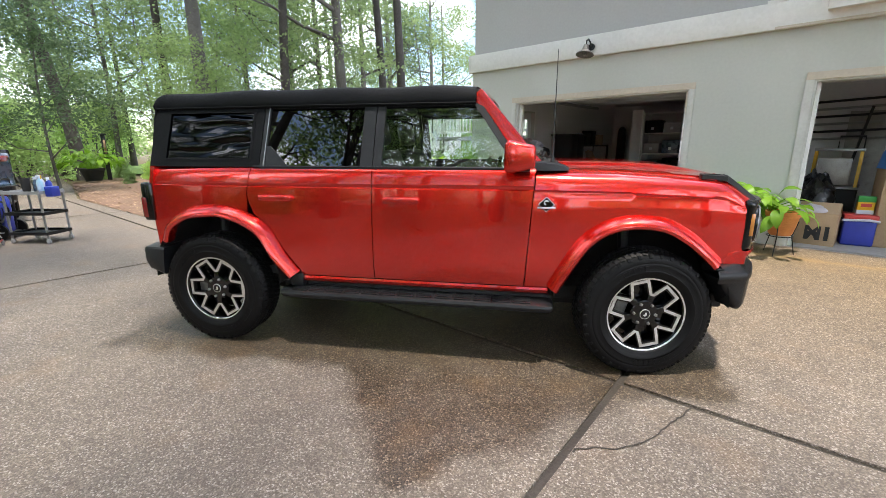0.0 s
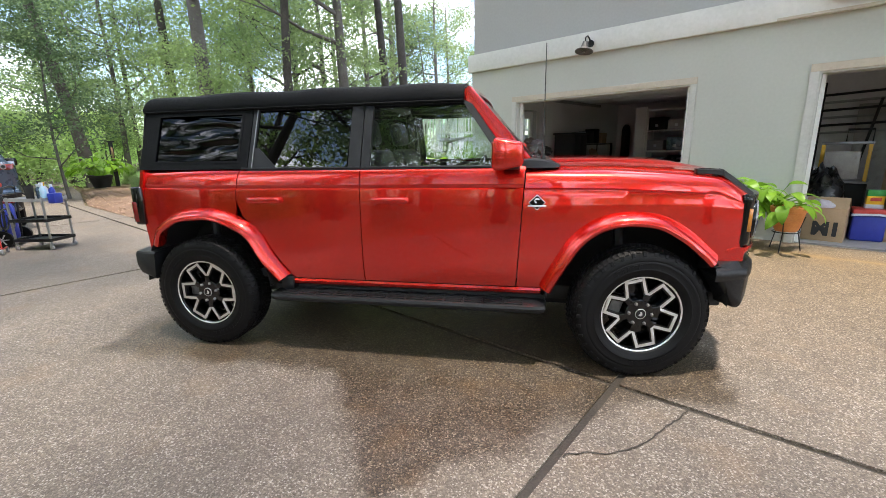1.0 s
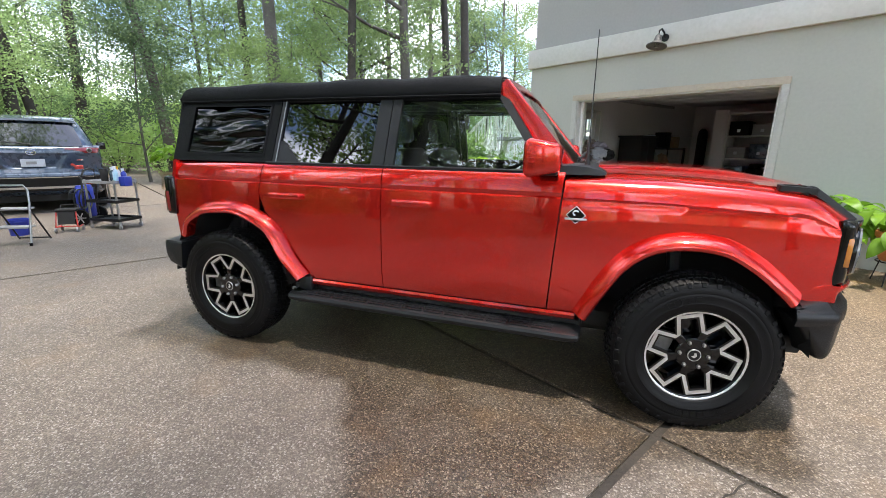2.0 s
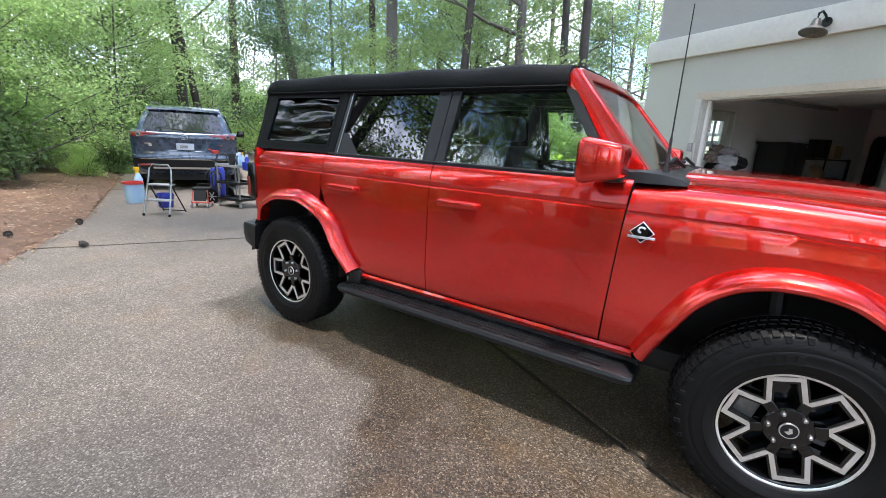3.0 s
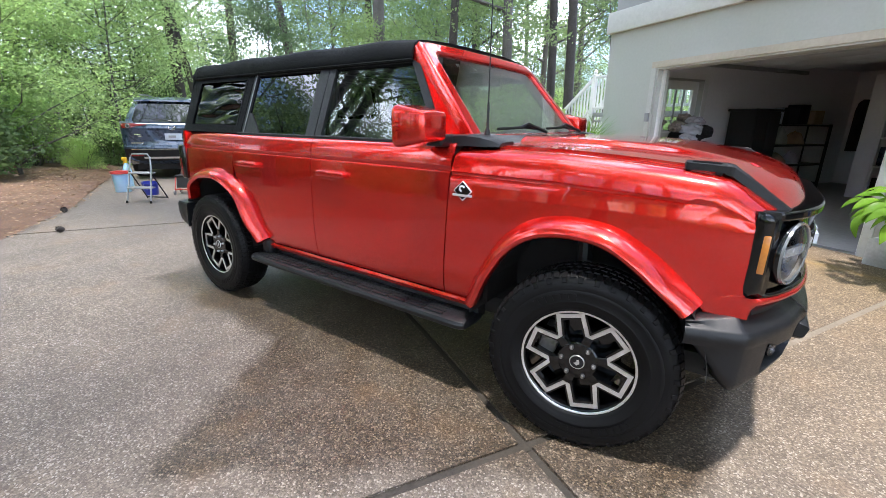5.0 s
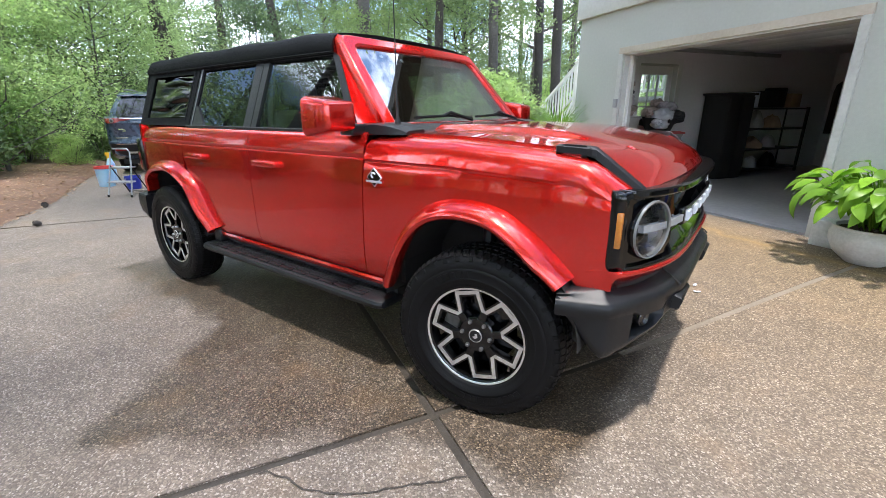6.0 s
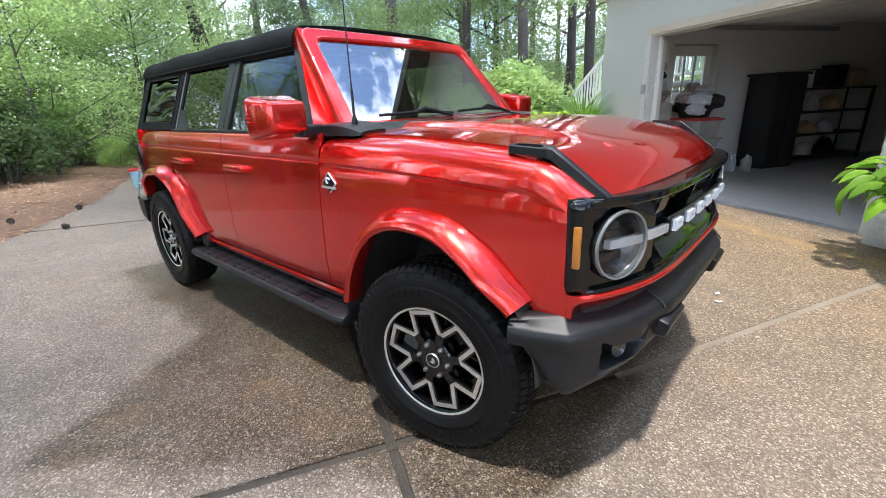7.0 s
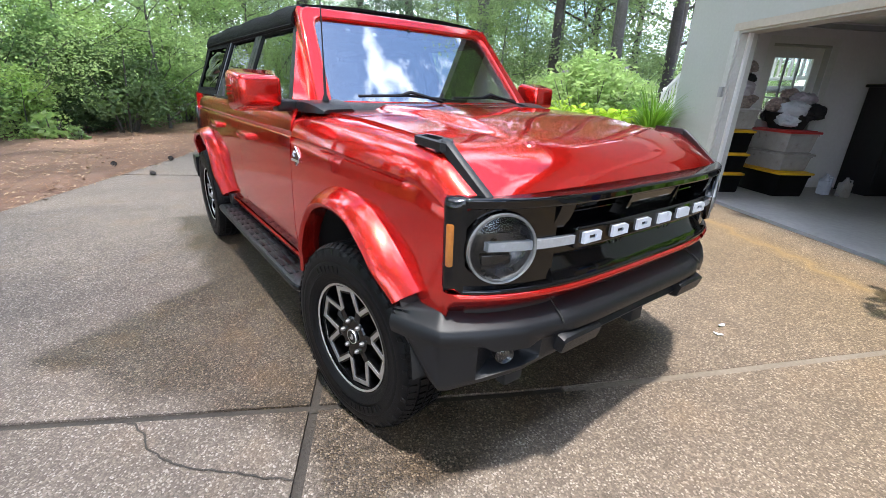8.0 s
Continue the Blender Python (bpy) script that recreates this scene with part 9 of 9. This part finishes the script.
me.from_pydata(V.tolist(), [], np.arange(n * 4).reshape(-1, 4).tolist())
me.materials.append(M["litter"])
tagged(new("leaf_litter", me), "dry tan leaves and bark flakes strewn over the mulch", "leaf litter", kind="stuff")

# ---- beyond the drive: planter, lamp post, far house ----
tub = thing("potted_plant", "large-leaved plant in a black pot by the drive", "potted plant", pose(-16.5, 11.30, 0.02))
bm = bmesh.new()
lathe(bm, [(0.0, 0.0), (0.26, 0.0), (0.40, 0.45), (0.43, 0.47), (0.43, 0.55), (0.38, 0.55), (0.0, 0.5)], 30, cap=False)
part("pot", bm, "dark", tub)
holder = new("foliage")
holder.parent, holder.matrix_basis = tub, pose(0, 0, 0.5)
broad_plant(holder, 85, 0.34, 1.0, 0.42, 0.11, "leaf_pot", 77)
post = thing("lamp_post", "black post with a round wooden plaque", "post", pose(-16.4, 11.92, 0.0, 0, -4, -40) @ Matrix.Scale(1.08, 4))
bm = bmesh.new()
box(bm, -0.07, 0.07, -0.07, 0.07, 0.0, 1.75, 0.01)
box(bm, -0.13, 0.13, -0.13, 0.13, 1.75, 1.80, 0.01)
part("shaft", bm, "black_plastic", post)
bm = bmesh.new()
tube(bm, [(0.0, 0, 1.60), (0.45, 0, 1.60)], 0.02, 8)
part("bracket", bm, "black_plastic", post)
bm = bmesh.new()
lathe(bm, [(0.0, -0.03), (0.24, -0.03), (0.26, 0.0), (0.24, 0.03), (0.0, 0.03)], 32, "y", Matrix.Translation((0.42, 0, 1.28)), cap=False)
part("plaque", bm, "wood", post)
fence = thing("picket_fence", "short weathered grey picket fence among the shrubs", "fence", pose(-15.3, 1.40, 0, 0, 0, 75))
for k in range(8):
    bm = bmesh.new()
    prism(bm, [(-0.50 + k * 0.09, 0, 0), (-0.44 + k * 0.09, 0, 0), (-0.44 + k * 0.09, 0, 1.55), (-0.47 + k * 0.09, 0, 1.60), (-0.50 + k * 0.09, 0, 1.55)], (0, 0.02, 0))
    part("picket", bm, "bin_clear", fence)
for z in (0.3, 0.8):
    bm = bmesh.new()
    box(bm, -0.52, 0.21, 0.02, 0.05, z, z + 0.07)
    part("rail", bm, "light_grey", fence)
for k, (x, y, w, h, t) in enumerate(((-44, 30, 12, 3.2, 40), (-30, 44, 10, 3.0, 10))):
    far = thing("far_house", "pale low house half hidden by the trees", "house", pose(x, y, -0.1, 0, 0, t), group="houses beyond the wood")
    bm = bmesh.new()
    box(bm, -w / 2, w / 2, -4, 4, 0, h)
    part("wall", bm, "white", far)
    bm = bmesh.new()
    prism(bm, [(-w / 2 - 0.4, -4.5, h), (-w / 2 - 0.4, 4.5, h), (-w / 2 - 0.4, 0, h + 2.2)], (w + 0.8, 0, 0))
    part("roof", bm, "roof", far)
    for q in range(4):
        bm = bmesh.new()
        box(bm, -w / 2 + 1.2 + q * 2.6, -w / 2 + 2.3 + q * 2.6, -4.04, -3.98, 1.0, 2.3)
        part("window", bm, "gloss_black", far)
